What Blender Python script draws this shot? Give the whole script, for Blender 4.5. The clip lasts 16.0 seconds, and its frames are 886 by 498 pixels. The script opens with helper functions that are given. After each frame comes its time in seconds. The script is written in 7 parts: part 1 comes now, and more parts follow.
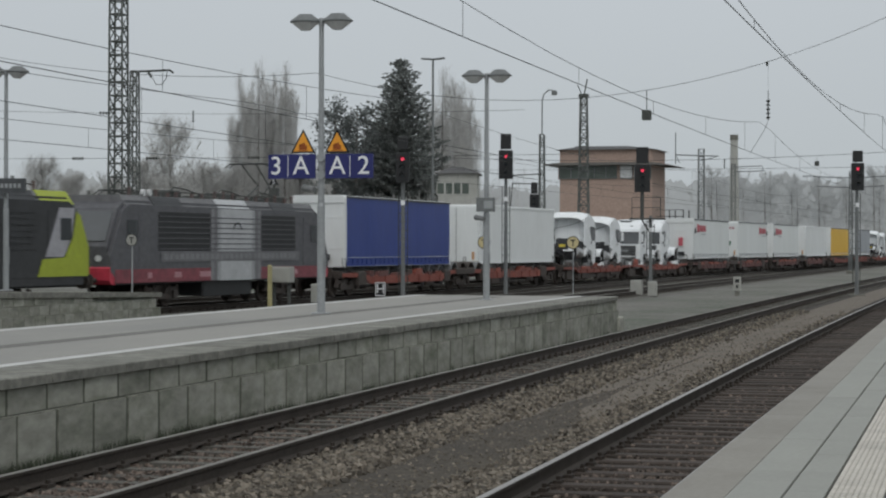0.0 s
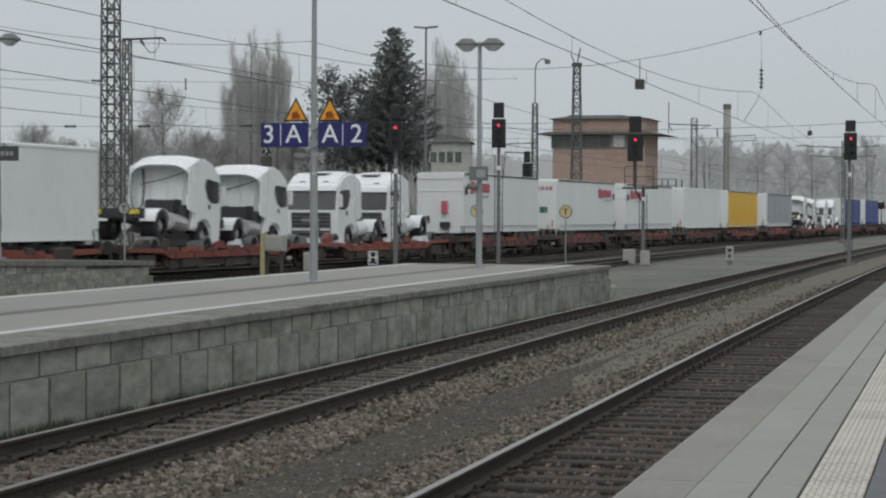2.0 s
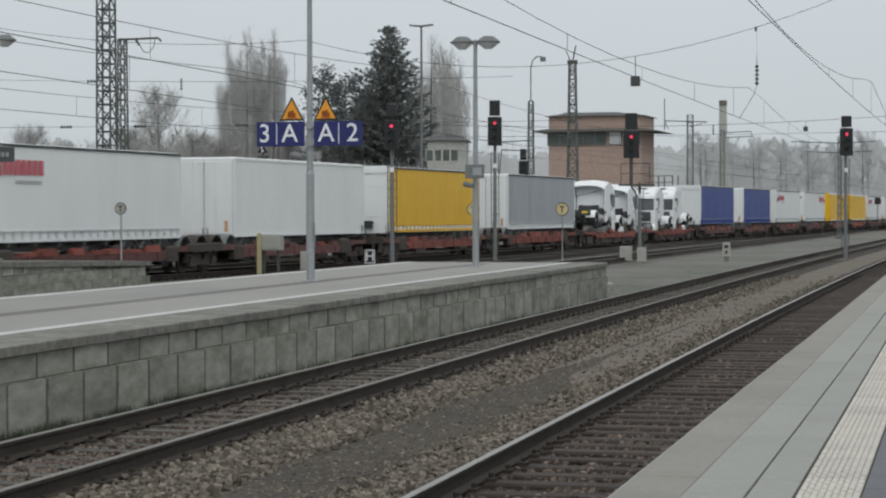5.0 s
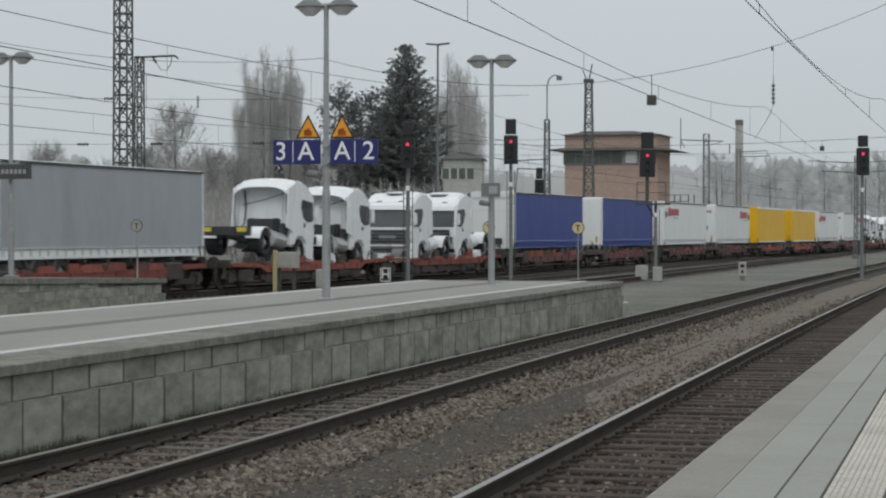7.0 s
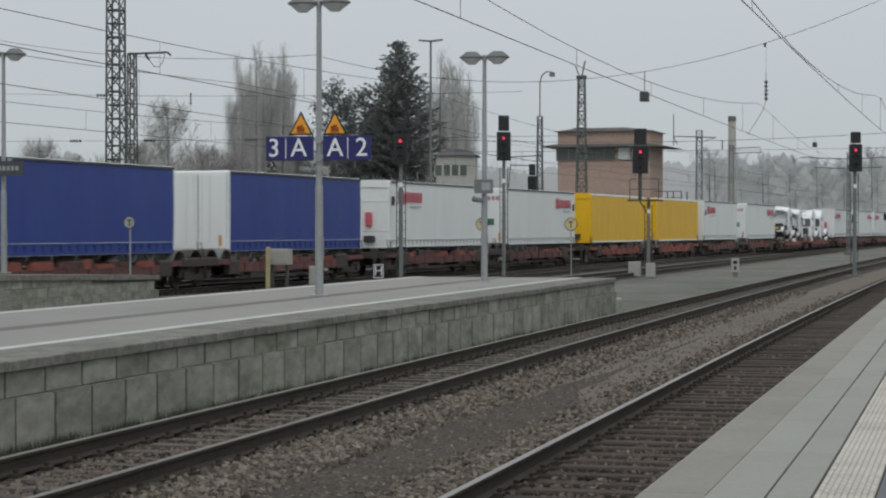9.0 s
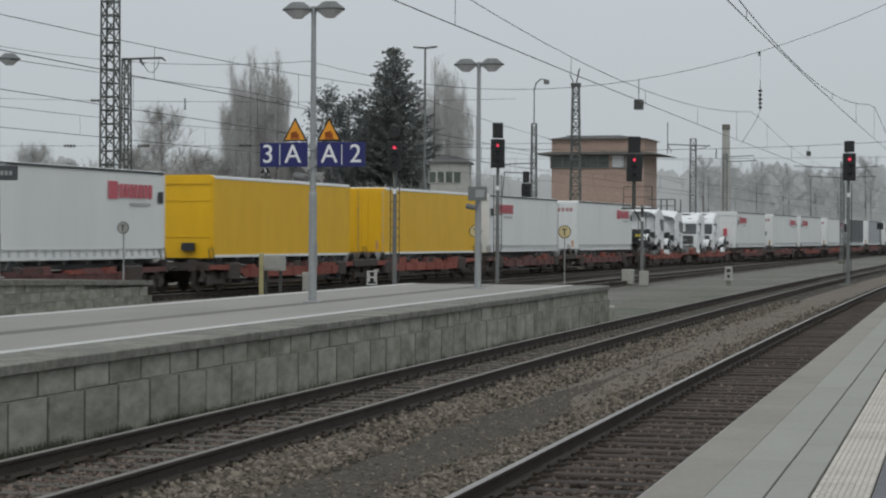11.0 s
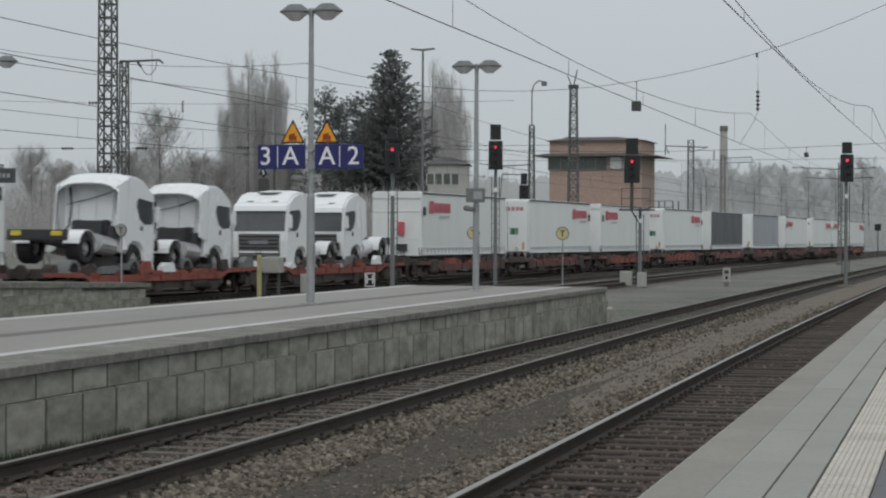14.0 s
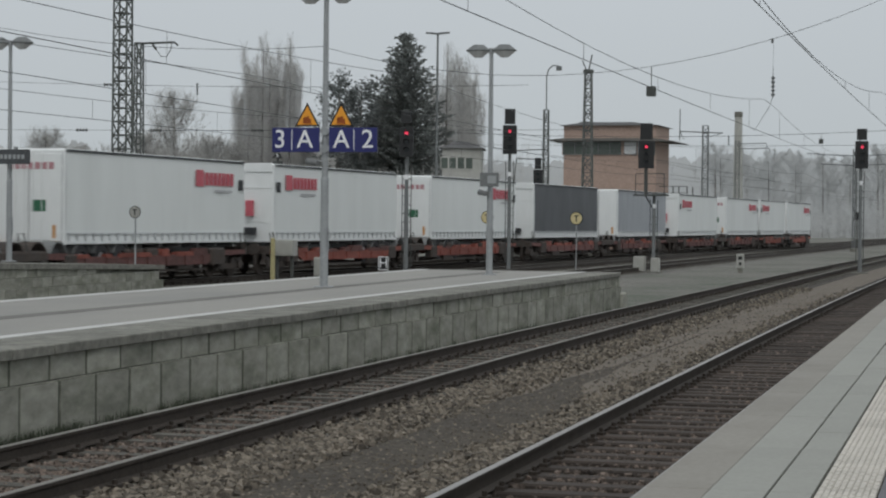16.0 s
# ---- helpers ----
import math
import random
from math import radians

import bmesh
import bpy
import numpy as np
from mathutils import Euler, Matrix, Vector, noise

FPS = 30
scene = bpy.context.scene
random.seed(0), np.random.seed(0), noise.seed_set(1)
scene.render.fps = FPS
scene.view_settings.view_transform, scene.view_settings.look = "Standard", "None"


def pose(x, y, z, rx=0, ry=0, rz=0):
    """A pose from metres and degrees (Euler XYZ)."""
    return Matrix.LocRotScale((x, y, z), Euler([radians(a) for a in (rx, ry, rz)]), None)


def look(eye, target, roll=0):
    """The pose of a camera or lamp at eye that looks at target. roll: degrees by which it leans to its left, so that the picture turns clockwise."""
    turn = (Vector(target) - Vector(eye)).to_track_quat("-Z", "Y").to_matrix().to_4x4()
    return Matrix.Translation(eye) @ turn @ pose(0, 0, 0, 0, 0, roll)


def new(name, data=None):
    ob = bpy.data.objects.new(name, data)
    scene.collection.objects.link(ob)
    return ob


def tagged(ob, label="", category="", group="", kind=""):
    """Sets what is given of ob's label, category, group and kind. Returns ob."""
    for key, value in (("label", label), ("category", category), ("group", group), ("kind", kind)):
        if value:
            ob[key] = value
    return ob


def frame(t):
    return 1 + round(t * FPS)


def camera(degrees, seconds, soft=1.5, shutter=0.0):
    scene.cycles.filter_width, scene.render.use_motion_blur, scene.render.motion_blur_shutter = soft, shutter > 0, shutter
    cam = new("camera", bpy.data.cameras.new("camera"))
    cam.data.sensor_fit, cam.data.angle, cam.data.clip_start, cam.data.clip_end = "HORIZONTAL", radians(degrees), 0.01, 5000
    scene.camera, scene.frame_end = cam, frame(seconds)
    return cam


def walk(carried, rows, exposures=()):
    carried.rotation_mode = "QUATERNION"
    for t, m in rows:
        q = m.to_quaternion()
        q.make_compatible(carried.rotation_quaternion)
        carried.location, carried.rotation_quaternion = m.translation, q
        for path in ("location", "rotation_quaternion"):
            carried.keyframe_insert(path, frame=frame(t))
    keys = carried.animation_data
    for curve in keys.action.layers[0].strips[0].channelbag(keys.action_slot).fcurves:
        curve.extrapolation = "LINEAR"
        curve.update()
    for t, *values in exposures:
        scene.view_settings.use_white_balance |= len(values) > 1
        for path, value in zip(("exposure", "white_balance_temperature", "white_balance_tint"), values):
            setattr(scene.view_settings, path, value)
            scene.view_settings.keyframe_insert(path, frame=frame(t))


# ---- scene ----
# ---------------------------------------------------------------- camera
EYE = Vector((0, 0, 2.12))
HEADING = [(0.0, 14.829, -0.053, 0.109), (0.5, 14.924, -0.216, 0.067), (1.0, 14.693, -0.134, 0.247), (1.5, 14.917, -0.321, 0.176),
           (2.0, 14.616, -0.945, 0.230), (2.5, 14.349, -1.419, 0.262), (3.0, 14.511, -1.811, 0.124), (3.5, 14.587, -1.528, 0.122),
           (4.0, 14.506, -1.504, -0.107), (4.5, 14.606, -1.480, -0.163), (5.0, 14.524, -0.996, -0.152), (5.2, 14.707, -0.808, -0.195)]
HEADING += [(7.3, 14.968, -0.470, 0.060), (7.5, 14.935, -0.644, 0.181), (8.0, 14.788, -0.859, 0.279), (8.5, 14.650, -0.748, 0.093),
            (9.0, 14.772, -0.571, 0.006), (9.2, 14.686, -0.497, 0.087)]
HEADING += [(11.5, 14.573, -0.391, 0.317), (12.0, 14.727, -0.887, 0.432), (12.5, 14.445, -0.961, 0.519), (13.0, 14.642, -0.747, 0.573),
            (13.5, 14.497, -0.592, 0.489), (14.0, 14.530, -0.320, 0.208), (14.5, 14.167, -0.249, 0.156), (15.0, 14.603, -0.542, 0.176),
            (15.5, 14.744, -0.640, 0.521), (16.0, 14.914, -0.779, 0.590)]


def aim(heading, pitch, roll):
    h, p = radians(heading), radians(pitch)
    return look(EYE, EYE + Vector((math.cos(h) * math.cos(p), math.sin(h) * math.cos(p), math.sin(p))), roll)


cam = camera(24.92, 16.0, soft=2.15, shutter=0.2)
STOPS = [(0.0, 0.03), (1.5, 0.04), (2.0, 0.08), (2.5, 0.18), (3.0, 0.26), (4.0, 0.20), (5.0, 0.26), (7.5, 0.13), (9.0, 0.11), (11.5, 0.05), (12.5, 0.13), (13.0, 0.05), (14.0, 0.06), (15.0, -0.02), (16.0, 0.04)]
walk(cam, [(t, aim(a, b, c)) for t, a, b, c in HEADING], exposures=STOPS)

# ---------------------------------------------------------------- world and sun: bright overcast, misty
SUN_ELEV, SUN_AZ = 48.0, 200.0
world = bpy.data.worlds.new("overcast_sky")
scene.world = world
world.use_nodes = True
wn, wl = world.node_tree.nodes, world.node_tree.links
wn.clear()
w_out = wn.new("ShaderNodeOutputWorld")
w_bg = wn.new("ShaderNodeBackground")
w_sky = wn.new("ShaderNodeTexSky")
w_sky.sky_type = "NISHITA"
w_sky.sun_disc = False
w_sky.sun_elevation = radians(SUN_ELEV)
w_sky.sun_rotation = radians(90 - SUN_AZ)
w_sky.dust_density = 6.0
w_grey = wn.new("ShaderNodeHueSaturation")
w_grey.inputs["Saturation"].default_value = 0.12
w_grey.inputs["Value"].default_value = 0.012
w_tc = wn.new("ShaderNodeTexCoord")
w_sep = wn.new("ShaderNodeSeparateXYZ")
w_ramp = wn.new("ShaderNodeValToRGB")
w_ramp.color_ramp.elements[0].position = 0.0
w_ramp.color_ramp.elements[0].color = (0.45, 0.49, 0.51, 1)
w_ramp.color_ramp.elements[1].position = 1.0
w_ramp.color_ramp.elements[1].color = (0.72, 0.76, 0.78, 1)
w_e = w_ramp.color_ramp.elements.new(0.14)
w_e.color = (0.475, 0.515, 0.55, 1)
w_noise = wn.new("ShaderNodeTexNoise")
w_noise.inputs["Scale"].default_value = 3.0
w_noise.inputs["Detail"].default_value = 4.0
w_var = wn.new("ShaderNodeMapRange")
w_var.inputs["To Min"].default_value = 0.95
w_var.inputs["To Max"].default_value = 1.05
w_mul = wn.new("ShaderNodeVectorMath")
w_mul.operation = "SCALE"
w_add = wn.new("ShaderNodeVectorMath")
w_add.operation = "ADD"
wl.new(w_tc.outputs["Generated"], w_sep.inputs[0])
wl.new(w_sep.outputs["Z"], w_ramp.inputs["Fac"])
wl.new(w_tc.outputs["Generated"], w_noise.inputs["Vector"])
wl.new(w_noise.outputs["Fac"], w_var.inputs["Value"])
wl.new(w_ramp.outputs["Color"], w_mul.inputs[0])
wl.new(w_var.outputs["Result"], w_mul.inputs["Scale"])
wl.new(w_sky.outputs["Color"], w_grey.inputs["Color"])
wl.new(w_mul.outputs["Vector"], w_add.inputs[0])
wl.new(w_grey.outputs["Color"], w_add.inputs[1])
wl.new(w_add.outputs["Vector"], w_bg.inputs["Color"])
w_bg.inputs["Strength"].default_value = 1.0
wl.new(w_bg.outputs["Background"], w_out.inputs["Surface"])

sun = bpy.data.lights.new("sun", "SUN")
sun.energy, sun.angle, sun.color = 0.5, radians(40), (1.0, 0.97, 0.93)
sun_ob = new("sun", sun)
sa, se = radians(SUN_AZ), radians(SUN_ELEV)
sun_ob.matrix_world = look((0, 0, 60), Vector((0, 0, 60)) - Vector((math.cos(se) * math.cos(sa), math.cos(se) * math.sin(sa), math.sin(se))))


# ---------------------------------------------------------------- materials
def material(name, color, rough=0.7, metal=0.0, grain=20.0, vary=0.25, stain=1.0, stain_amount=0.25, stain_color=None,
             bump=0.2, bump_dist=0.01, rand=0.0, island=0.0, spec=0.4, space="Object", stretch=(1, 1, 1), detail=6.0):
    """A surface with fine grain, larger stains, fine relief, and variation from piece to piece."""
    m = bpy.data.materials.new(name)
    m.use_nodes = True
    n, l = m.node_tree.nodes, m.node_tree.links
    b = n["Principled BSDF"]
    b.inputs["Roughness"].default_value = rough
    b.inputs["Metallic"].default_value = metal
    b.inputs["Specular IOR Level"].default_value = spec
    tc = n.new("ShaderNodeTexCoord")
    mp = n.new("ShaderNodeMapping")
    mp.inputs["Scale"].default_value = stretch
    l.new(tc.outputs[space], mp.inputs["Vector"])
    info = n.new("ShaderNodeObjectInfo")
    shift = n.new("ShaderNodeVectorMath")
    shift.operation = "ADD"
    far = n.new("ShaderNodeMath")
    far.operation = "MULTIPLY"
    far.inputs[1].default_value = 37.0 if rand else 0.0
    l.new(info.outputs["Random"], far.inputs[0])
    l.new(mp.outputs["Vector"], shift.inputs[0])
    l.new(far.outputs[0], shift.inputs[1])
    fine = n.new("ShaderNodeTexNoise")
    fine.inputs["Scale"].default_value = grain
    fine.inputs["Detail"].default_value = detail
    fine.inputs["Roughness"].default_value = 0.65
    l.new(shift.outputs["Vector"], fine.inputs["Vector"])
    big = n.new("ShaderNodeTexNoise")
    big.inputs["Scale"].default_value = stain
    big.inputs["Detail"].default_value = 5.0
    big.inputs["Roughness"].default_value = 0.6
    l.new(shift.outputs["Vector"], big.inputs["Vector"])
    fr = n.new("ShaderNodeMapRange")
    fr.inputs["From Min"].default_value, fr.inputs["From Max"].default_value = 0.3, 0.7
    fr.inputs["To Min"].default_value, fr.inputs["To Max"].default_value = 1 - vary, 1 + vary
    l.new(fine.outputs["Fac"], fr.inputs["Value"])
    base = n.new("ShaderNodeMix")
    base.data_type = "RGBA"
    base.inputs[6].default_value = (*color, 1)
    base.inputs[7].default_value = (*(stain_color or [c * 0.55 for c in color]), 1)
    br = n.new("ShaderNodeMapRange")
    br.inputs["From Min"].default_value, br.inputs["From Max"].default_value = 0.45, 0.72
    br.inputs["To Min"].default_value, br.inputs["To Max"].default_value = 0.0, stain_amount
    l.new(big.outputs["Fac"], br.inputs["Value"])
    l.new(br.outputs["Result"], base.inputs[0])
    last = fr.outputs["Result"]
    for amount, source in ((rand, info.outputs["Random"]), (island, None)):
        if not amount:
            continue
        if source is None:
            source = n.new("ShaderNodeNewGeometry").outputs["Random Per Island"]
        rr = n.new("ShaderNodeMapRange")
        rr.inputs["To Min"].default_value, rr.inputs["To Max"].default_value = 1 - amount, 1 + amount
        l.new(source, rr.inputs["Value"])
        mu = n.new("ShaderNodeMath")
        mu.operation = "MULTIPLY"
        l.new(last, mu.inputs[0])
        l.new(rr.outputs["Result"], mu.inputs[1])
        last = mu.outputs[0]
    sc = n.new("ShaderNodeVectorMath")
    sc.operation = "SCALE"
    l.new(base.outputs[2], sc.inputs[0])
    l.new(last, sc.inputs["Scale"])
    l.new(sc.outputs["Vector"], b.inputs["Base Color"])
    ro = n.new("ShaderNodeMapRange")
    ro.inputs["To Min"].default_value, ro.inputs["To Max"].default_value = max(0.02, rough - 0.12), min(1, rough + 0.12)
    l.new(big.outputs["Fac"], ro.inputs["Value"])
    l.new(ro.outputs["Result"], b.inputs["Roughness"])
    if bump:
        bp = n.new("ShaderNodeBump")
        bp.inputs["Strength"].default_value = bump
        bp.inputs["Distance"].default_value = bump_dist
        l.new(fine.outputs["Fac"], bp.inputs["Height"])
        l.new(bp.outputs["Normal"], b.inputs["Normal"])
    return m


def glowing(name, color, strength):
    m = bpy.data.materials.new(name)
    m.use_nodes = True
    b = m.node_tree.nodes["Principled BSDF"]
    b.inputs["Base Color"].default_value = (*color, 1)
    b.inputs["Emission Color"].default_value = (*color, 1)
    b.inputs["Emission Strength"].default_value = strength
    return m


def dark_glass(name, color=(0.02, 0.025, 0.028)):
    m = bpy.data.materials.new(name)
    m.use_nodes = True
    b = m.node_tree.nodes["Principled BSDF"]
    b.inputs["Base Color"].default_value = (*color, 1)
    b.inputs["Roughness"].default_value = 0.08
    b.inputs["Specular IOR Level"].default_value = 0.5
    return m


M = {}
M["gravel"] = material("gravel_ground", (0.15, 0.144, 0.128), 0.95, grain=9, vary=0.55, stain=0.16, stain_amount=1.0, stain_color=(0.07, 0.085, 0.06), bump=0.6, bump_dist=0.03, space="Object")
M["path"] = material("fine_gravel_path", (0.138, 0.116, 0.093), 0.95, grain=24, vary=0.45, stain=0.6, stain_amount=0.7, stain_color=(0.088, 0.077, 0.064), bump=0.4, bump_dist=0.015)
M["ballast"] = material("ballast_bed", (0.05, 0.043, 0.036), 0.95, grain=22, vary=0.6, stain=1.2, stain_amount=0.7, stain_color=(0.04, 0.037, 0.032), bump=1.0, bump_dist=0.04)
M["far_ballast"] = material("grey_far_ballast", (0.115, 0.108, 0.097), 0.95, grain=6, vary=0.5, stain=0.5, stain_amount=0.7, stain_color=(0.08, 0.075, 0.066), bump=0.8, bump_dist=0.04)
M["stone"] = material("ballast_stones", (0.145, 0.125, 0.10), 0.9, grain=30, vary=0.3, stain=3, stain_amount=0.5, island=0.62, bump=0.3)
M["stone_dark"] = material("rusty_ballast_stones", (0.118, 0.092, 0.076), 0.9, grain=30, vary=0.3, stain=3, stain_amount=0.5, island=0.75, bump=0.3)
M["rail_side"] = material("rusty_rail", (0.046, 0.037, 0.030), 0.8, 0.2, grain=25, vary=0.3, stain=2, stain_amount=0.5, bump=0.2)
M["path_dark"] = material("damp_dark_cinders", (0.072, 0.064, 0.055), 0.97, grain=11, vary=0.5, stain=1.1, stain_amount=0.9, stain_color=(0.10, 0.088, 0.072), bump=0.8, bump_dist=0.03, spec=0.1)
M["rail_top"] = material("worn_rail_head", (0.30, 0.29, 0.28), 0.6, 0.4, grain=30, vary=0.12, stain=0.7, stain_amount=0.25, bump=0.05)
M["rail_old"] = material("dull_rail_head", (0.20, 0.19, 0.172), 0.7, 0.3, grain=30, vary=0.2, stain=0.7, stain_amount=0.4, bump=0.05)
M["sleeper_c"] = material("concrete_sleeper", (0.088, 0.082, 0.07), 0.9, grain=25, vary=0.25, stain=2, stain_amount=0.6, rand=0.15)
M["sleeper_w"] = material("old_wooden_sleeper", (0.052, 0.041, 0.034), 0.9, grain=18, vary=0.4, stain=2, stain_amount=0.6, rand=0.25, stretch=(6, 1, 6))
M["concrete"] = material("platform_concrete", (0.26, 0.262, 0.252), 0.8, grain=18, vary=0.10, stain=0.35, stain_amount=0.35, stain_color=(0.18, 0.182, 0.176), bump=0.1, bump_dist=0.004, rand=0.04)
M["slab"] = material("platform_slab", (0.272, 0.274, 0.248), 0.75, grain=30, vary=0.08, stain=0.8, stain_amount=0.3, stain_color=(0.205, 0.205, 0.19), bump=0.1, bump_dist=0.003, rand=0.025)
M["slab_edge"] = material("platform_edge_slab", (0.24, 0.226, 0.20), 0.8, grain=25, vary=0.1, stain=1.0, stain_amount=0.45, stain_color=(0.175, 0.165, 0.148), bump=0.12, bump_dist=0.003, rand=0.03)
M["tactile"] = material("tactile_paving", (0.52, 0.49, 0.44), 0.8, grain=30, vary=0.12, stain=2, stain_amount=0.3, rand=0.06)
M["tactile_base"] = material("tactile_joint", (0.37, 0.35, 0.31), 0.85, grain=30, vary=0.15, stain=2, stain_amount=0.3, rand=0.06)
M["dark_paving"] = material("dark_paving", (0.125, 0.128, 0.137), 0.75, grain=30, vary=0.12, stain=1, stain_amount=0.3, rand=0.08)
M["asphalt_top"] = material("platform_asphalt", (0.268, 0.26, 0.24), 0.85, grain=40, vary=0.12, stain=0.4, stain_amount=0.5, stain_color=(0.175, 0.178, 0.176), bump=0.15, bump_dist=0.003, stretch=(0.4, 1, 1))
M["wet_band"] = material("dark_drainage_band", (0.142, 0.137, 0.126), 0.8, grain=30, vary=0.15, stain=0.5, stain_amount=0.4)
M["white_line"] = material("worn_white_line", (0.50, 0.50, 0.485), 0.7, grain=30, vary=0.12, stain=1.5, stain_amount=0.35, stain_color=(0.30, 0.30, 0.29))
M["block"] = material("concrete_block", (0.285, 0.283, 0.243), 0.88, grain=6, vary=0.27, stain=2.2, stain_amount=1.0, stain_color=(0.15, 0.158, 0.12), bump=0.4, bump_dist=0.008, rand=0.11, stretch=(0.45, 1, 1.0))
M["moss"] = material("dark_mossy_arris", (0.125, 0.128, 0.10), 0.95, grain=10, vary=0.4, stain=3, stain_amount=1.0, stain_color=(0.24, 0.24, 0.20), bump=0.5, bump_dist=0.01, rand=0.2, stretch=(0.6, 1, 1))
M["mortar"] = material("dark_joint", (0.075, 0.078, 0.062), 0.95, grain=15, vary=0.3)
M["coping"] = material("coping_slab", (0.185, 0.182, 0.158), 0.85, grain=9, vary=0.3, stain=2.5, stain_amount=0.85, rand=0.1, stretch=(0.9, 0.6, 1))
M["galv"] = material("galvanised_steel", (0.34, 0.355, 0.36), 0.5, 0.4, grain=12, vary=0.12, stain=2, stain_amount=0.25, bump=0.05)
M["steel_dark"] = material("weathered_dark_steel", (0.085, 0.09, 0.085), 0.7, 0.3, grain=12, vary=0.25, stain=1, stain_amount=0.4, bump=0.1)
M["steel_grey"] = material("grey_painted_steel", (0.17, 0.18, 0.18), 0.65, 0.1, grain=12, vary=0.15, stain=1, stain_amount=0.3, bump=0.05)
M["black"] = material("matt_black_paint", (0.018, 0.019, 0.02), 0.55, grain=15, vary=0.2, stain=2, stain_amount=0.2, stain_color=(0.035, 0.035, 0.035), bump=0.05)
M["sign_blue"] = material("sign_blue", (0.022, 0.026, 0.13), 0.4, grain=10, vary=0.06, stain=2, stain_amount=0.15, bump=0.0)
M["sign_white"] = material("sign_white", (0.78, 0.79, 0.80), 0.4, grain=10, vary=0.04, stain=3, stain_amount=0.1, bump=0.0)
M["sign_yellow"] = material("sign_yellow", (0.78, 0.33, 0.03), 0.4, grain=10, vary=0.06, stain=3, stain_amount=0.1, bump=0.0)
M["lamp_glass"] = material("milky_lamp_cover", (0.62, 0.63, 0.63), 0.25, grain=8, vary=0.05, stain=3, stain_amount=0.3, bump=0.0)
M["red_light"] = glowing("red_signal_light", (1.0, 0.07, 0.14), 0.75)
M["wire"] = material("copper_wire", (0.055, 0.06, 0.06), 0.6, 0.3, grain=5, vary=0.1, stain_amount=0.1, bump=0)


# ---------------------------------------------------------------- mesh tools
def box(bm, x0, x1, y0, y1, z0, z1, m=None, mi=0):
    vs = [Vector((x, y, z)) for z in (z0, z1) for y in (y0, y1) for x in (x0, x1)]
    vs = [bm.verts.new(m @ v if m else v) for v in vs]
    for q in ((0, 2, 3, 1), (4, 5, 7, 6), (0, 1, 5, 4), (2, 6, 7, 3), (0, 4, 6, 2), (1, 3, 7, 5)):
        bm.faces.new([vs[i] for i in q]).material_index = mi
    return vs


def cbox(bm, x0, x1, y0, y1, z0, z1, c=0.01, mi=0):
    """A box whose upright and top edges are chamfered by c."""
    def ring(z, i):
        return [bm.verts.new(v) for v in ((x0 + i + c, y0 + i, z), (x1 - i - c, y0 + i, z), (x1 - i, y0 + i + c, z), (x1 - i, y1 - i - c, z),
                                          (x1 - i - c, y1 - i, z), (x0 + i + c, y1 - i, z), (x0 + i, y1 - i - c, z), (x0 + i, y0 + i + c, z))]
    rings = [ring(z0, 0), ring(z1 - c, 0), ring(z1, c)]
    for a, b in zip(rings, rings[1:]):
        for i in range(8):
            bm.faces.new((a[i], a[(i + 1) % 8], b[(i + 1) % 8], b[i])).material_index = mi
    bm.faces.new(rings[2]).material_index = mi
    bm.faces.new(rings[0][::-1]).material_index = mi


def rod(bm, p, q, r0, r1=None, n=8, mi=0, caps=True):
    p, q = Vector(p), Vector(q)
    r1 = r0 if r1 is None else r1
    turn = (q - p).to_track_quat("Z", "Y").to_matrix()
    rings = []
    for c, r in ((p, r0), (q, r1)):
        rings.append([bm.verts.new(c + turn @ Vector((r * math.cos(2 * math.pi * i / n), r * math.sin(2 * math.pi * i / n), 0))) for i in range(n)])
    for i in range(n):
        bm.faces.new((rings[0][i], rings[0][(i + 1) % n], rings[1][(i + 1) % n], rings[1][i])).material_index = mi
    if caps and n > 2:
        bm.faces.new(rings[0][::-1]).material_index = mi
        bm.faces.new(rings[1]).material_index = mi


def prism(bm, outline, y0, y1, mi=0, axis="y", m=None):
    """An outline of (x, z) pairs, drawn out from y0 to y1 (or, for axis x, (y, z) pairs drawn out along x)."""
    def at(a, b, d):
        v = Vector((a, d, b)) if axis == "y" else Vector((d, a, b))
        return m @ v if m else v
    lo = [bm.verts.new(at(a, b, y0)) for a, b in outline]
    hi = [bm.verts.new(at(a, b, y1)) for a, b in outline]
    k = len(outline)
    for i in range(k):
        bm.faces.new((lo[i], lo[(i + 1) % k], hi[(i + 1) % k], hi[i])).material_index = mi
    bm.faces.new(lo[::-1]).material_index = mi
    bm.faces.new(hi).material_index = mi


def done(bm, name, mats, smooth=False):
    bmesh.ops.recalc_face_normals(bm, faces=bm.faces)
    me = bpy.data.meshes.new(name)
    if smooth:
        for f in bm.faces:
            f.smooth = True
    bm.to_mesh(me)
    bm.free()
    for m in (mats if isinstance(mats, (list, tuple)) else [mats]):
        me.materials.append(m)
    return me


def part(name, bm, mats, parent=None, label="", smooth=False, at=None):
    ob = new(name, done(bm, name, mats, smooth))
    if parent:
        ob.parent = parent
    if at:
        ob.matrix_basis = at
    return tagged(ob, label)


def bevel(bm, w, seg=1):
    bmesh.ops.bevel(bm, geom=bm.edges[:], offset=w, segments=seg, affect="EDGES", clamp_overlap=True)


def thing(name, label, category, m=None, group="", kind=""):
    ob = new(name)
    ob.empty_display_size = 0.2
    if m:
        ob.matrix_basis = m
    return tagged(ob, label, category, group, kind)


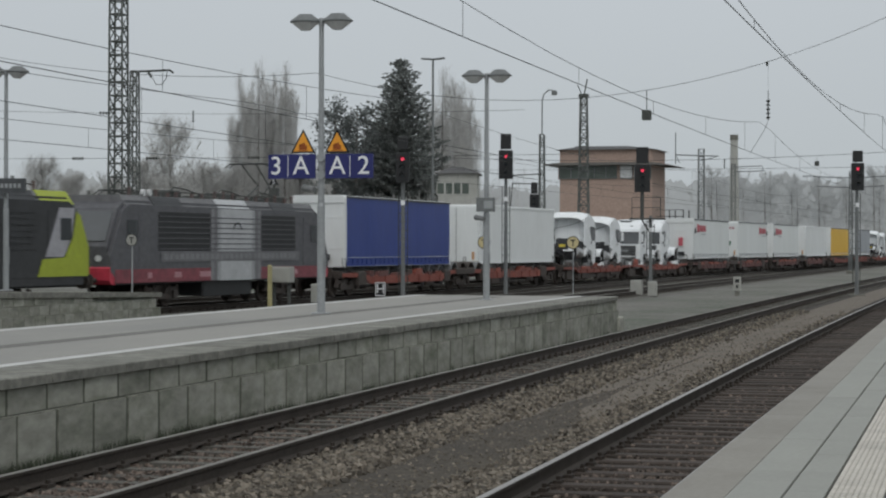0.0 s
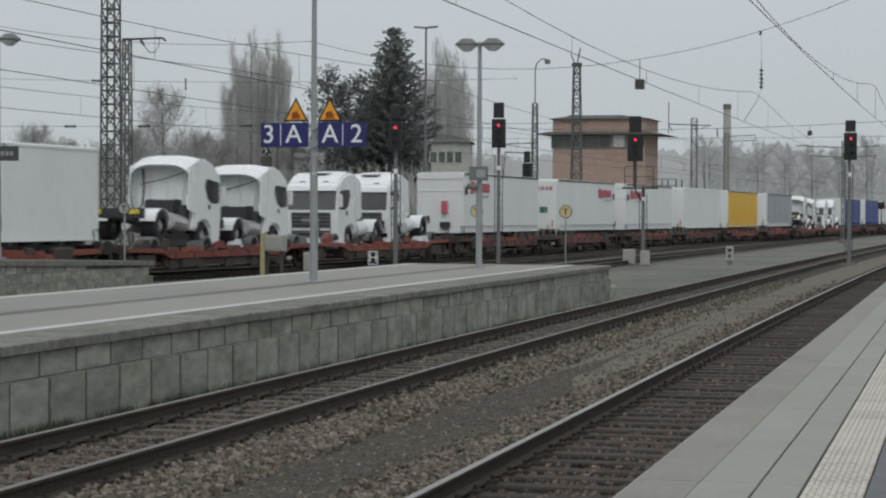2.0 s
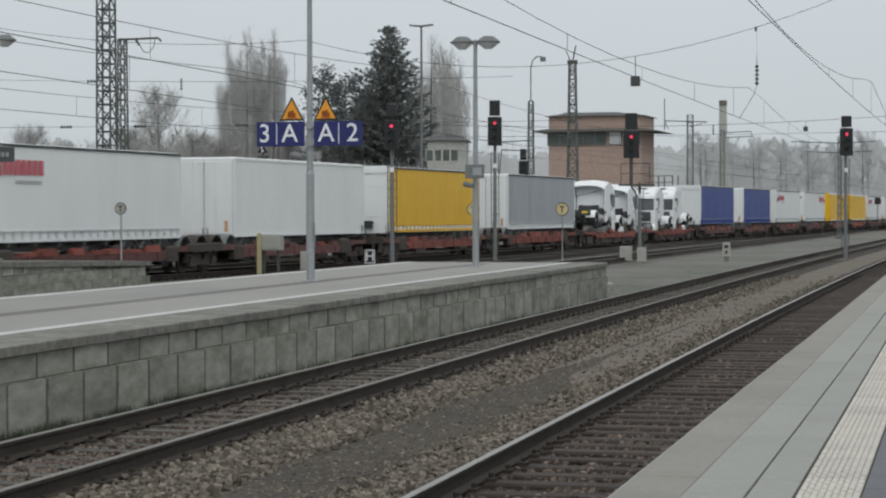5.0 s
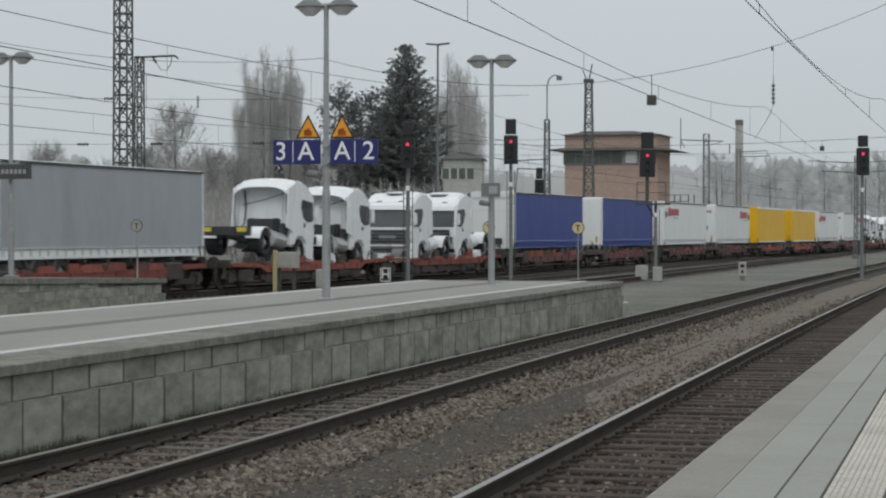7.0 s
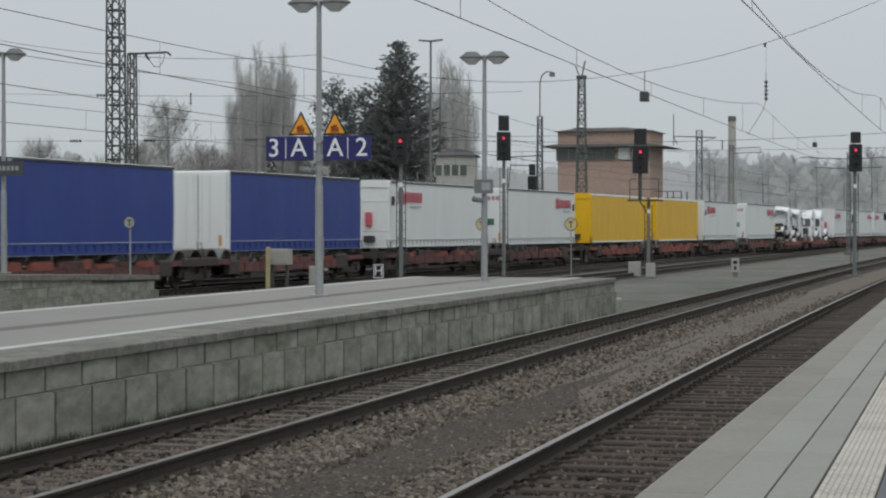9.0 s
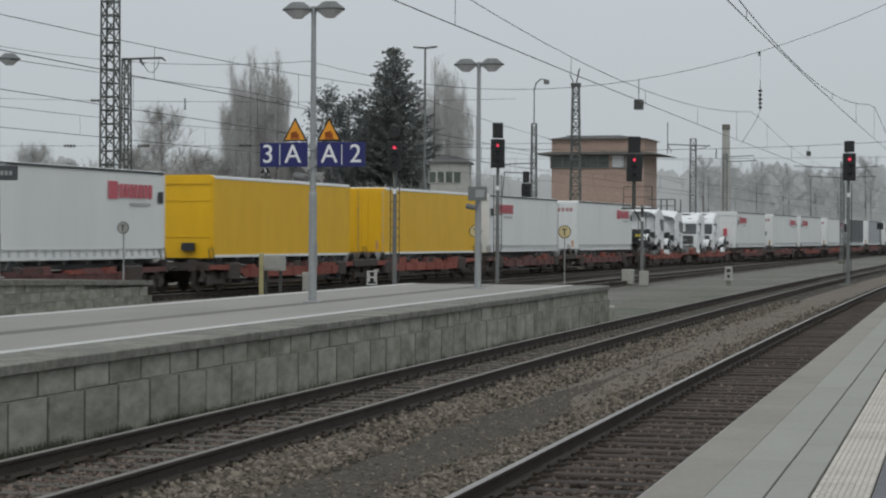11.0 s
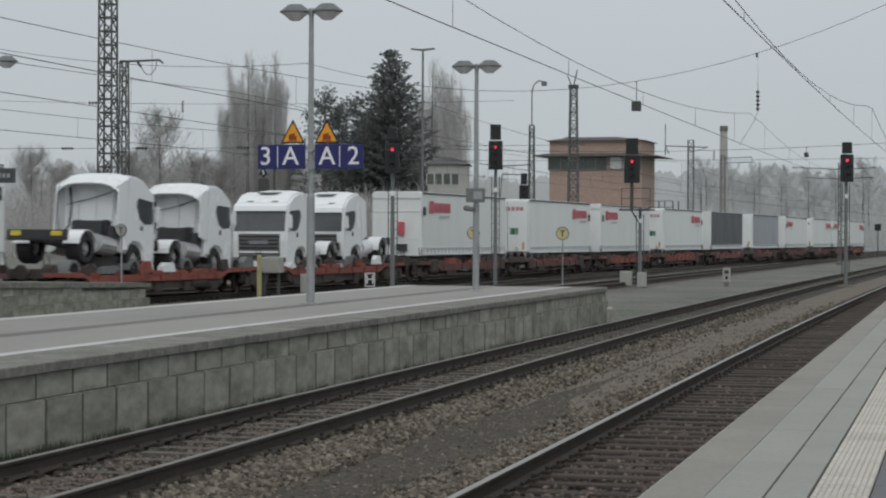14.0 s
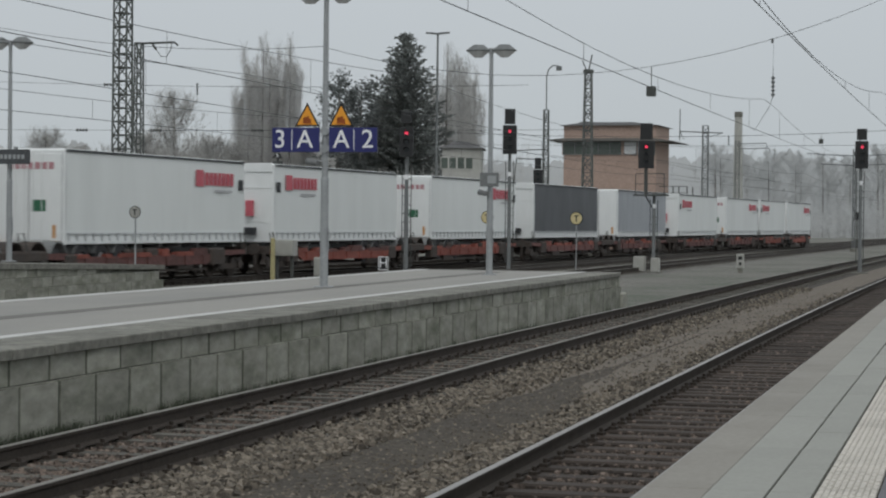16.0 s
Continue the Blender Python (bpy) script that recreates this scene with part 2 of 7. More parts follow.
def words(name, body, size, mat, parent, m, depth=0.004):
    cu = bpy.data.curves.new(name, "FONT")
    cu.body, cu.size, cu.extrude, cu.align_x, cu.align_y = body, size, depth, "CENTER", "CENTER"
    cu.offset = 0.003 * size
    cu.materials.append(mat)
    tmp = new(name, cu)
    me = bpy.data.meshes.new_from_object(tmp.evaluated_get(bpy.context.evaluated_depsgraph_get()))
    bpy.data.objects.remove(tmp)
    ob = new(name, me)
    ob.parent = parent
    ob.matrix_basis = m
    return ob


def tube(bm, pts, r, n=4):
    """One unbroken round bar or wire through the points."""
    pts = [Vector(p) for p in pts]
    rings = []
    for i, p in enumerate(pts):
        d = (pts[min(i + 1, len(pts) - 1)] - pts[max(i - 1, 0)]).normalized()
        a = d.cross(Vector((0.31, 0.17, 0.93))).normalized()
        b = d.cross(a)
        rings.append([bm.verts.new(p + (a * math.cos(2 * math.pi * k / n) + b * math.sin(2 * math.pi * k / n)) * r) for k in range(n)])
    for a, b in zip(rings, rings[1:]):
        for k in range(n):
            bm.faces.new((a[k], a[(k + 1) % n], b[(k + 1) % n], b[k]))
    bm.faces.new(rings[0][::-1])
    bm.faces.new(rings[-1])


def arch(bm, x, z, r, thick, y0, y1, a0=0.12, a1=0.88, n=9):
    """A curved guard over a wheel at (x, z)."""
    out = [(x + q * math.cos(math.pi * a), z + q * math.sin(math.pi * a)) for q, order in ((r, 1), (r + thick, -1)) for a in [a0 + (a1 - a0) * i / n for i in range(n + 1)][::order]]
    prism(bm, out, y0, y1)


def insulator(bm, p, q, n=5, r=0.09):
    p, q = Vector(p), Vector(q)
    rod(bm, p, q, 0.025, n=5)
    for i in range(n):
        c = p.lerp(q, (i + 0.5) / n)
        d = (q - p).normalized() * 0.03
        rod(bm, c - d, c + d, r, r * 0.8, 8)


# faces the viewer: x' to the viewer's right, z up, for flat things that face down the track
FACE = Matrix(((0, 0, -1, 0), (-1, 0, 0, 0), (0, 1, 0, 0), (0, 0, 0, 1)))


# ---------------------------------------------------------------- the lie of the tracks
def bend(x):
    """How far the station tracks swing over with distance."""
    d = max(0.0, min(x, 120) - 22)
    return -1.3e-4 * d * d - 0.0255 * max(0.0, x - 120)


TURN = -0.08
ALONG, ACROSS = Vector((math.cos(TURN), math.sin(TURN), 0)), Vector((-math.sin(TURN), math.cos(TURN), 0))
TRAIN_Y, TRAIN_Z = 32.6 + 1.275, -0.03


def near_line(y):
    return lambda x: Vector((x, y + bend(x), 0))


def through_line(off):
    return lambda x: ALONG * x + ACROSS * (TRAIN_Y + off) + Vector((0, 0, TRAIN_Z))


def stations(x0, x1, step):
    k = max(1, int(round((x1 - x0) / step)))
    return [x0 + (x1 - x0) * i / k for i in range(k + 1)]


def sweep(bm, line, x0, x1, step, outline, mi=0, top=None, jitter=0.0):
    """An outline of (side, height) pairs carried along a line; faces in the index set top get material 1."""
    rings = []
    for x in stations(x0, x1, step):
        c = line(x)
        d = (line(x + 0.5) - line(x - 0.5)).normalized()
        s = Vector((-d.y, d.x, 0))
        rings.append([bm.verts.new(c + s * a + Vector((0, 0, b + (random.uniform(-jitter, jitter) if jitter else 0)))) for a, b in outline])
    k = len(outline)
    closed = k if top is not None else k - 1
    for a, b in zip(rings, rings[1:]):
        for i in range(closed):
            f = bm.faces.new((a[i], a[(i + 1) % k], b[(i + 1) % k], b[i]))
            f.material_index = 1 if top and i in top else mi
    if top is not None:
        bm.faces.new(rings[0])
        bm.faces.new(rings[-1][::-1])


RAIL = [(-0.075, -0.172), (0.075, -0.172), (0.07, -0.16), (0.012, -0.14), (0.012, -0.045), (0.036, -0.035), (0.036, -0.006), (0.028, 0.0), (-0.028, 0.0), (-0.036, -0.006),
        (-0.036, -0.035), (-0.012, -0.045), (-0.012, -0.14), (-0.07, -0.16)]


def sleeper_mesh(name, mat, wood):
    bm = bmesh.new()
    if wood:
        cbox(bm, -0.13, 0.13, -1.3, 1.3, -0.36, -0.185, 0.02)
    else:
        prism(bm, [(-0.15, -0.40), (0.15, -0.40), (0.11, -0.19), (-0.11, -0.19)], -1.3, 1.3)
    for s in (-1, 1):
        for e in (-1, 1):
            box(bm, -0.08, 0.08, s * 0.7525 + e * 0.12 - 0.04, s * 0.7525 + e * 0.12 + 0.04, -0.19, -0.15, mi=1)
            rod(bm, (0, s * 0.7525 + e * 0.12, -0.16), (0, s * 0.7525 + e * 0.12, -0.11), 0.025, n=6, mi=1)
    return done(bm, name, [mat, M["rail_side"]])


def railway(name, label, line, x0, x1, wood, near, step, rails_mat, bed="ballast"):
    t = thing(name, label, "railway track", kind="structure")
    for s in (-1, 1):
        bm = bmesh.new()
        sweep(bm, lambda x: line(x) + Vector((0, s * 0.7525, 0)), x0, x1, step, RAIL, top={6, 7, 8})
        part("rail", bm, [M["rail_side"], rails_mat], t)
    me = sleeper_mesh("sleeper", M["sleeper_w"] if wood else M["sleeper_c"], wood)
    x = near[0]
    while x < near[1]:
        ob = new("sleeper", me)
        ob.parent = t
        d = line(x + 0.5) - line(x - 0.5)
        ob.matrix_basis = Matrix.Translation(line(x) + Vector((random.uniform(-0.03, 0.03), random.uniform(-0.02, 0.02), random.uniform(-0.012, 0.006)))) @ Matrix.Rotation(math.atan2(d.y, d.x) + random.uniform(-0.012, 0.012), 4, "Z")
        x += 0.6
    if near[1] < x1:
        bm = bmesh.new()
        while x < min(x1, near[1] + 200):
            c = line(x)
            box(bm, c.x - 0.12, c.x + 0.12, c.y - 1.3, c.y + 1.3, c.z - 0.3, c.z - 0.19)
            x += 0.6
        tagged(part("far_sleepers", bm, M["sleeper_w"] if wood else M["sleeper_c"], t), kind="stuff")
    if bed:
        bm = bmesh.new()
        sweep(bm, line, x0, x1, step, [(-2.1, -0.30), (-1.55, -0.215), (-0.9, -0.225), (-0.3, -0.235), (0.3, -0.235), (0.9, -0.225), (1.55, -0.215), (2.1, -0.30)], jitter=0.01)
        part("ballast_bed", bm, M[bed], t)
    return t


# ---------------------------------------------------------------- ground
bm = bmesh.new()
xs = [-600, -100, -20, 0, 10, 20, 30, 45, 60, 90, 130, 200, 300, 500, 1000, 3000]
ys = [-2500, -600, -100, -20, 0, 5.6, 12, 20, 30, 45, 80, 200, 600, 2500]
grid = [[bm.verts.new((x, y, -0.27)) for x in xs] for y in ys]
for a, b in zip(grid, grid[1:]):
    for i in range(len(xs) - 1):
        bm.faces.new((a[i], a[i + 1], b[i + 1], b[i]))
tagged(part("ground", bm, M["gravel"]), "grey-brown gravelly railway ground with faint weeds", "ground", kind="structure")
bm = bmesh.new()
sweep(bm, near_line(5.55), -2, 140, 4, [(-1.0, -0.262), (-0.75, -0.215), (0, -0.20), (0.7, -0.215), (0.95, -0.262)], jitter=0.008)
tagged(part("path", bm, M["path"]), "trodden brown-grey cinder path between two tracks", "path", kind="structure")

bm = bmesh.new()
prev = None
for i in range(64):
    x = 8 + 0.55 * i
    fade = min(1.0, (34 - x) / 10)
    w0 = max(0.02, (0.62 + 0.30 * noise.noise(Vector((x * 0.55, 0.2, 0)))) * fade)
    w1 = max(0.02, (0.50 + 0.32 * noise.noise(Vector((x * 0.5, 7.7, 0)))) * fade)
    cur = [bm.verts.new((x, 5.62 + bend(x) + o, z)) for o, z in ((-w0, -0.205), (-0.5 * w0, -0.193), (0.5 * w1, -0.192), (w1, -0.204))]
    if prev:
        for k in range(3):
            bm.faces.new((prev[k], cur[k], cur[k + 1], prev[k + 1]))
    prev = cur
tagged(part("path", bm, M["path_dark"]), "damp dark cinders trodden smooth between two tracks", "path", kind="structure")

TRACK_1, TRACK_2 = 3.29, 7.94
railway("track_1", "dull railway track with old dark wooden sleepers", near_line(TRACK_1), -4, 420, True, (6, 75), 2.0, M["rail_top"])
railway("track_2", "railway track with worn rails on grimy concrete sleepers", near_line(TRACK_2), 8, 420, False, (14, 110), 2.0, M["rail_old"])
railway("track_3", "railway track behind the island platform", near_line(17.4), 10, 420, False, (56, 110), 3.0, M["rail_old"], bed="far_ballast")
railway("track_4", "railway track beside the far platform", near_line(21.9), 10, 420, False, (56, 110), 3.0, M["rail_old"], bed="far_ballast")
railway("track_5", "through track on which the freight train runs", through_line(0), 20, 520, False, (50, 150), 4.0, M["rail_top"], bed="far_ballast")
railway("track_6", "empty through track behind the freight train", through_line(4.7), 20, 520, False, (50, 60), 4.0, M["rail_old"], bed="far_ballast")


def stones(name, label, mat, count, spots, size, parent=None):
    """Loose broken stones, each a lump of its own, joined in one sheet of stuff."""
    rng = random.Random(len(name) + count)
    vs, fs = [], []
    shape = [Vector(v).normalized() for v in ((1, 1, 1), (1, -1, -1), (-1, 1, -1), (-1, -1, 1), (-1, 1, 1), (1, -1, 1), (1, 1, -1), (-1, -1, -1))]
    faces = ((0, 4, 3, 5), (1, 7, 2, 6), (0, 5, 1, 6), (4, 2, 7, 3), (0, 6, 2, 4), (5, 3, 7, 1))
    for _ in range(count):
        c, r = spots(rng), rng.uniform(*size)
        turn = Euler((rng.uniform(0, 6.3), rng.uniform(0, 6.3), rng.uniform(0, 6.3))).to_matrix()
        k = len(vs)
        sx, sy, sz = rng.uniform(0.7, 1.2), rng.uniform(0.6, 1.0), rng.uniform(0.5, 0.9)
        for v in shape:
            w = turn @ Vector((v.x * sx, v.y * sy, v.z * sz)) * (r * rng.uniform(0.75, 1.2))
            vs.append((c.x + w.x, c.y + w.y, c.z + w.z))
        fs += [tuple(k + i for i in f) for f in faces]
    me = bpy.data.meshes.new(name)
    me.from_pydata(vs, [], fs)
    me.materials.append(mat)
    return tagged(new(name, me), label, "ballast", kind="stuff")


def far_biased(rng, x0, x1):
    u = rng.random()
    return 1 / (1 / x0 + u * (1 / x1 - 1 / x0))


def strip(y, half, z, x0, x1):
    def spot(rng):
        x = far_biased(rng, x0, x1)
        s = rng.gauss(0, 0.5)
        return Vector((x, y + bend(x) + max(-1, min(1, s)) * half, z))
    return spot


stones("ballast_stones", "loose light-grey ballast stones beside the track", M["stone"], 6200, strip(6.55, 0.55, -0.195, 14, 75), (0.028, 0.07))
stones("ballast_stones", "loose brownish ballast stones along the old track", M["stone"], 4800, strip(4.6, 0.42, -0.195, 12, 75), (0.025, 0.062))
stones("ballast_stones", "sparse small stones strewn over the path", M["stone"], 4200, strip(5.55, 1.0, -0.20, 12, 70), (0.012, 0.036))
stones("ballast_stones", "dark rusty ballast between the wooden sleepers", M["stone_dark"], 8000, strip(3.1, 1.05, -0.216, 8, 60), (0.02, 0.05))
stones("ballast_stones", "grey ballast between the concrete sleepers", M["stone_dark"], 7000, strip(7.94, 0.9, -0.22, 15, 60), (0.025, 0.055))
# ---------------------------------------------------------------- the platform on which the camera stands
def own_platform():
    p = thing("platform_1", "grey concrete platform with a white tactile guide strip", "platform", kind="structure")
    bm = bmesh.new()
    box(bm, -6, 140, -8, 1.42, -0.3, 0.735)
    part("platform_body", bm, M["concrete"], p)

    def row(name, mat, y0, y1, length, x0, x1, top=0.80, c=0.003):
        bm = bmesh.new()
        cbox(bm, 0, length - 0.003, y0, y1, top - 0.1, top, c)
        me = done(bm, name, mat)
        x = x0
        while x < x1:
            ob = new(name, me)
            ob.parent = p
            ob.matrix_basis = Matrix.Translation((x, 0, random.uniform(-0.0015, 0.0015)))
            x += length
    row("edge_slab", M["slab_edge"], 1.275, 1.59, 2.0, -4, 60)
    row("slab", M["slab"], 0.987, 1.272, 2.0, -4, 60, 0.801)
    row("slab", M["slab"], 0.766, 0.975, 1.0, -4, 60)
    row("paving_slab", M["dark_paving"], -1.2, 0.452, 0.6, -4, 60, 0.799)
    # ribbed guide slabs
    bm = bmesh.new()
    box(bm, 0, 0.296, 0.461, 0.751, 0.70, 0.797)
    for i in range(9):
        y0 = 0.464 + 0.032 * i
        for x0, x1 in (((0.004, 0.135), (0.165, 0.292)), ((0.004, 0.062), (0.092, 0.205), (0.235, 0.292)))[i % 2]:
            prism(bm, [(y0, 0.796), (y0 + 0.028, 0.796), (y0 + 0.025, 0.803), (y0 + 0.003, 0.803)], x0, x1, mi=1, axis="x")
    me = done(bm, "tactile_slab", [M["tactile_base"], M["tactile"]])
    x = -4.0
    while x < 60:
        ob = new("tactile_slab", me)
        ob.parent = p
        ob.matrix_basis = Matrix.Translation((x, 0, 0))
        x += 0.3
    bm = bmesh.new()
    box(bm, 60.6, 140, -1.2, 1.59, 0.7, 0.80)
    box(bm, -6, -4.003, -8, 1.59, 0.7, 0.799)
    box(bm, -4, 60, -8, -1.203, 0.7, 0.799)
    box(bm, 60.6, 140, -8, -1.203, 0.7, 0.799)
    part("rest_paving", bm, M["slab"], p)


own_platform()


# ---------------------------------------------------------------- the island platform with its block wall
M["weed"] = material("dark_moss_and_weeds", (0.062, 0.075, 0.045), 0.95, grain=6, vary=0.4, stain=1, stain_amount=0.5, island=0.5, bump=0)
P2_EDGE, P2_FAR, P2_END, P2_TOP = 9.64, 15.6, 55.6, 0.75


def mossy_block(bm, x0, x1, y0, y1, z0, z1, c):
    """A block whose worn arrises carry dark moss, as a second material."""
    def ring(z, i):
        return [bm.verts.new(v) for v in ((x0 + i + c, y0 + i, z), (x1 - i - c, y0 + i, z), (x1 - i, y0 + i + 0.5 * c, z), (x1 - i, y1, z), (x0 + i, y1, z), (x0 + i, y0 + i + 0.5 * c, z))]
    rings = [ring(z0, 0), ring(z1 - 0.7 * c, 0), ring(z1, 0.5 * c)]
    for k, (a, b) in enumerate(zip(rings, rings[1:])):
        for i in range(6):
            bm.faces.new((a[i], a[(i + 1) % 6], b[(i + 1) % 6], b[i])).material_index = 1 if k or i else 0
    bm.faces.new(rings[2])
    bm.faces.new(rings[0][::-1])


def island_platform():
    p = thing("platform_2", "island platform with a weathered concrete block wall", "platform", kind="structure")
    bm = bmesh.new()
    box(bm, 4, P2_END - 0.15, P2_EDGE + 0.17, P2_FAR - 0.1, -0.4, 0.66)
    box(bm, 4, P2_END - 0.16, P2_EDGE + 0.071, P2_EDGE + 0.168, 0.30, 0.655)
    box(bm, 4, P2_END - 0.16, P2_EDGE + 0.024, P2_EDGE + 0.166, -0.35, 0.335)
    part("platform_body", bm, M["mortar"], p)
    bm = bmesh.new()
    box(bm, 4, P2_END, P2_EDGE + 0.95, P2_FAR - 0.16, 0.62, P2_TOP)
    part("asphalt", bm, M["asphalt_top"], p)
    bm = bmesh.new()
    box(bm, 4, P2_END - 1.5, 12.6, 12.98, 0.7, P2_TOP + 0.004)
    part("drain_band", bm, M["wet_band"], p, "dark damp band along the middle of the platform")
    bm = bmesh.new()
    box(bm, 4, P2_END - 0.05, P2_EDGE + 0.98, P2_EDGE + 1.2, 0.7, P2_TOP + 0.006)
    part("white_line", bm, M["white_line"], p, "worn white safety line")
    bm = bmesh.new()
    box(bm, 4, P2_END - 0.05, P2_FAR - 0.42, P2_FAR - 0.16, 0.7, P2_TOP + 0.006)
    part("white_line", bm, M["white_line"], p, "worn white safety line")
    bm = bmesh.new()
    cbox(bm, 0, 0.986, P2_EDGE, P2_EDGE + 0.95, 0.64, P2_TOP, 0.012)
    me = done(bm, "coping_slab", M["coping"])
    bm = bmesh.new()
    cbox(bm, 0, 0.986, P2_FAR - 0.16, P2_FAR, 0.60, P2_TOP, 0.012)
    me2 = done(bm, "coping_slab", M["coping"])
    x = 10.0
    while x < P2_END - 0.2:
        for me_ in (me, me2):
            ob = new("coping_slab", me_)
            ob.parent = p
            ob.matrix_basis = pose(x, random.uniform(-0.012, 0.012), random.uniform(-0.004, 0.004))
        x += 0.99
    up, lo = bmesh.new(), bmesh.new()
    mossy_block(up, 0.0, 0.91, 0.062, 0.26, 0.362, 0.632, 0.013)
    mossy_block(lo, 0.0, 0.915, 0.015, 0.26, -0.30, 0.352, 0.018)
    up, lo = done(up, "block", [M["block"], M["moss"]]), done(lo, "block", [M["block"], M["moss"]])
    for me, start, pitch in ((lo, 19.12 - 0.9424 * 9, 0.9424), (up, 20.84 - 0.936 * 11, 0.936)):
        x = start
        while x < P2_END - 0.6:
            ob = new("block", me)
            ob.parent = p
            ob.matrix_basis = pose(x + random.uniform(-0.008, 0.008), P2_EDGE + random.uniform(-0.004, 0.003), random.uniform(-0.004, 0.004), 0, random.uniform(-0.25, 0.25), random.uniform(-0.2, 0.2))
            x += pitch
    # end wall and a short broken stub at its foot
    bm = bmesh.new()
    y = P2_EDGE + 0.03
    cbox(bm, 0, 0.22, 0, 0.9, -0.3, 0.288, 0.014)
    end_lo = done(bm, "block", M["block"])
    bm = bmesh.new()
    cbox(bm, 0, 0.22, 0, 0.9, 0.30, 0.632, 0.014)
    end_up = done(bm, "block", M["block"])
    while y < P2_FAR - 0.9:
        for me in (end_lo, end_up):
            ob = new("block", me)
            ob.parent = p
            ob.matrix_basis = pose(P2_END - 0.22, y, 0)
        y += 0.92
    bm = bmesh.new()
    cbox(bm, P2_END - 0.4, P2_END + 0.02, P2_EDGE, P2_FAR, 0.635, P2_TOP + 0.002, 0.012)
    part("end_coping", bm, M["coping"], p)
    bm = bmesh.new()
    cbox(bm, P2_END + 0.02, P2_END + 0.75, P2_EDGE - 0.05, P2_EDGE + 0.45, -0.3, 0.18, 0.05)
    part("end_stub", bm, M["block"], p)


island_platform()


def foot_weeds():
    """Low tufts of moss and dead stalks where the wall meets the ballast."""
    rng = random.Random(31)
    vs, fs = [], []
    for _ in range(520):
        x = far_biased(rng, 14, 54)
        if noise.noise(Vector((x * 0.7, 3.1, 0))) < -0.12:
            continue
        y = P2_EDGE - 0.03 - abs(rng.gauss(0, 0.05))
        for _ in range(9):
            a, h, w = rng.uniform(0, 6.28), rng.uniform(0.03, 0.13), rng.uniform(0.008, 0.02)
            lx, ly = 0.05 * math.cos(a), 0.04 * math.sin(a)
            px_, py_ = x + rng.gauss(0, 0.05), y + rng.gauss(0, 0.02)
            k = len(vs)
            vs += [(px_ - w, py_, -0.28), (px_ + w, py_, -0.28), (px_ + lx, py_ + ly, -0.22 + h)]
            fs.append((k, k + 1, k + 2))
    me = bpy.data.meshes.new("weeds")
    me.from_pydata(vs, [], fs)
    me.materials.append(M["weed"])
    tagged(new("weeds", me), "dark moss and dead weeds along the foot of the wall", "weeds", kind="stuff")


foot_weeds()


def far_platform():
    p = thing("platform_3", "low far platform of weathered blocks sloping to its end", "platform", kind="structure")
    y0, y1 = 24.3, 28.2
    ramp = [(30, 0.95), (47, 0.93), (57.8, 0.70)]
    bm = bmesh.new()
    prism(bm, [(30, -0.4), (57.6, -0.4), (57.6, 0.58), (47, 0.80), (30, 0.82)], y0 + 0.2, y1)
    part("platform_body", bm, M["block"], p)
    bm = bmesh.new()
    prism(bm, [(30, 0.80), (47, 0.78), (57.8, 0.56), (57.8, 0.70), (47, 0.93), (30, 0.95)], y0, y1 + 0.1)
    part("coping", bm, M["coping"], p)
    bm = bmesh.new()
    cbox(bm, 0, 0.60, 0.05, 0.2, -0.3, 0.24, 0.012)
    lo = done(bm, "block", M["block"])
    bm = bmesh.new()
    cbox(bm, 0, 0.60, 0.07, 0.2, 0.25, 0.52, 0.012)
    up = done(bm, "block", M["block"])
    bm = bmesh.new()
    cbox(bm, 0, 0.60, 0.07, 0.2, 0.53, 0.76, 0.012)
    top = done(bm, "block", M["block"])
    for me, start, stop in ((lo, 40, 57.3), (up, 40.3, 57.3), (top, 40, 52.5)):
        x = start
        while x < stop:
            ob = new("block", me)
            ob.parent = p
            ob.matrix_basis = pose(x, y0 + random.uniform(-0.01, 0.01), 0)
            x += 0.615
    return p


far_platform()


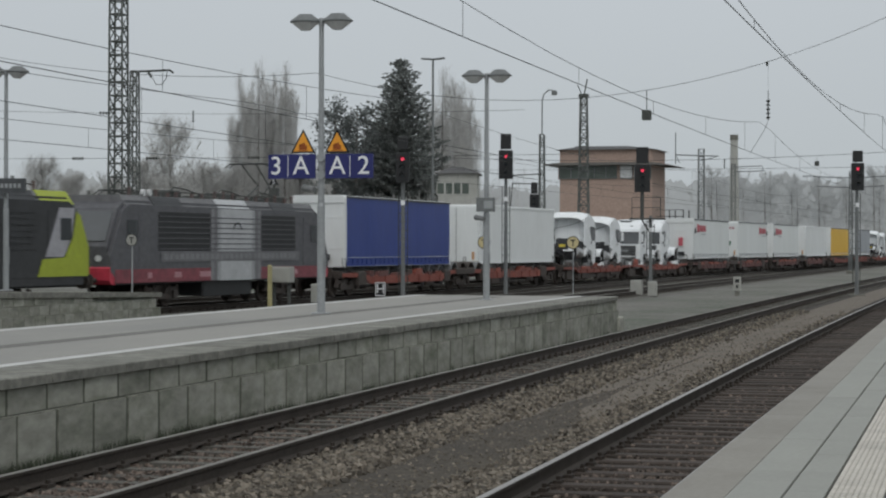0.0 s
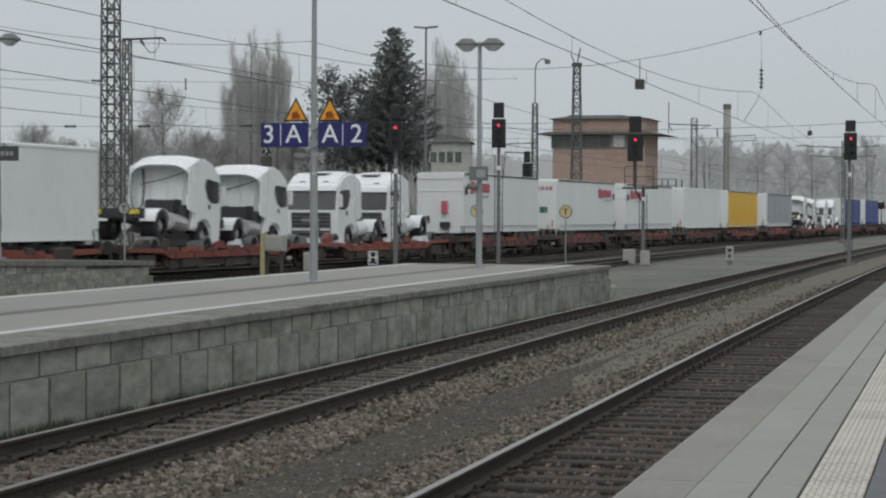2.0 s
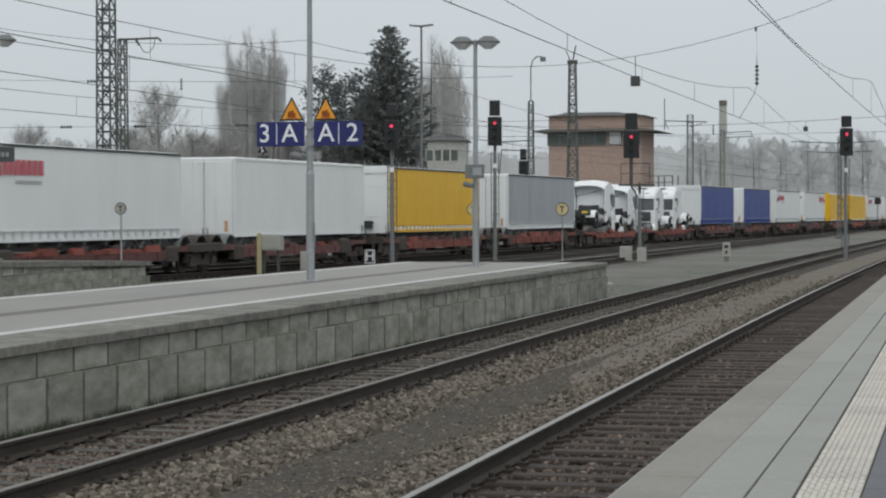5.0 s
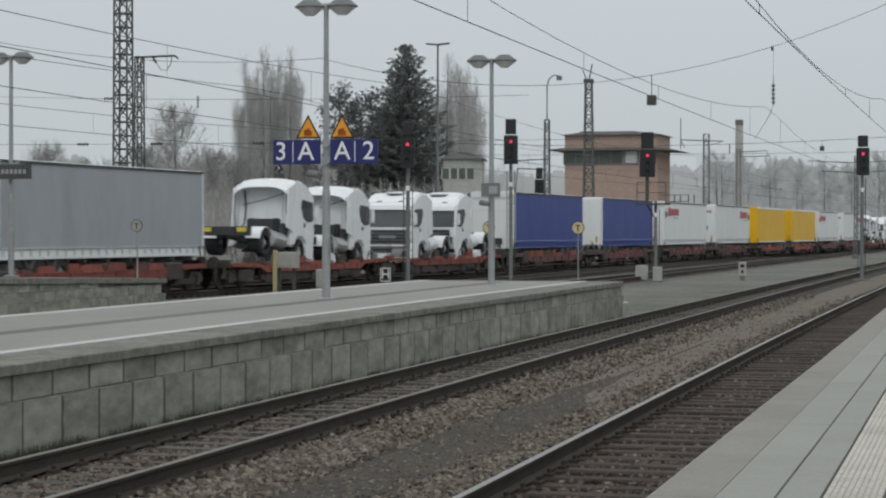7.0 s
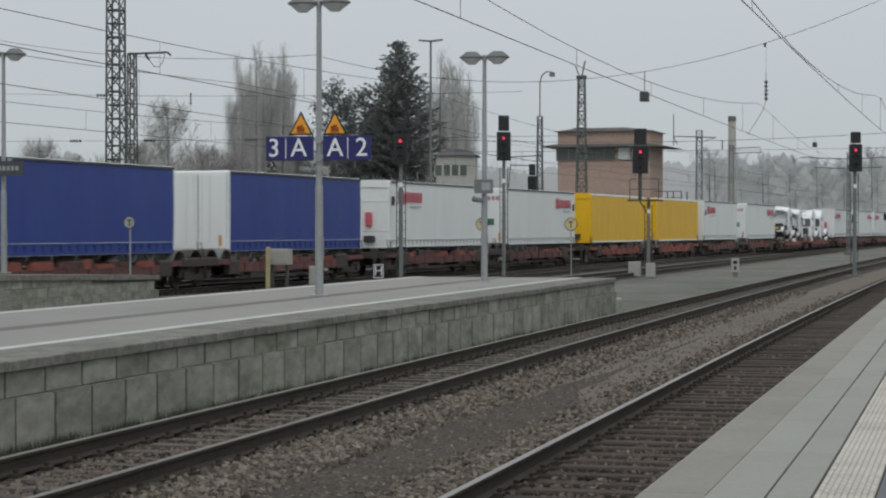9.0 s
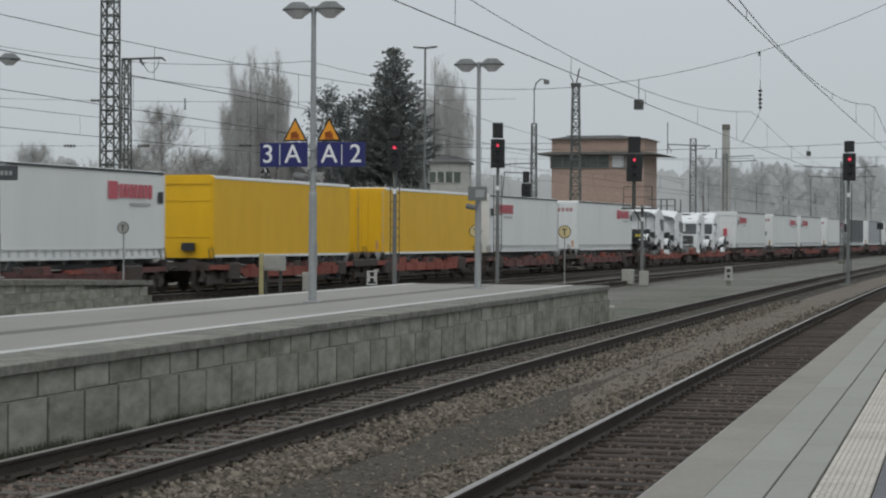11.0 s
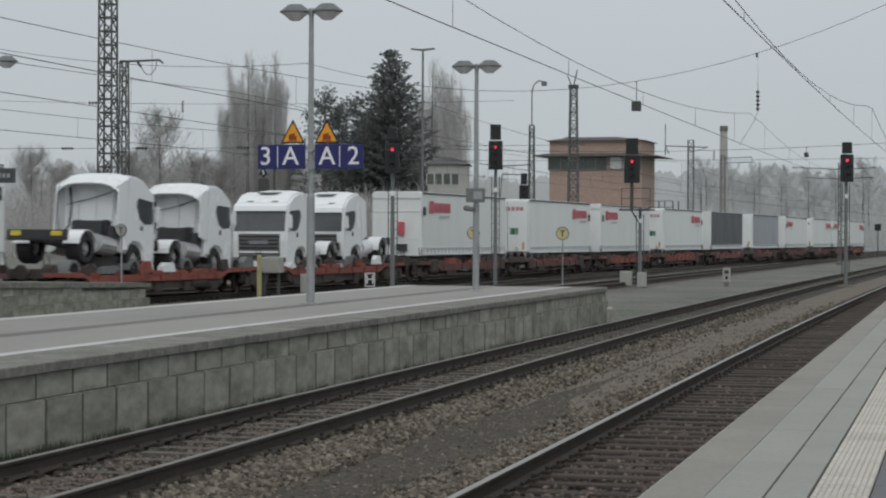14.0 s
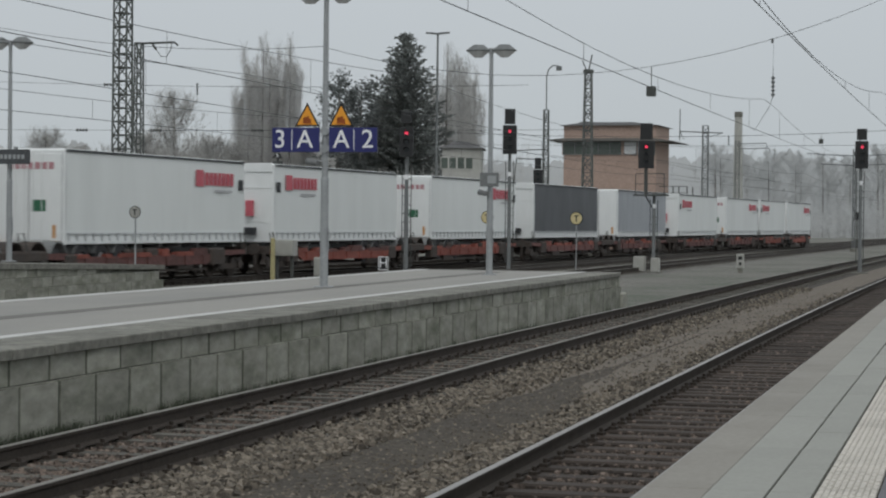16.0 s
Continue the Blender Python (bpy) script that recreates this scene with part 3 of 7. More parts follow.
# ---------------------------------------------------------------- lamps, signs, signals
def lamp_post(x, y, z, height, label):
    t = thing("street_lamp", label, "lamp post", pose(x, y, z), group="twin-headed platform lamps")
    bm = bmesh.new()
    rod(bm, (0, 0, 0), (0, 0, 2.2), 0.085, 0.08, 14)
    rod(bm, (0, 0, 2.2), (0, 0, height - 0.25), 0.068, 0.05, 14)
    rod(bm, (0, 0, 2.18), (0, 0, 2.26), 0.088, 0.07, 14)
    part("pole", bm, M["galv"], t, smooth=False)
    bm = bmesh.new()
    cbox(bm, -0.16, 0.16, -0.16, 0.16, 0, 0.03, 0.01)
    part("base_plate", bm, M["galv"], t)
    bm = bmesh.new()
    box(bm, -0.04, 0.04, -0.09, 0.002 - 0.088, 0.75, 1.2)
    part("service_door", bm, M["galv"], t)
    bm = bmesh.new()
    rod(bm, (0, -0.3, height - 0.2), (0, 0.3, height - 0.2), 0.03, n=8)
    rod(bm, (0, 0, height - 0.27), (0, 0, height - 0.12), 0.06, n=10)
    part("cross_arm", bm, M["galv"], t)
    for s in (-1, 1):
        cy = s * 0.345
        bm = bmesh.new()
        ring = lambda r, zz, sx=1.0: [bm.verts.new((r * math.cos(a) * 0.8, cy + r * math.sin(a), zz)) for a in [2 * math.pi * i / 10 for i in range(10)]]
        a, b, c = ring(0.315, height - 0.20), ring(0.325, height - 0.17), ring(0.14, height - 0.03)
        for u, v in ((a, b), (b, c)):
            for i in range(10):
                bm.faces.new((u[i], u[(i + 1) % 10], v[(i + 1) % 10], v[i]))
        bm.faces.new(c)
        bm.faces.new(a[::-1])
        head = part("lamp_hood", bm, M["steel_grey"], t)
        bm = bmesh.new()
        a, b = ring(0.29, height - 0.205), ring(0.10, height - 0.36)
        for i in range(10):
            bm.faces.new((a[i], a[(i + 1) % 10], b[(i + 1) % 10], b[i]))
        bm.faces.new(b)
        part("diffuser", bm, M["lamp_glass"], head, "milky tapered lamp cover")
    return t


lamp_post(39.05, 12.92, 0.75, 6.17, "tall galvanised twin-headed platform lamp carrying blue signs")
lamp_post(50.6, 12.23, 0.75, 6.0, "tall galvanised twin-headed platform lamp at the platform end")
lamp_post(50.3, 25.77, 0.9, 6.2, "galvanised twin-headed lamp on the far platform")


def sign_board(t, cy, w, glyphs, m):
    """One blue board, its white glyphs and the thin rule between them, in the sign's own frame (x to the viewer's right)."""
    bm = bmesh.new()
    box(bm, cy - w / 2, cy + w / 2, -0.25, 0.25, -0.02, 0.02)
    bevel(bm, 0.006)
    b = part("board", bm, M["sign_blue"], t, at=m)
    bm = bmesh.new()
    box(bm, cy - 0.008 + glyphs[2], cy + 0.008 + glyphs[2], -0.21, 0.21, 0.02, 0.024)
    part("rule", bm, M["sign_white"], b)
    for txt, dx in glyphs[:2]:
        words("lettering", txt, 0.53, M["sign_white"], b, Matrix.Translation((cy + dx, 0, 0.022)))


def platform_sign():
    m = Matrix.Translation((38.93, 12.90, 3.765)) @ FACE
    t = thing("platform_sign", "blue platform sign with white letters and numerals", "sign", m)
    sign_board(t, -0.61, 1.02, (("3", -0.34), ("A", 0.2), -0.02 - 0.06), None)
    sign_board(t, 0.62, 1.02, (("A", -0.25), ("2", 0.31), 0.02), None)
    bm = bmesh.new()
    for z in (-0.18, 0.18):
        box(bm, -1.0, 1.0, z - 0.02, z + 0.02, -0.055, -0.022)
        rod(bm, (0, z, -0.12), (0, z + 0.001, -0.02), 0.09, n=8)
    part("bracket", bm, M["galv"], t)


platform_sign()


def warning_sign(cy):
    m = Matrix.Translation((38.93, 12.90 - cy, 4.03)) @ FACE
    t = thing("warning_sign", "yellow triangular warning sign with black edge above the platform sign", "warning sign", m, group="warning triangles")
    w, h = 0.265, 0.50
    tri = lambda k, z: [(-(w - k * 1.7), 0.01 + k), (w - k * 1.7, 0.01 + k), (0, h - 2.1 * k)]
    bm = bmesh.new()
    for k, z0, z1, mi in ((0, -0.01, 0.006, 0), (0.032, 0.0, 0.010, 1)):
        lo = [bm.verts.new((a, b, z0)) for a, b in tri(k, 0)]
        hi = [bm.verts.new((a, b, z1)) for a, b in tri(k, 0)]
        for i in range(3):
            bm.faces.new((lo[i], lo[(i + 1) % 3], hi[(i + 1) % 3], hi[i])).material_index = mi
        bm.faces.new(lo[::-1]).material_index = mi
        bm.faces.new(hi).material_index = mi
    p = part("plate", bm, [M["black"], M["sign_yellow"]], t)
    bm = bmesh.new()
    box(bm, -0.085, 0.085, 0.075, 0.165, 0.010, 0.014)
    box(bm, -0.03, 0.1, 0.15, 0.20, 0.010, 0.014, Matrix.Rotation(0.3, 4, "Z"))
    box(bm, -0.11, 0.11, 0.055, 0.068, 0.010, 0.014)
    part("pictogram", bm, material("dark_orange_print", (0.30, 0.07, 0.01), 0.5, vary=0.05, stain_amount=0.1, bump=0), p)
    bm = bmesh.new()
    rod(bm, (0, -0.05, -0.02), (0, h * 0.6, -0.02), 0.015, n=6)
    part("bracket", bm, M["galv"], t)


warning_sign(-0.37)
warning_sign(0.36)
# ---------------------------------------------------------------- the freight train
SPEED = 26.5
MOVING = []
M["white_panel"] = material("white_trailer_paint", (0.74, 0.76, 0.755), 0.45, grain=3, vary=0.03, stain=0.5, stain_amount=0.25, stain_color=(0.58, 0.595, 0.585), bump=0.02, stretch=(1, 1, 0.35), rand=0.03)
M["white_curtain"] = material("white_tarpaulin", (0.73, 0.755, 0.745), 0.5, grain=1.2, vary=0.025, stain=0.5, stain_amount=0.3, stain_color=(0.60, 0.62, 0.605), bump=0.06, bump_dist=0.03, stretch=(1, 1, 0.2), rand=0.03)
M["blue_curtain"] = material("blue_tarpaulin", (0.018, 0.045, 0.235), 0.45, grain=2.0, vary=0.12, stain=0.8, stain_amount=0.35, stain_color=(0.05, 0.08, 0.26), bump=0.2, bump_dist=0.03, stretch=(1, 1, 0.3), rand=0.05)
M["yellow_curtain"] = material("yellow_tarpaulin", (0.75, 0.44, 0.012), 0.45, grain=2.0, vary=0.05, stain=0.8, stain_amount=0.3, stain_color=(0.60, 0.33, 0.01), bump=0.15, bump_dist=0.03, stretch=(1, 1, 0.3), rand=0.03)
M["grey_curtain"] = material("grey_tarpaulin", (0.34, 0.36, 0.385), 0.5, grain=2.0, vary=0.06, stain=0.8, stain_amount=0.3, bump=0.15, bump_dist=0.03, stretch=(1, 1, 0.3), rand=0.03)
M["slate_curtain"] = material("dark_grey_tarpaulin", (0.085, 0.092, 0.10), 0.5, grain=2.0, vary=0.08, stain=0.8, stain_amount=0.3, bump=0.15, bump_dist=0.03, stretch=(1, 1, 0.3), rand=0.03)
M["red_print"] = material("red_print", (0.52, 0.11, 0.14), 0.5, grain=6, vary=0.06, stain_amount=0.15, bump=0)
M["strap_grey"] = material("grey_straps", (0.50, 0.52, 0.53), 0.6, grain=6, vary=0.1, stain_amount=0.2)
M["grey_print"] = material("grey_print", (0.42, 0.42, 0.43), 0.5, grain=6, vary=0.06, stain_amount=0.15, bump=0)
M["green_print"] = material("green_print", (0.03, 0.13, 0.07), 0.5, grain=6, vary=0.06, stain_amount=0.15, bump=0)
M["orange_label"] = material("orange_reflector", (0.52, 0.29, 0.13), 0.5, grain=6, vary=0.06, stain_amount=0.15, bump=0)
M["wagon_red"] = material("rusty_red_wagon", (0.125, 0.055, 0.05), 0.7, grain=7, vary=0.3, stain=1.2, stain_amount=0.75, stain_color=(0.09, 0.05, 0.045), rand=0.2)
M["wagon_orange"] = material("orange_red_wagon_paint", (0.23, 0.066, 0.048), 0.65, grain=7, vary=0.25, stain=1.2, stain_amount=0.7, stain_color=(0.16, 0.04, 0.03), rand=0.2)
M["bogie"] = material("grimy_bogie", (0.062, 0.053, 0.048), 0.8, 0.1, grain=9, vary=0.35, stain=2, stain_amount=0.5, stain_color=(0.09, 0.06, 0.045))
M["tyre"] = material("tyre_rubber", (0.028, 0.028, 0.03), 0.8, grain=15, vary=0.2, stain=3, stain_amount=0.3)
M["mudguard"] = material("grey_mudguard", (0.16, 0.165, 0.165), 0.6, grain=8, vary=0.15, stain_amount=0.3)
M["cab_white"] = material("white_cab_paint", (0.78, 0.80, 0.81), 0.25, grain=3, vary=0.02, stain=1, stain_amount=0.12, stain_color=(0.66, 0.68, 0.68), bump=0, rand=0.02)
M["plastic"] = material("dark_plastic", (0.035, 0.037, 0.04), 0.55, grain=12, vary=0.15, stain_amount=0.3)
M["film"] = material("protective_white_film", (0.74, 0.76, 0.77), 0.5, grain=4, vary=0.06, stain=2, stain_amount=0.25, stain_color=(0.55, 0.57, 0.58), bump=0.5, bump_dist=0.05)
M["roof_dark"] = material("dark_roof_seam", (0.07, 0.075, 0.08), 0.7, grain=10, vary=0.2, stain_amount=0.2)
M["rear_yellow"] = material("yellow_wrap", (0.62, 0.50, 0.06), 0.5, grain=8, vary=0.1, stain_amount=0.2)
M["chrome"] = material("silver_hub", (0.5, 0.5, 0.5), 0.4, 0.7, grain=10, vary=0.1, stain_amount=0.3)
GLASS = dark_glass("dark_glass")


def on_train(ob, u, z=0.0, back=False):
    MOVING.append((ob, u, z, back))
    return ob


def wheel(parent, x, y, z, r, w, name="wheel", solid=False):
    bm = bmesh.new()
    s = -1 if y < 0 else 1
    prof = [(0.55 * r, -0.5), (0.92 * r, -0.5), (r, -0.38), (r, 0.38), (0.92 * r, 0.5), (0.55 * r, 0.5)]
    n, rings = 20, []
    for a in range(n):
        c, d = math.cos(2 * math.pi * a / n), math.sin(2 * math.pi * a / n)
        rings.append([bm.verts.new((x + q * c, y + k * w, z + q * d)) for q, k in prof])
    for i in range(n):
        for j in range(len(prof) - 1):
            bm.faces.new((rings[i][j], rings[i][j + 1], rings[(i + 1) % n][j + 1], rings[(i + 1) % n][j]))
    ob = part(name, bm, M["bogie"] if solid else M["tyre"], parent)
    bm = bmesh.new()
    rod(bm, (x, y - 0.3 * w, z), (x, y + 0.3 * w, z), 0.56 * r, n=16)
    rod(bm, (x, y - 0.46 * w, z), (x, y + 0.46 * w, z), 0.2 * r, n=10)
    part("hub", bm, M["bogie"] if solid else M["chrome"], ob)
    return ob


TOP, LOW, HALF = 4.36, 1.30, 1.275


def trailer(u, length, curtain, label, branded=False, doors=False, boxy=False, cap=True):
    """A semi-trailer. Its seen end, at x = 0, is either the front wall or, with doors, the tail; curtain clads the sides."""
    t = thing("semi_trailer", label, "semi-trailer", group="semi-trailers on the train")
    L = length
    wall = M["yellow_curtain"] if curtain == "yellow_curtain" and (doors or boxy) else M["white_panel"]
    bm = bmesh.new()
    box(bm, 0.10, L - 0.1, -HALF + 0.03, HALF - 0.03, LOW, TOP - 0.06)
    part("load_box", bm, M["white_panel"], t)
    # sides, slightly billowed between the posts
    for s in (-1, 1):
        bm = bmesh.new()
        nx, nz = 28, 6
        rows = []
        for j in range(nz + 1):
            hem = 0.0 if boxy else 0.12 if curtain == "blue_curtain" else 0.30
            z = LOW + hem + (TOP - 0.09 - LOW - hem) * j / nz
            r = []
            for i in range(nx + 1):
                x = 0.14 + (L - 0.28) * i / nx
                b = 0 if boxy else 0.02 * math.sin(math.pi * j / nz) * (0.5 + 0.5 * math.cos(2 * math.pi * (i % 7) / 7)) + random.uniform(0, 0.0015)
                r.append(bm.verts.new((x, s * (HALF - 0.015 + b), z)))
            rows.append(r)
        for a, b in zip(rows, rows[1:]):
            for i in range(nx):
                bm.faces.new((a[i], a[i + 1], b[i + 1], b[i]))
        side = part("side_curtain" if not boxy else "side_panel", bm, M[curtain], t, smooth=True)
        if not boxy:
            # lower rail with strap hooks
            bm = bmesh.new()
            box(bm, 0.1, L - 0.1, s * (HALF - 0.02), s * (HALF + 0.005), LOW + 0.02, LOW + 0.12)
            part("lower_rail", bm, M[curtain if curtain in ("blue_curtain", "yellow_curtain") else "white_panel"], t)
            bm = bmesh.new()
            k = int(L / 0.55)
            for i in range(k + 1):
                x = 0.3 + (L - 0.6) * i / k
                box(bm, x - 0.03, x + 0.03, s * (HALF - 0.01), s * (HALF + 0.02), LOW + 0.10, LOW + 0.36)
            box(bm, 0.2, L - 0.2, s * (HALF - 0.012), s * (HALF + 0.016), LOW + 0.33, LOW + 0.37)
            tagged(part("strap_band", bm, M["strap_grey"] if curtain not in ("yellow_curtain", "blue_curtain") else M[curtain], t), kind="stuff")
            if curtain == "blue_curtain":
                bm = bmesh.new()
                box(bm, 0.2, L - 0.2, *sorted((s * (HALF + 0.012), s * (HALF + 0.022))), LOW + 0.385, LOW + 0.405)
                part("seam", bm, M["strap_grey"], t, "pale seam")
            bm = bmesh.new()
            box(bm, 0.12, L - 0.12, s * (HALF - 0.02), s * (HALF + 0.025), TOP - 0.10, TOP - 0.02)
            part("roof_rail", bm, M["roof_dark"], t)
        else:
            bm = bmesh.new()
            box(bm, 0.12, L - 0.12, s * (HALF - 0.02), s * (HALF + 0.012), TOP - 0.12, TOP - 0.04)
            box(bm, 0.12, L - 0.12, s * (HALF - 0.02), s * (HALF + 0.012), LOW, LOW + 0.10)
            part("corner_rail", bm, M["white_panel"], t)
    bm = bmesh.new()
    cbox(bm, 0.1, L - 0.1, -HALF + 0.01, HALF - 0.01, TOP - 0.06, TOP, 0.03)
    part("roof", bm, M["white_panel"], t)
    # seen end and far end
    for x0, x1 in ((0.0, 0.14), (L - 0.14, L)):
        bm = bmesh.new()
        cbox(bm, x0, x1, -HALF, HALF, LOW - 0.02, TOP - 0.03, 0.03)
        part("end_wall", bm, wall, t)
    if doors:
        for s in (-1, 1):
            bm = bmesh.new()
            box(bm, -0.025, 0.01, min(s * 0.015, s * (HALF - 0.10)), max(s * 0.015, s * (HALF - 0.10)), LOW + 0.12, TOP - 0.16)
            bevel(bm, 0.008)
            d = part("rear_door", bm, wall, t)
            for y in (s * 0.16, s * 0.48):
                bm = bmesh.new()
                rod(bm, (-0.045, y, LOW + 0.05), (-0.045, y, TOP - 0.1), 0.013, n=6)
                part("lock_rod", bm, wall, d)
            for z in (LOW + 0.4, LOW + 1.1, LOW + 1.8, LOW + 2.5):
                bm = bmesh.new()
                box(bm, -0.04, -0.02, s * (HALF - 0.26), s * (HALF - 0.06), z - 0.04, z + 0.04)
                part("hinge", bm, wall, d)
        bm = bmesh.new()
        box(bm, -0.031, -0.02, -0.012, 0.012, LOW + 0.12, TOP - 0.16)
        part("door_seal", bm, M["mudguard"], t, "dark rubber seal between the doors")
        for y in (-HALF + 0.075, HALF - 0.075):
            bm = bmesh.new()
            box(bm, -0.022, 0.004, y - 0.012, y + 0.012, LOW + 0.10, TOP - 0.14)
            part("edge_seal", bm, M["strap_grey"], t)
        bm = bmesh.new()
        box(bm, -0.06, 0.0, -1.1, 1.1, LOW - 0.30, LOW - 0.12)
        part("bumper_bar", bm, M["mudguard"], t)
        for s in (-1, 1):
            bm = bmesh.new()
            box(bm, -0.07, -0.02, s * 0.98 - 0.17, s * 0.98 + 0.17, LOW - 0.10, LOW + 0.06)
            part("tail_light", bm, M["orange_label"], t)
        bm = bmesh.new()
        box(bm, -0.032, -0.024, -0.99, -0.86, LOW + 0.2, LOW + 0.62)
        part("reflector_plate", bm, M["orange_label"], t, "orange marker plate")
    else:
        bm = bmesh.new()
        outline = [(-HALF + 0.02, TOP - 0.34), (HALF - 0.02, TOP - 0.34), (HALF - 0.02, TOP - 0.05), (HALF - 0.16, TOP + 0.03), (-HALF + 0.16, TOP + 0.03), (-HALF + 0.02, TOP - 0.05)]
        prism(bm, outline, -0.05, 0.35, axis="x")
        bevel(bm, 0.03, 2)
        part("headboard", bm, wall, t, smooth=False)
        bm = bmesh.new()
        for z in (TOP - 0.95, LOW + 0.75):
            box(bm, -0.02, 0.0, -HALF + 0.1, HALF - 0.1, z, z + 0.05)
        for y in (-HALF + 0.06, HALF - 0.10):
            box(bm, -0.025, 0.0, y, y + 0.04, LOW, TOP - 0.36)
        part("front_rib", bm, wall, t)
        bm = bmesh.new()
        cbox(bm, -0.22, 0.0, 0.0 - 0.55, 0.0 - 0.05, LOW + 0.25, LOW + 0.55, 0.02)
        part("junction_box", bm, M["plastic"], t, "black connector box")
        if branded:
            bm = bmesh.new()
            cbox(bm, -0.2, 0.0, -0.42, -0.12, LOW + 1.0, LOW + 1.62, 0.02)
            part("extinguisher_box", bm, M["red_print"], t, "red extinguisher box")
    # printed shapes
    if branded:
        x = 1.05 if not doors else L - 4.2
        y0, y1 = -HALF - 0.042, -HALF - 0.036
        bm = bmesh.new()
        box(bm, x, x + 0.66, y0, y1, TOP - 1.02, TOP - 0.42)
        for i in range(7):
            box(bm, x + 0.76 + 0.35 * i, x + 1.03 + 0.35 * i, y0, y1, TOP - 0.97, TOP - 0.50)
        p = part("logo", bm, M["red_print"], t, "red printed mark and bar")
        bm = bmesh.new()
        box(bm, x + 1.5, x + 3.0, y0, y1, TOP - 1.22, TOP - 1.13)
        part("small_print", bm, M["grey_print"], p)
        bm = bmesh.new()
        e = 0.16 if not doors else L - 0.62
        box(bm, e, e + 0.40, -HALF - 0.04, -HALF - 0.034, TOP - 1.12, TOP - 0.72)
        part("marker_plate", bm, M["plastic"], t)
        if doors:
            bm = bmesh.new()
            for i in range(7):
                box(bm, -0.034, -0.028, 0.78 - 0.25 * i - 0.19, 0.78 - 0.25 * i, TOP - 0.66, TOP - 0.44)
            part("door_print", bm, M["pink_print"], t, "faded red printed bars")
            bm = bmesh.new()
            box(bm, -0.034, -0.028, -0.62, -0.12, LOW + 1.05, LOW + 1.42)
            part("green_plate", bm, M["green_print"], t, "dark green plate")
    # underframe, running gear
    bm = bmesh.new()
    for y in (-0.55, 0.45):
        box(bm, 0.3, L - 0.3, y, y + 0.1, LOW - 0.32, LOW)
    for i in range(9):
        x = 0.8 + (L - 1.6) * i / 8
        box(bm, x - 0.04, x + 0.04, -HALF + 0.08, HALF - 0.08, LOW - 0.14, LOW - 0.01)
    part("underframe", bm, M["mudguard"], t)
    first = 1.2 if doors else L - 1.2 - 2.62
    for i in range(3):
        for s in (-1, 1):
            wheel(t, first + 1.31 * i, s * 1.05, 0.80, 0.50, 0.38)
        for s in (-1, 1):
            bm = bmesh.new()
            arch(bm, first + 1.31 * i, 0.80, 0.57, 0.02, min(s * 0.84, s * 1.26), max(s * 0.84, s * 1.26))
            part("mudguard", bm, M["mudguard"], t)
    return on_train(t, u)


def bogie(parent, x, half):
    bm = bmesh.new()
    for s in (-1, 1):
        prism(bm, [(x - 1.35, 0.42), (x - 1.15, 0.72), (x - 0.35, 0.72), (x - 0.25, 0.50), (x + 0.25, 0.50), (x + 0.35, 0.72), (x + 1.15, 0.72), (x + 1.35, 0.42), (x + 0.6, 0.30), (x - 0.6, 0.30)], s * 1.0, s * 1.12)
        for d in (-0.9, 0.9):
            cbox(bm, x + d - 0.16, x + d + 0.16, s * 1.13 if s > 0 else s * 1.22, s * 1.22 if s > 0 else s * 1.13, 0.33, 0.62, 0.03)
            rod(bm, (x + d - 0.28, s * 1.08, 0.5), (x + d - 0.28, s * 1.08, 0.82), 0.08, n=8)
            rod(bm, (x + d + 0.28, s * 1.08, 0.5), (x + d + 0.28, s * 1.08, 0.82), 0.08, n=8)
    box(bm, x - 0.25, x + 0.25, -1.0, 1.0, 0.45, 0.78)
    ob = part("bogie", bm, M["bogie"], parent)
    for d in (-0.9, 0.9):
        for s in (-1, 1):
            wheel(ob, x + d, s * 0.75, 0.46, 0.46, 0.14, "wheel", True)


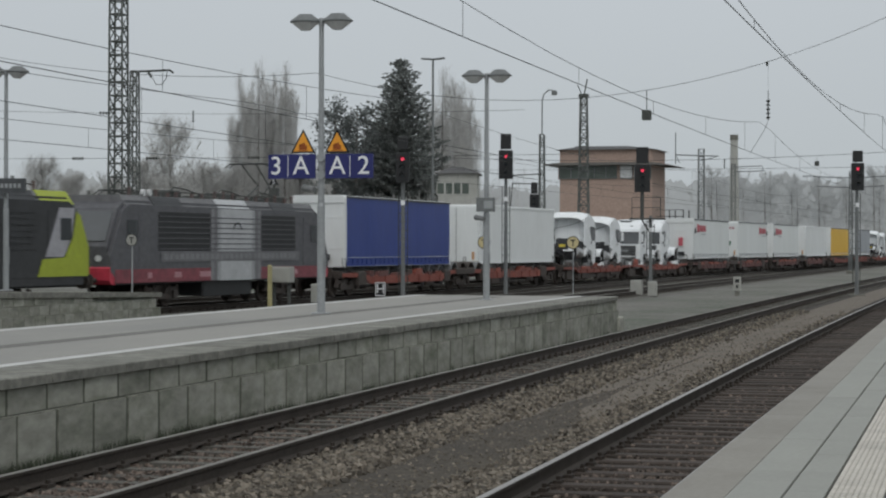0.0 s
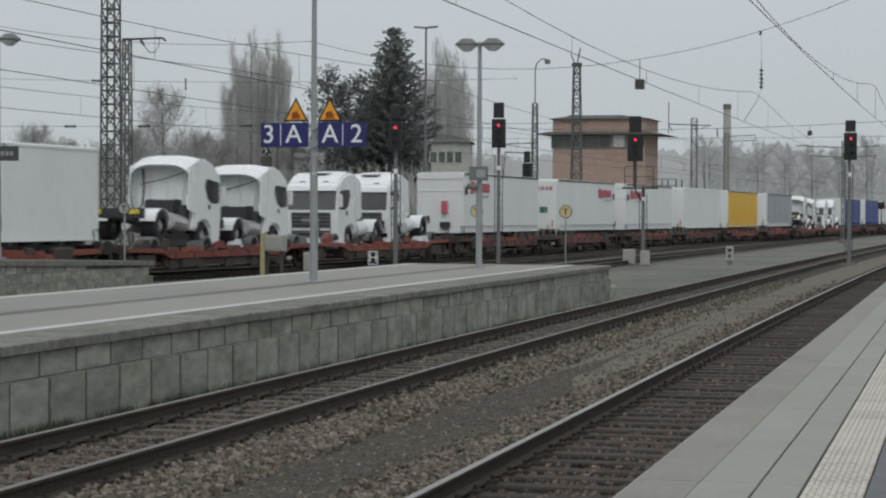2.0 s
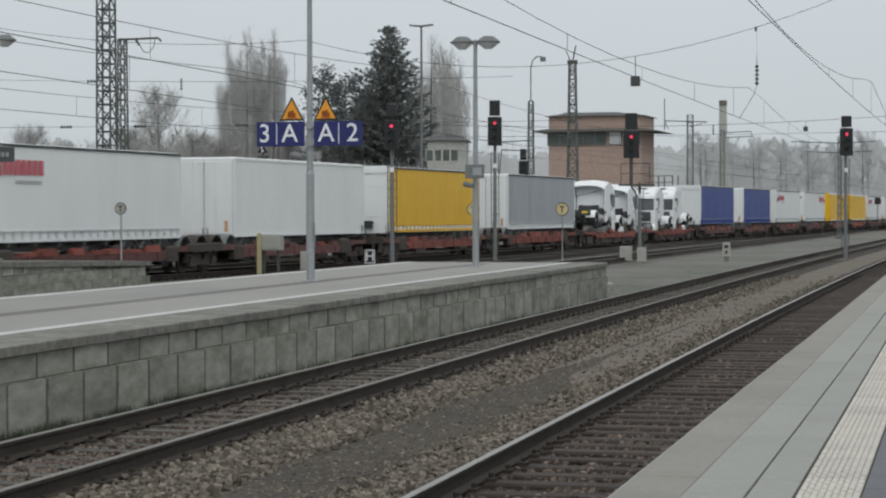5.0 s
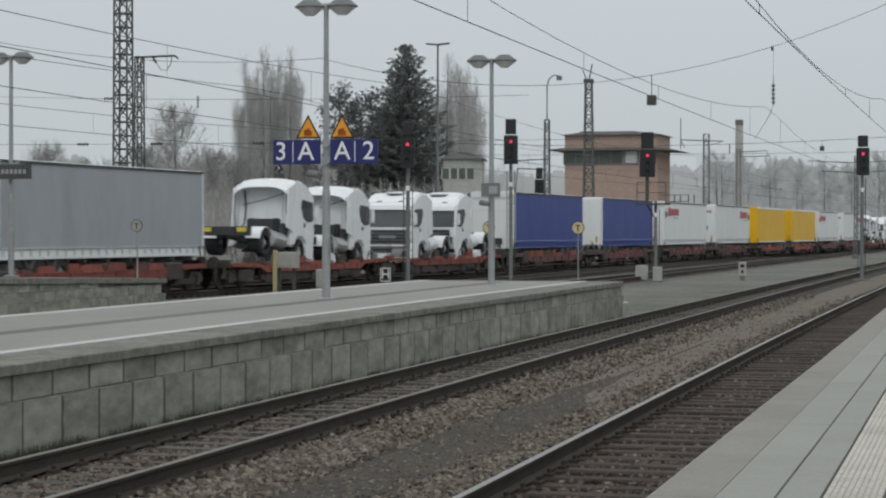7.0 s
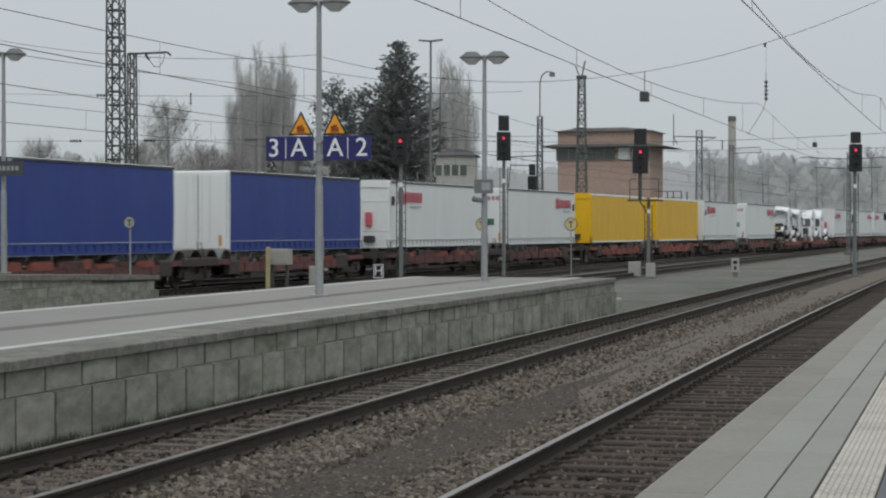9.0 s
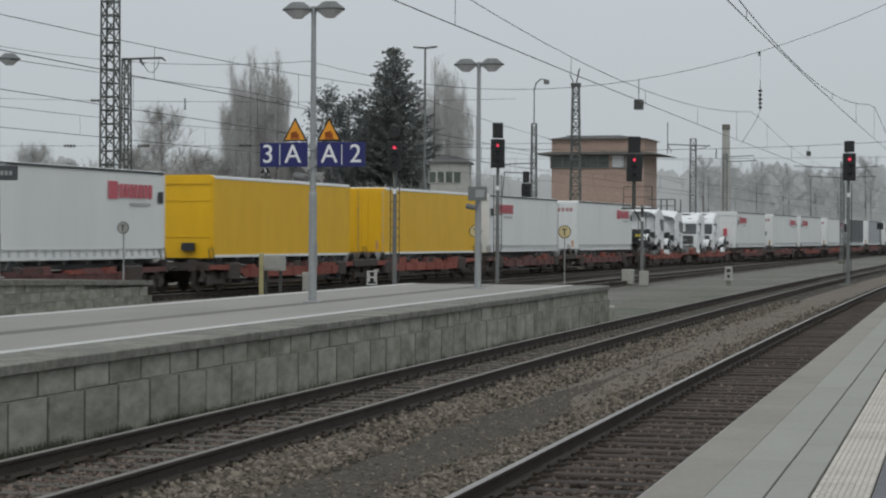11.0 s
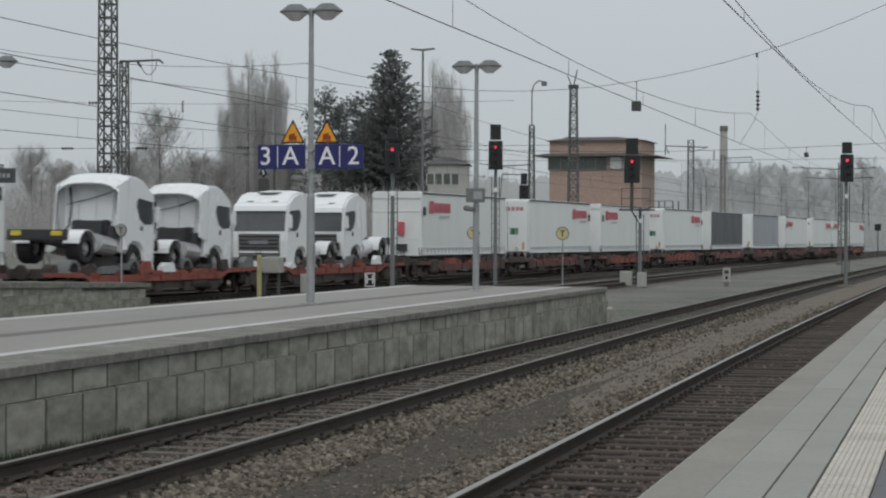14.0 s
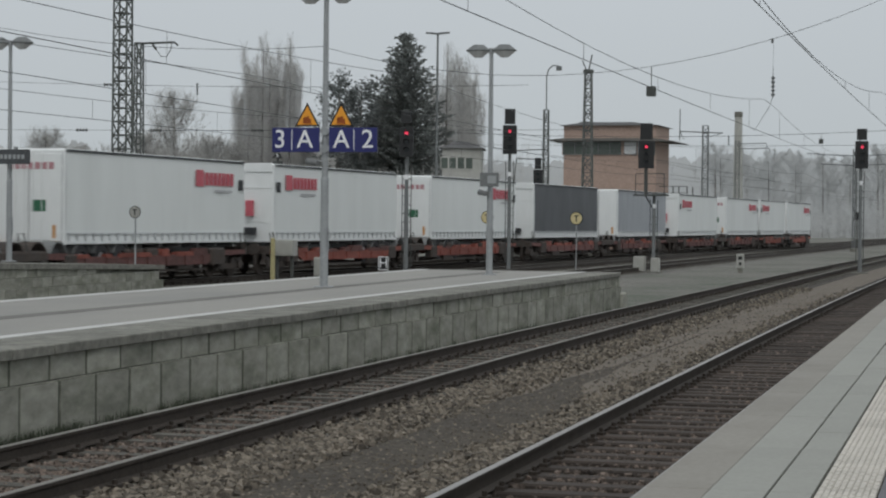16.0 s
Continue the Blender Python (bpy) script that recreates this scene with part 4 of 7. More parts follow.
def pocket_wagon(u0, u1, bright, label, flat=False):
    """A jointed low wagon on three bogies, from u0 to u1."""
    t = thing("flat_wagon" if flat else "pocket_wagon", label, "railway wagon", group="wagons of the train")
    L = u1 - u0
    paint = M["wagon_orange"] if bright else M["wagon_red"]
    mid = L / 2
    for a, b in ((0.9, mid - 0.25), (mid + 0.25, L - 0.9)):
        for s in (-1, 1):
            bm = bmesh.new()
            zt = 1.02 if not flat else 0.98
            prism(bm, [(a, 0.86), (a + 2.6, 0.80), (a + 3.2, 0.60 if flat else 0.52), (b - 3.2, 0.60 if flat else 0.52), (b - 2.6, 0.80), (b, 0.86), (b, zt), (b - 2.4, zt), (b - 2.9, zt - 0.13), (a + 2.9, zt - 0.13), (a + 2.4, zt), (a, zt)],
                  s * 1.20, s * 1.32)
            for k in range(7):
                x = a + 3.6 + (b - a - 7.2) * k / 6
                box(bm, x - 0.05, x + 0.05, s * 1.30 if s > 0 else s * 1.36, s * 1.36 if s > 0 else s * 1.30, 0.62 if flat else 0.54, 0.86)
            part("side_beam", bm, paint, t)
        if flat:
            for s in (-1, 1):
                bm = bmesh.new()
                box(bm, a + 3.0, b - 3.0, *sorted((s * 1.02, s * 1.17)), 0.30, 0.64)
                for k in range(5):
                    x = a + 3.6 + (b - a - 7.2) * k / 4
                    cbox(bm, x - 0.3, x + 0.3, *sorted((s * 1.0, s * 1.24)), 0.22, 0.58, 0.03)
                part("lower_frame", bm, M["bogie"], t)
        for k in range(7):
            x = a + 3.6 + (b - a - 7.2) * (k + random.uniform(-0.3, 0.3)) / 6
            w, h = random.uniform(0.2, 0.75), random.uniform(0.04, 0.24) * (0.45 if flat else 1)
            bm = bmesh.new()
            prism(bm, [(x - w, 0.84), (x + w, 0.84), (x + w * 0.8, 0.92 + h), (x - w * 0.55, 0.92 + h), (x - w * 0.9, 0.92 + h * 0.4)], -1.34, -1.08)
            part("latch_block", bm, M["wagon_orange"] if random.random() < 0.6 else M["wagon_red"], t)
        if not flat:
            for k in range(3):
                x = a + 3.2 + (b - a - 6.4) * random.random()
                bm = bmesh.new()
                cbox(bm, x, x + random.uniform(0.3, 0.9), -1.30, -0.95, 0.9, 1.12, 0.05)
                part("lashing_box", bm, M["bogie"], t)
        bm = bmesh.new()
        box(bm, a + 3.0, b - 3.0, -1.2, 1.2, 0.30, 0.38)
        cbox(bm, a + 4.2, a + 5.6, -1.28, -0.9, 0.28, 0.62, 0.04)
        rod(bm, (b - 5.5, -1.1, 0.48), (b - 4.3, -1.1, 0.48), 0.2, n=10)
        box(bm, a, a + 2.8, -1.2, 1.2, 0.84, 0.96)
        box(bm, b - 2.8, b, -1.2, 1.2, 0.84, 0.96)
        part("floor_pan", bm, M["bogie"], t)
    for x in (2.0, mid, L - 2.0):
        bogie(t, x, 1)
    if not flat:
        # grey arched guards and black gear over the middle bogie
        for x in (mid - 1.75, mid - 0.45, mid + 0.85, mid + 2.1):
            bm = bmesh.new()
            arch(bm, x, 0.86, 0.50, 0.05, -1.36, -0.82, 0.1, 0.9)
            part("arched_guard", bm, M["mudguard"] if x < mid - 1 or x > mid + 1 else M["bogie"], t)
        for x0, x1, z0, z1 in ((mid - 3.2, mid - 2.3, 0.5, 1.05), (mid - 1.5, mid + 1.5, 0.80, 1.12), (mid + 2.5, mid + 3.3, 0.45, 1.0), (2.6, 3.6, 0.5, 1.1), (L - 3.9, L - 2.7, 0.5, 1.1)):
            bm = bmesh.new()
            cbox(bm, x0, x1, -1.37, -1.0, z0, z1, 0.07)
            part("gear_box", bm, M["bogie"], t)
    for x, d in ((0.9, -1), (L - 0.9, 1)):
        bm = bmesh.new()
        box(bm, min(x, x + d * 0.15), max(x, x + d * 0.15), -1.3, 1.3, 0.82, 1.12)
        for s in (-1, 1):
            rod(bm, (x, s * 0.875, 1.02), (x + d * 0.55, s * 0.875, 1.02), 0.08, n=8)
            rod(bm, (x + d * 0.55, s * 0.875, 1.02), (x + d * 0.62, s * 0.875, 1.02), 0.24, n=14)
        rod(bm, (x, 0, 0.95), (x + d * 0.7, 0, 0.85), 0.05, n=6)
        part("buffer_beam", bm, M["bogie"], t)
    # hand rails and steps at the ends
    for x in (1.1, mid, L - 1.1):
        bm = bmesh.new()
        tube(bm, [(x, -1.3, 1.0), (x - 0.25, -1.3, 1.65), (x + 0.1, -1.3, 1.65), (x + 0.35, -1.3, 1.0)], 0.02, 6)
        part("hand_rail", bm, M["steel_dark"], t)
    if flat:
        # black gear and low chocks under and on the deck
        for k in range(9):
            x = 2.5 + (L - 5) * k / 8
            bm = bmesh.new()
            cbox(bm, x - 0.7, x + 0.6, -1.25, -0.7, 0.30 + 0.1 * (k % 2), 0.76, 0.05)
            part("gear_box", bm, M["bogie"], t)
        for k in range(16):
            x = 2.2 + (L - 4.4) * (k + random.uniform(-0.35, 0.35)) / 15
            w, h = random.uniform(0.25, 0.6), random.uniform(0.12, 0.42)
            bm = bmesh.new()
            prism(bm, [(x - w, 0.90), (x + w, 0.90), (x + w * 0.6, 0.98 + h), (x - w * 0.3, 0.98 + h), (x - w * 0.9, 0.98 + h * 0.5)], -1.30, random.uniform(-1.1, -0.8))
            part("deck_gear", bm, M[("bogie", "bogie", "mudguard", "wagon_orange", "cab_white")[k % 5]], t)
        for k in range(8):
            x = 3.0 + (L - 6) * k / 7
            bm = bmesh.new()
            arch(bm, x, 0.95, 0.34, 0.10, -1.25, -0.75, 0.05, 0.95)
            part("wheel_chock", bm, M["mudguard"], t)
    return on_train(t, u0)


def truck(u, reverse, tilt, label, rise=0.0):
    """A new tractor unit. Its own front looks to -x; reverse turns it to face the other way."""
    t = thing("truck_tractor", label, "truck", group="new truck tractors on the train")
    m = Matrix.Translation((0, 0, 1.05 + rise)) @ Matrix.Rotation(radians(tilt), 4, "Y")
    W = 1.22
    side = [(0.0, -0.10), (0.0, 1.12), (0.06, 1.52), (0.24, 2.30), (0.40, 2.66), (0.90, 2.93), (1.5, 3.02), (2.1, 2.99), (2.24, 2.80), (2.27, 0.32), (1.95, 0.30), (1.88, 0.52), (1.62, 0.70), (1.2, 0.70), (0.92, 0.52), (0.84, 0.15), (0.80, -0.12)]
    bm = bmesh.new()
    prism(bm, side, -W, W)
    bmesh.ops.recalc_face_normals(bm, faces=bm.faces)
    bmesh.ops.bevel(bm, geom=[e for e in bm.edges if len({round(v.co.y, 3) for v in e.verts}) == 1], offset=0.09, segments=3, affect="EDGES", clamp_overlap=True)
    body = part("cab", bm, M["cab_white"], t, at=m)
    # windscreen
    bm = bmesh.new()
    prism(bm, [(0.06, 1.50), (0.235, 2.30), (0.215, 2.31), (0.04, 1.51)], -1.12, 1.12)
    part("windscreen", bm, M["sky_glass"], body, "grey reflecting windscreen")
    bm = bmesh.new()
    prism(bm, [(0.20, 2.33), (0.40, 2.64), (0.20, 2.52), (0.10, 2.33)], -1.17, 1.17)
    part("sun_visor", bm, M["cab_white"], body)
    bm = bmesh.new()
    box(bm, -0.02, 0.02, -0.92, 0.92, 0.30, 1.40)
    bevel(bm, 0.008)
    g = part("grille", bm, M["mudguard"], body, "grey grille")
    for z0, z1, h in ((0.42, 0.50, 0.86), (0.62, 0.70, 0.86), (0.80, 0.86, 0.86), (0.96, 1.02, 0.88), (1.12, 1.17, 0.88), (1.28, 1.33, 0.9)):
        bm = bmesh.new()
        box(bm, -0.055, -0.02, -h, h, z0, z1)
        part("slat", bm, M["plastic"] if z0 != 0.62 else M["cab_white"], g)
    bm = bmesh.new()
    box(bm, -0.065, -0.055, -0.42, 0.42, 0.99, 1.13)
    part("name_plate", bm, M["galv"], g)
    bm = bmesh.new()
    box(bm, -0.06, 0.1, -1.2, 1.2, -0.16, 0.16)
    bevel(bm, 0.05, 2)
    part("bumper", bm, M["cab_white"], body)
    for s in (-1, 1):
        bm = bmesh.new()
        box(bm, -0.035, 0.05, min(s * 0.80, s * 1.15), max(s * 0.80, s * 1.15), 0.24, 0.44)
        bevel(bm, 0.02)
        part("headlight", bm, GLASS, body)
        bm = bmesh.new()
        prism(bm, [(0.26, 1.72), (0.40, 2.30), (1.38, 2.30), (1.50, 2.20), (1.52, 1.98), (1.26, 1.58), (0.90, 1.44), (0.34, 1.52)], s * (W + 0.004), s * (W + 0.012))
        part("side_window", bm, GLASS, body)
        bm = bmesh.new()
        box(bm, 1.02, 1.16, s * (W + 0.004) if s > 0 else s * (W + 0.02), s * (W + 0.02) if s > 0 else s * (W + 0.004), 1.20, 1.38)
        part("door_handle", bm, M["plastic"], body)
        bm = bmesh.new()
        y0 = s * (W + 0.02)
        y1 = s * (W + 0.20)
        box(bm, 0.12, 0.24, min(y0, y1), max(y0, y1), 1.60, 2.18)
        bevel(bm, 0.04, 2)
        part("mirror", bm, M["cab_white"], body)
        bm = bmesh.new()
        prism(bm, [(2.22, 0.9), (2.22, 2.85), (2.85, 2.55), (2.85, 1.0)], s * (W - 0.04), s * W)
        part("side_fairing", bm, M["cab_white"], body)
    bm = bmesh.new()
    box(bm, 2.25, 2.3, -1.1, 1.1, 0.9, 2.75)
    part("rear_wall", bm, M["film"], body, "white film-covered cab rear wall")
    bm = bmesh.new()
    k = 10
    rows = []
    for x, z, drop in ((1.5, 3.03, 0.10), (2.2, 3.06, 0.14), (2.62, 2.92, 0.22), (2.98, 2.62, 0.30), (2.96, 2.58, 0.30), (2.2, 2.95, 0.14)):
        rows.append([bm.verts.new((x - 0.12 * (2 * i / k - 1) ** 2, -1.2 + 2.4 * i / k, z - drop * (2 * i / k - 1) ** 4)) for i in range(k + 1)])
    for a, b in zip(rows, rows[1:] + rows[:1]):
        for i in range(k):
            bm.faces.new((a[i], a[i + 1], b[i + 1], b[i]))
    part("roof_spoiler", bm, M["cab_white"], body)
    bm = bmesh.new()
    box(bm, 0.9, 1.5, -0.4, 0.4, 3.0, 3.03)
    part("roof_hatch", bm, M["mudguard"], body)
    for s in (-1, 1):
        bm = bmesh.new()
        cbox(bm, 0.42, 0.62, s * 0.55 - 0.15, s * 0.55 + 0.15, 2.62, 2.72, 0.03)
        part("roof_light", bm, M["mudguard"], body)
    # chassis
    bm = bmesh.new()
    for s in (-1, 1):
        box(bm, 0.6, 6.0, s * 0.42 - 0.05, s * 0.42 + 0.05, 0.30, 0.58)
    for x in (2.6, 3.6, 4.8, 5.9):
        box(bm, x, x + 0.12, -0.42, 0.42, 0.32, 0.54)
    cbox(bm, 2.4, 2.75, -0.6, 0.6, 0.6, 1.35, 0.04)
    cbox(bm, 4.3, 5.0, -0.45, 0.45, 0.58, 0.74, 0.05)
    part("chassis", bm, M["plastic"], t, at=m)
    for k in range(6):
        y = -0.9 + 0.34 * k
        bm = bmesh.new()
        cbox(bm, 2.32, 2.5 + 0.12 * (k % 3), y, y + 0.25, 0.55, 0.95 + 0.22 * ((k * 2) % 3), 0.03)
        part("engine_gear", bm, M["plastic"] if k % 3 else M["mudguard"], t, at=m)
    bm = bmesh.new()
    tube(bm, [(2.35, -0.95, 2.55), (2.45, -0.8, 1.9), (2.6, -0.75, 1.2), (3.4, -0.6, 0.75)], 0.035, 6)
    part("air_hose", bm, M["plastic"], t, at=m)
    for p_ in (((2.33, 1.0, 2.5), (2.36, 0.1, 2.2), (2.4, -1.0, 1.95)), ((2.8, -1.12, 2.5), (2.83, -1.14, 1.6), (2.6, -1.1, 0.9)), ((2.8, 1.12, 2.5), (2.83, 1.14, 1.7), (2.5, 1.1, 1.0))):
        bm = bmesh.new()
        tube(bm, p_, 0.016, 5)
        part("cable", bm, M["plastic"], t, at=m)
    for y in (-0.62, 0.05, 0.7):
        bm = bmesh.new()
        tube(bm, [(2.31, y, 1.0), (2.34, y + 0.05, 1.9), (2.31, y - 0.04, 2.6)], 0.03, 6)
        part("film_fold", bm, M["film"], t, at=m)
    for s in (-1, 1):
        bm = bmesh.new()
        rod(bm, (2.6, s * 0.85, 0.45), (3.7, s * 0.85, 0.45), 0.33, n=14)
        part("fuel_tank", bm, M["film"] if s < 0 else M["chrome"], t, at=m)
    for s in (-1, 1):
        bm = bmesh.new()
        arch(bm, 4.75, 0.15, 0.60, 0.025, min(s * 0.62, s * 1.24), max(s * 0.62, s * 1.24), 0.05, 0.95)
        part("rear_mudguard", bm, M["cab_white"], t, at=m)
        bm = bmesh.new()
        box(bm, 5.95, 6.02, s * 0.75 - 0.2, s * 0.75 + 0.2, 0.42, 0.58)
        part("tail_light", bm, M["rear_yellow"], t, "yellow wrapped tail light", at=m)
    bm = bmesh.new()
    box(bm, 5.85, 6.0, -1.1, 1.1, 0.28, 0.62)
    part("rear_beam", bm, M["plastic"], t, at=m)
    for x, ww in ((1.35, 0.36), (4.75, 0.55)):
        for s in (-1, 1):
            w = wheel(t, x, s * (1.0 if x < 2 else 0.92), 0.15, 0.52, ww)
            w.matrix_basis = m
    return on_train(t, u, 0.0, reverse)


def locomotive(u, scheme, label):
    t = thing("electric_locomotive", label, "locomotive", group="locomotives of the train")
    L, W = 18.6, 1.45
    if scheme == "lime":
        body_mat, band_mat, low_mat = M["loco_grey"], M["loco_lime"], M["loco_grey"]
    else:
        body_mat, band_mat, low_mat = M["loco_black"], M["loco_silver"], M["loco_red"]
    out = [(0.25, 1.15), (0.0, 1.35), (0.02, 2.15), (0.75, 3.45), (1.25, 3.72), (L - 1.25, 3.72), (L - 0.75, 3.45), (L - 0.02, 2.15), (L, 1.35), (L - 0.25, 1.15)]
    bm = bmesh.new()
    prism(bm, out, -W, W)
    bmesh.ops.recalc_face_normals(bm, faces=bm.faces)
    bmesh.ops.bevel(bm, geom=[e for e in bm.edges if len({round(v.co.y, 3) for v in e.verts}) == 1 and abs(e.verts[0].co.z + e.verts[1].co.z) > 4.0], offset=0.14, segments=2, affect="EDGES", clamp_overlap=True)
    body = part("body", bm, body_mat, t)
    for s in (-1, 1):
        bm = bmesh.new()
        if scheme == "lime":
            for d, x in ((1, 0.0), (-1, L)):
                prism(bm, [(x + d * 0.10, 1.2), (x + d * 3.2, 1.2), (x + d * 2.9, 1.75), (x + d * 1.55, 1.80), (x + d * 1.05, 2.45), (x + d * 0.82, 3.25), (x + d * 0.60, 3.15), (x + d * 0.06, 2.15), (x + d * 0.04, 1.4)], s * (W + 0.002), s * (W + 0.0134))
                gp = bmesh.new()
                prism(gp, [(x + d * 2.75, 1.82), (x + d * 1.62, 1.82), (x + d * 1.12, 2.48), (x + d * 0.95, 3.38), (x + d * 1.9, 3.38)], s * (W + 0.002), s * (W + 0.0134))
                part("cab_panel", gp, M["loco_pale"], body, "pale grey panel beside the lime band")
                if d == 1:
                    part("band", bm, band_mat, body, "broad colour band")
                    bm = bmesh.new()
        else:
            y0, y1 = sorted((s * (W + 0.002), s * (W + 0.018)))
            box(bm, 8.35, 11.05, y0, y1, 0.90, 3.55)
            for k, fade in enumerate(("loco_fade_1", "loco_fade_2", "loco_fade_3")):
                for x in (8.35 - 0.28 * (k + 1), 11.05 + 0.28 * k):
                    fb = bmesh.new()
                    box(fb, x + 0.002, x + 0.278, y0, y1 - 0.001, 0.91, 3.54)
                    part("fading_band", fb, M[fade], body)
            mk = bmesh.new()
            arch(mk, 9.75, 2.66, 0.34, 0.07, *sorted((s * (W + 0.031), s * (W + 0.036))))
            part("mark", mk, M["plastic"], body, "dark arch-shaped mark")
        part("band", bm, band_mat, body, "broad colour band")
        if scheme != "lime":
            for x0, x1 in ((3.4, 7.5), (11.9, 15.2)):
                bm = bmesh.new()
                box(bm, x0, x1, *sorted((s * (W + 0.001), s * (W + 0.004))), 2.0, 3.36)
                part("louvre_panel", bm, M["black"], body, "dark louvred panel")
        bm = bmesh.new()
        for k in range(7):
            z = 2.05 + 0.19 * k
            box(bm, 3.4, 15.2, s * (W + 0.004) if s > 0 else s * (W + 0.03), s * (W + 0.03) if s > 0 else s * (W + 0.004), z, z + 0.035)
        part("side_rib", bm, body_mat, body)
        bm = bmesh.new()
        if scheme != "lime":
            box(bm, 0.3, L - 0.3, s * (W + 0.001) if s > 0 else s * (W + 0.014), s * (W + 0.014) if s > 0 else s * (W + 0.001), 0.92, 1.38)
            part("sill", bm, low_mat, body, "dull red sill")
        else:
            box(bm, 0.4, L - 0.4, s * (W - 0.05), s * W, 0.92, 1.16)
            part("sill", bm, low_mat, body)
        for x in (2.0, L - 2.6):
            bm = bmesh.new()
            box(bm, x, x + 0.6, s * (W + 0.002) if s > 0 else s * (W + 0.012), s * (W + 0.012) if s > 0 else s * (W + 0.002), 1.45, 3.3)
            part("cab_door", bm, body_mat, body)
        for x in (1.15, L - 1.85):
            bm = bmesh.new()
            box(bm, x, x + 0.7, s * (W + 0.014) if s > 0 else s * (W + 0.02), s * (W + 0.02) if s > 0 else s * (W + 0.014), 2.35, 3.05)
            part("cab_window", bm, GLASS, body)
        if scheme != "lime":
            y0, y1 = sorted((s * (W + 0.019), s * (W + 0.022)))
            bm = bmesh.new()
            box(bm, 3.6, 15.6, y0, y1, 1.62, 1.98)
            strip_ = part("print_strip", bm, M["loco_fade_2"], body, "dull grey strip along the side")
            bm = bmesh.new()
            y0, y1 = sorted((s * (W + 0.022), s * (W + 0.026)))
            for i in range(28):
                box(bm, 3.8 + i * 0.41, 4.08 + i * 0.41, y0, y1, 1.70, 1.90)
            part("print", bm, M["loco_fade_3"], strip_, "pale printed bars")
            for x, w_ in ((2.6, 0.3), (4.6, 0.55), (6.6, 0.9), (13.2, 0.6), (15.1, 0.3)):
                bm = bmesh.new()
                box(bm, x, x + w_, y0, y1, 1.06, 1.26)
                part("sill_print", bm, M["pink_print"], body, "faded pink bar on the sill")
    for x, d in ((0.0, 1), (L, -1)):
        bm = bmesh.new()
        prism(bm, [(x + d * 0.10, 2.32), (x + d * 0.66, 3.32), (x + d * 0.645, 3.34), (x + d * 0.08, 2.34)], -1.2, 1.2)
        part("windscreen", bm, M["sky_glass"], body)
        if scheme != "lime":
            bm = bmesh.new()
            prism(bm, [(x + d * 0.10, 0.88), (x - d * 0.03, 1.02), (x - d * 0.03, 1.42), (x + d * 0.02, 1.50), (x + d * 0.30, 1.50), (x + d * 0.30, 0.88)], -1.44, 1.44)
            part("front_skirt", bm, M["loco_bright_red"], body, "red skirt round the nose")
            bm = bmesh.new()
            box(bm, *sorted((x - d * 0.012, x + d * 0.03)), -0.2, 1.15, 1.56, 2.12)
            bevel(bm, 0.008)
            part("front_panel", bm, M["loco_pale"], body, "pale panel under the windscreen")
        if scheme == "lime":
            bm = bmesh.new()
            prism(bm, [(x - d * 0.01, 1.3), (x + d * 0.005, 2.2), (x - d * 0.006, 2.2), (x - d * 0.02, 1.3)], -1.4, 1.4)
            part("nose", bm, M["loco_lime"], body, "lime-yellow nose")
        for s in (-1, 1):
            bm = bmesh.new()
            rod(bm, (x, s * 0.875, 1.02), (x - d * 0.5, s * 0.875, 1.02), 0.1, n=10)
            rod(bm, (x - d * 0.5, s * 0.875, 1.02), (x - d * 0.58, s * 0.875, 1.02), 0.26, n=14)
            part("buffer", bm, M["bogie"], body)
            bm = bmesh.new()
            rod(bm, (x + d * 0.04, s * 1.0, 1.75), (x - d * 0.03, s * 1.0, 1.75), 0.11, n=12)
            part("headlight", bm, M["lamp_glass"], body)
    bm = bmesh.new()
    prism(bm, [(-1.40, 3.50), (-1.12, 3.90), (1.12, 3.90), (1.40, 3.50)], 1.15, L - 1.15, axis="x")
    cowl = part("roof_cowl", bm, M["loco_cowl"], t, "mid-grey sloping roof edge")
    bm = bmesh.new()
    if scheme == "lime":
        prism(bm, [(-1.42, 3.49), (-1.13, 3.915), (1.13, 3.915), (1.42, 3.49)], L - 2.9, L - 0.95, axis="x")
        part("cab_roof", bm, M["loco_lime"], cowl, "lime-yellow cab roof")
    else:
        prism(bm, [(-1.42, 3.49), (-1.13, 3.915), (1.13, 3.915), (1.42, 3.49)], 8.35, 11.05, axis="x")
        part("band", bm, M["loco_silver"], cowl, "silver band over the roof")
    for x in (3.2, 13.2):
        bm = bmesh.new()
        prism(bm, [(-1.39, 3.55), (-1.16, 3.88), (-1.14, 3.88), (-1.37, 3.55)], x, x + 2.2, axis="x", m=Matrix.Translation((0, -0.02, 0)))
        part("vent_grille", bm, M["plastic"], cowl)
    bm = bmesh.new()
    for i in range(9):
        x = 2.6 + i * 1.55
        cbox(bm, x, x + 0.9, -0.7 + 0.2 * (i % 2), 0.5, 3.72, 3.95 + 0.12 * (i % 3), 0.04)
        rod(bm, (x + 0.4, -0.9, 3.7), (x + 0.4, -0.9, 4.1), 0.05, n=6)
        rod(bm, (x + 0.1, 0.9, 3.7), (x + 0.1, 0.9, 4.1), 0.05, n=6)
    rod(bm, (2.5, -0.9, 4.1), (16, -0.9, 4.1), 0.025, n=6)
    box(bm, 1.6, L - 1.6, -1.15, -1.05, 3.72, 3.86)
    part("roof_gear", bm, M["steel_dark"], t, "grey roof equipment and insulators")
    rg = random.Random(17)
